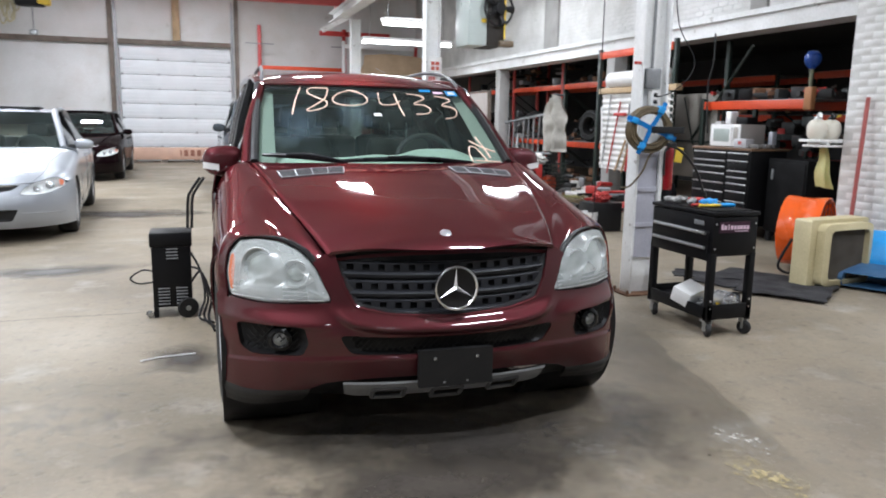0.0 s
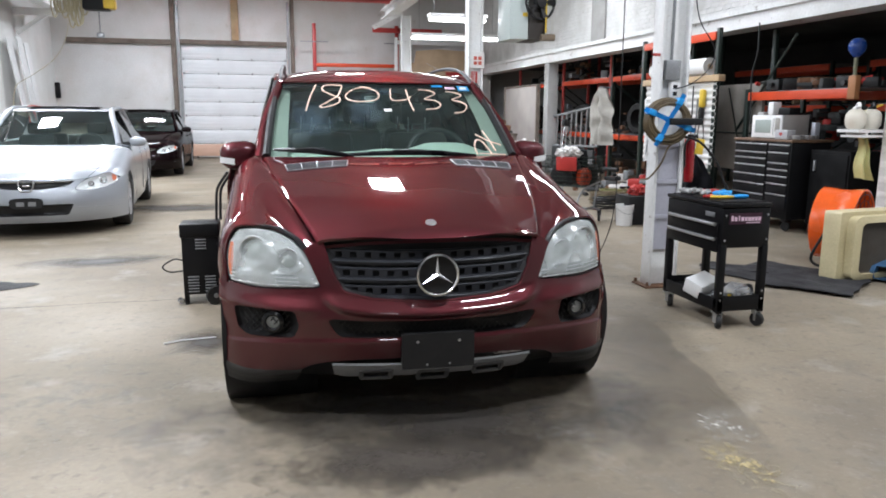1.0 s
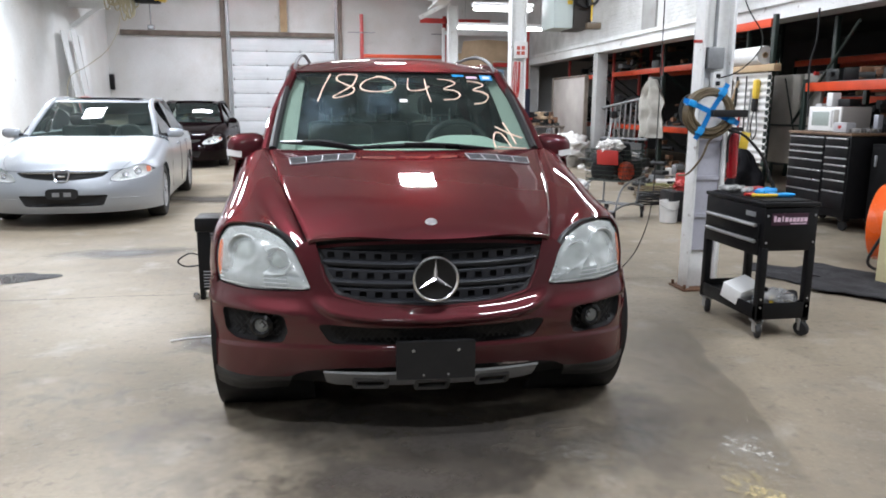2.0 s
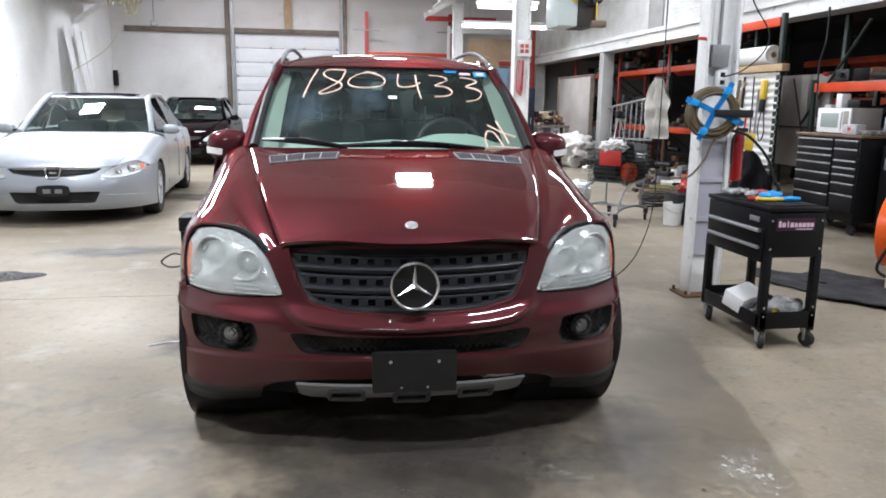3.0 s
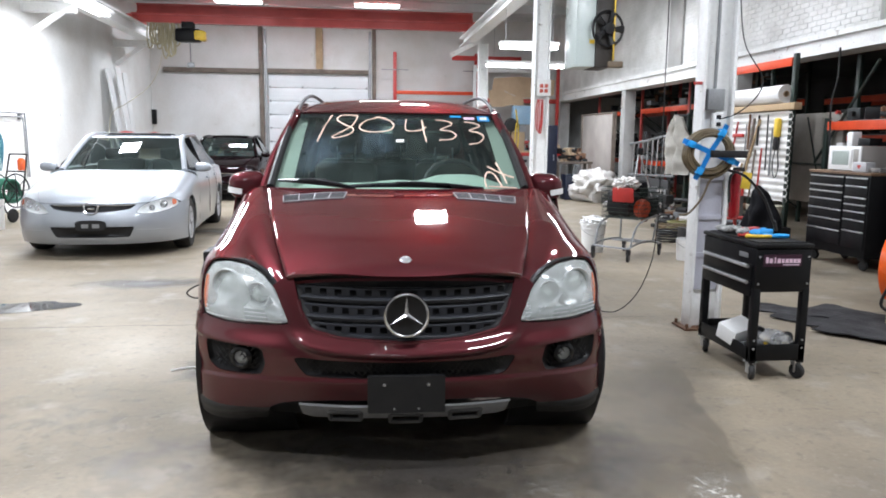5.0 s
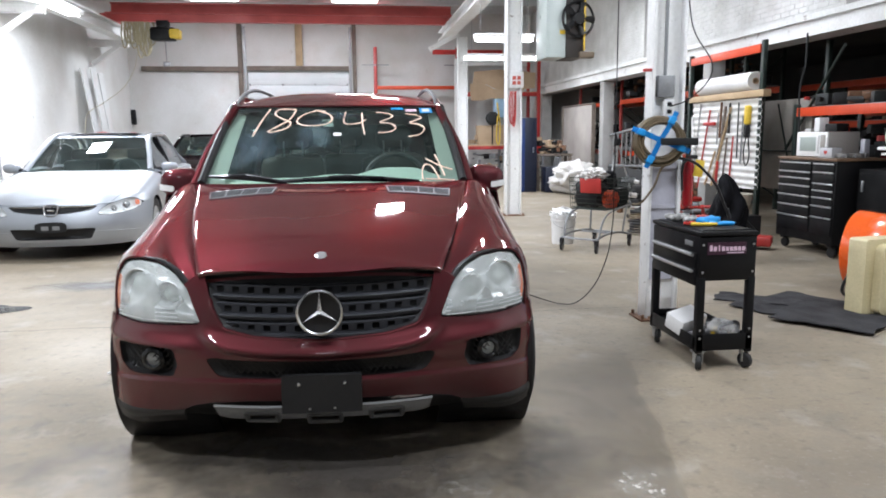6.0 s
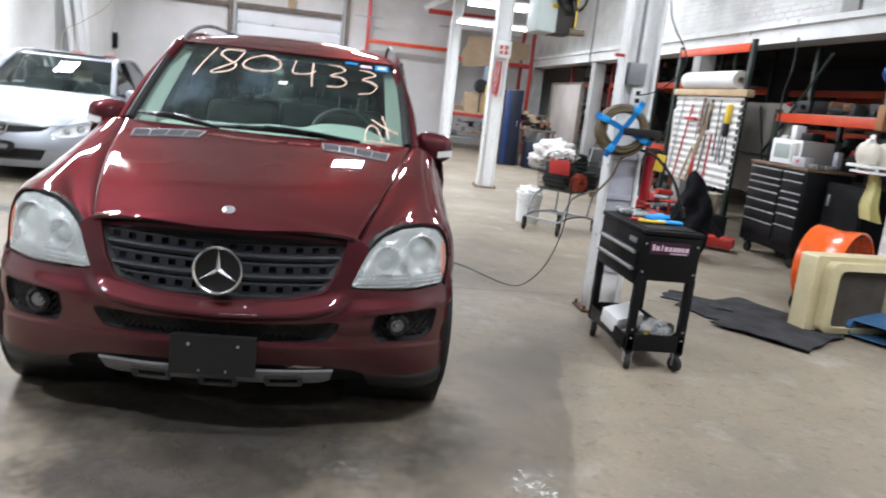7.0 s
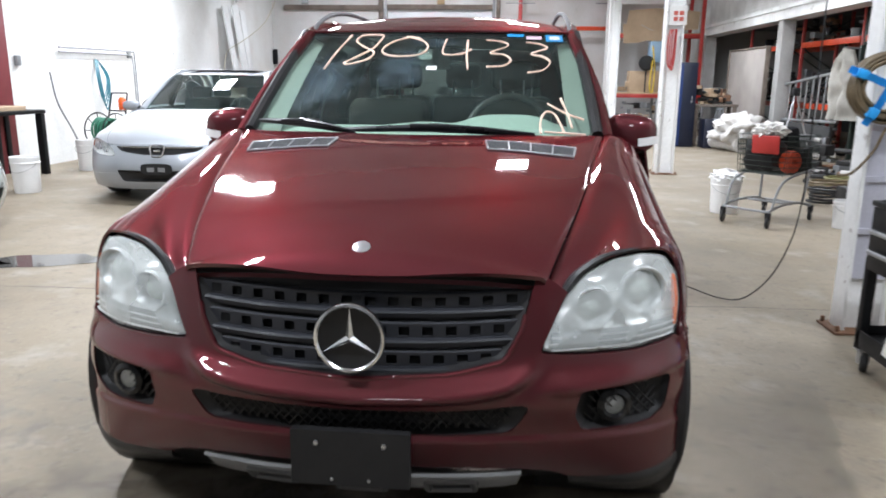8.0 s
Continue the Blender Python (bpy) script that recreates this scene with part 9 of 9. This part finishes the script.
span(bm, (-6.48, 6.6, 0.0), (-6.40, 8.30, 2.75), 0.006)
solid("red_door", bm, mat("dark_red_door_paint", (0.18, 0.025, 0.03), 0.5, vary=0.12, scale=2), "dark red steel door in the side wall", "door", kind="structure")

solid("white_rod", tube(B(), [(-1.31, 1.505, 0.006), (-1.22, 1.545, 0.007), (-1.02, 1.575, 0.006)], 0.005, 6), WHITEPLASTIC, "thin white rod lying beside the car's front wheel", "rod")

# air hoses and leads strewn below the opening
for k, (x, y, r, mt, lb) in enumerate(((4.45, 7.35, 0.26, HOSE, "tangled brown air hose on the floor"), (4.75, 7.75, 0.22, mat("olive_hose", (0.20, 0.19, 0.07), 0.5), "olive hose heaped on the floor"), (4.15, 6.75, 0.20, BLACK, "black cable heaped on the floor"))):
    bm = B()
    tube(bm, [(x + (r + 0.06 * noise.noise((j * 0.21, k, 0))) * math.cos(j * 0.33), y + (r + 0.08 * noise.noise((j * 0.17, k, 4))) * math.sin(j * 0.33), 0.016 + 0.0019 * j + 0.03 * abs(noise.noise((j * 0.3, k, 9)))) for j in range(96)], 0.014, 6)
    solid("floor_hose", bm, mt, lb, "hose", "hoses on the floor")

# ---- painted bricks of the east wall ----
def brick_mesh(name, w):
    bm = B()
    box(bm, (0.004, 0, 0), (0.012, w - 0.010, 0.058), 0.004)
    return finish(bm, name, BRICK)


WHOLE = brick_mesh("brick", 0.205)
rnd = random.Random(5)
for row in range(36):
    z = 0.04 + 0.0725 * row
    off = 0.1025 * (row % 2)
    for k in range(8):
        y = OY0 - 0.105 - off - 0.205 * k
        ob = new("brick", WHOLE)
        ob.parent = wall_east
        ob.location = (X_P + 0.0005 - 0.002 * rnd.random(), y, z)
        ob.rotation_euler = (0.02 * (rnd.random() - 0.5), 0, 0)
# the high courses over the beam stay joined
bm = B()
verts, faces = [], []
for row in range(26):
    z = OZ + 0.30 + 0.0725 * row
    for k in range(66):
        y = OY0 + 0.11 + 0.1025 * (row % 2) + 0.205 * k
        x = X_E - 0.006 - 0.003 * rnd.random()
        hy_, hz_ = 0.096, 0.030
        i0 = len(verts)
        verts += [(x, y - hy_, z - hz_), (x, y + hy_, z - hz_), (x, y + hy_, z + hz_), (x, y - hy_, z + hz_),
                  (X_E + 0.002, y - hy_ - 0.004, z - hz_ - 0.004), (X_E + 0.002, y + hy_ + 0.004, z - hz_ - 0.004), (X_E + 0.002, y + hy_ + 0.004, z + hz_ + 0.004), (X_E + 0.002, y - hy_ - 0.004, z + hz_ + 0.004)]
        faces += [tuple(i0 + q for q in f) for f in ((3, 2, 1, 0), (0, 1, 5, 4), (1, 2, 6, 5), (2, 3, 7, 6), (3, 0, 4, 7))]
bm.free()
me = bpy.data.meshes.new("brick_courses")
me.from_pydata(verts, [], faces)
me.materials.append(BRICK)
ob = new("brick_courses", me)
ob.parent = wall_east
tagged(ob, "painted brick courses above the beam", kind="stuff")
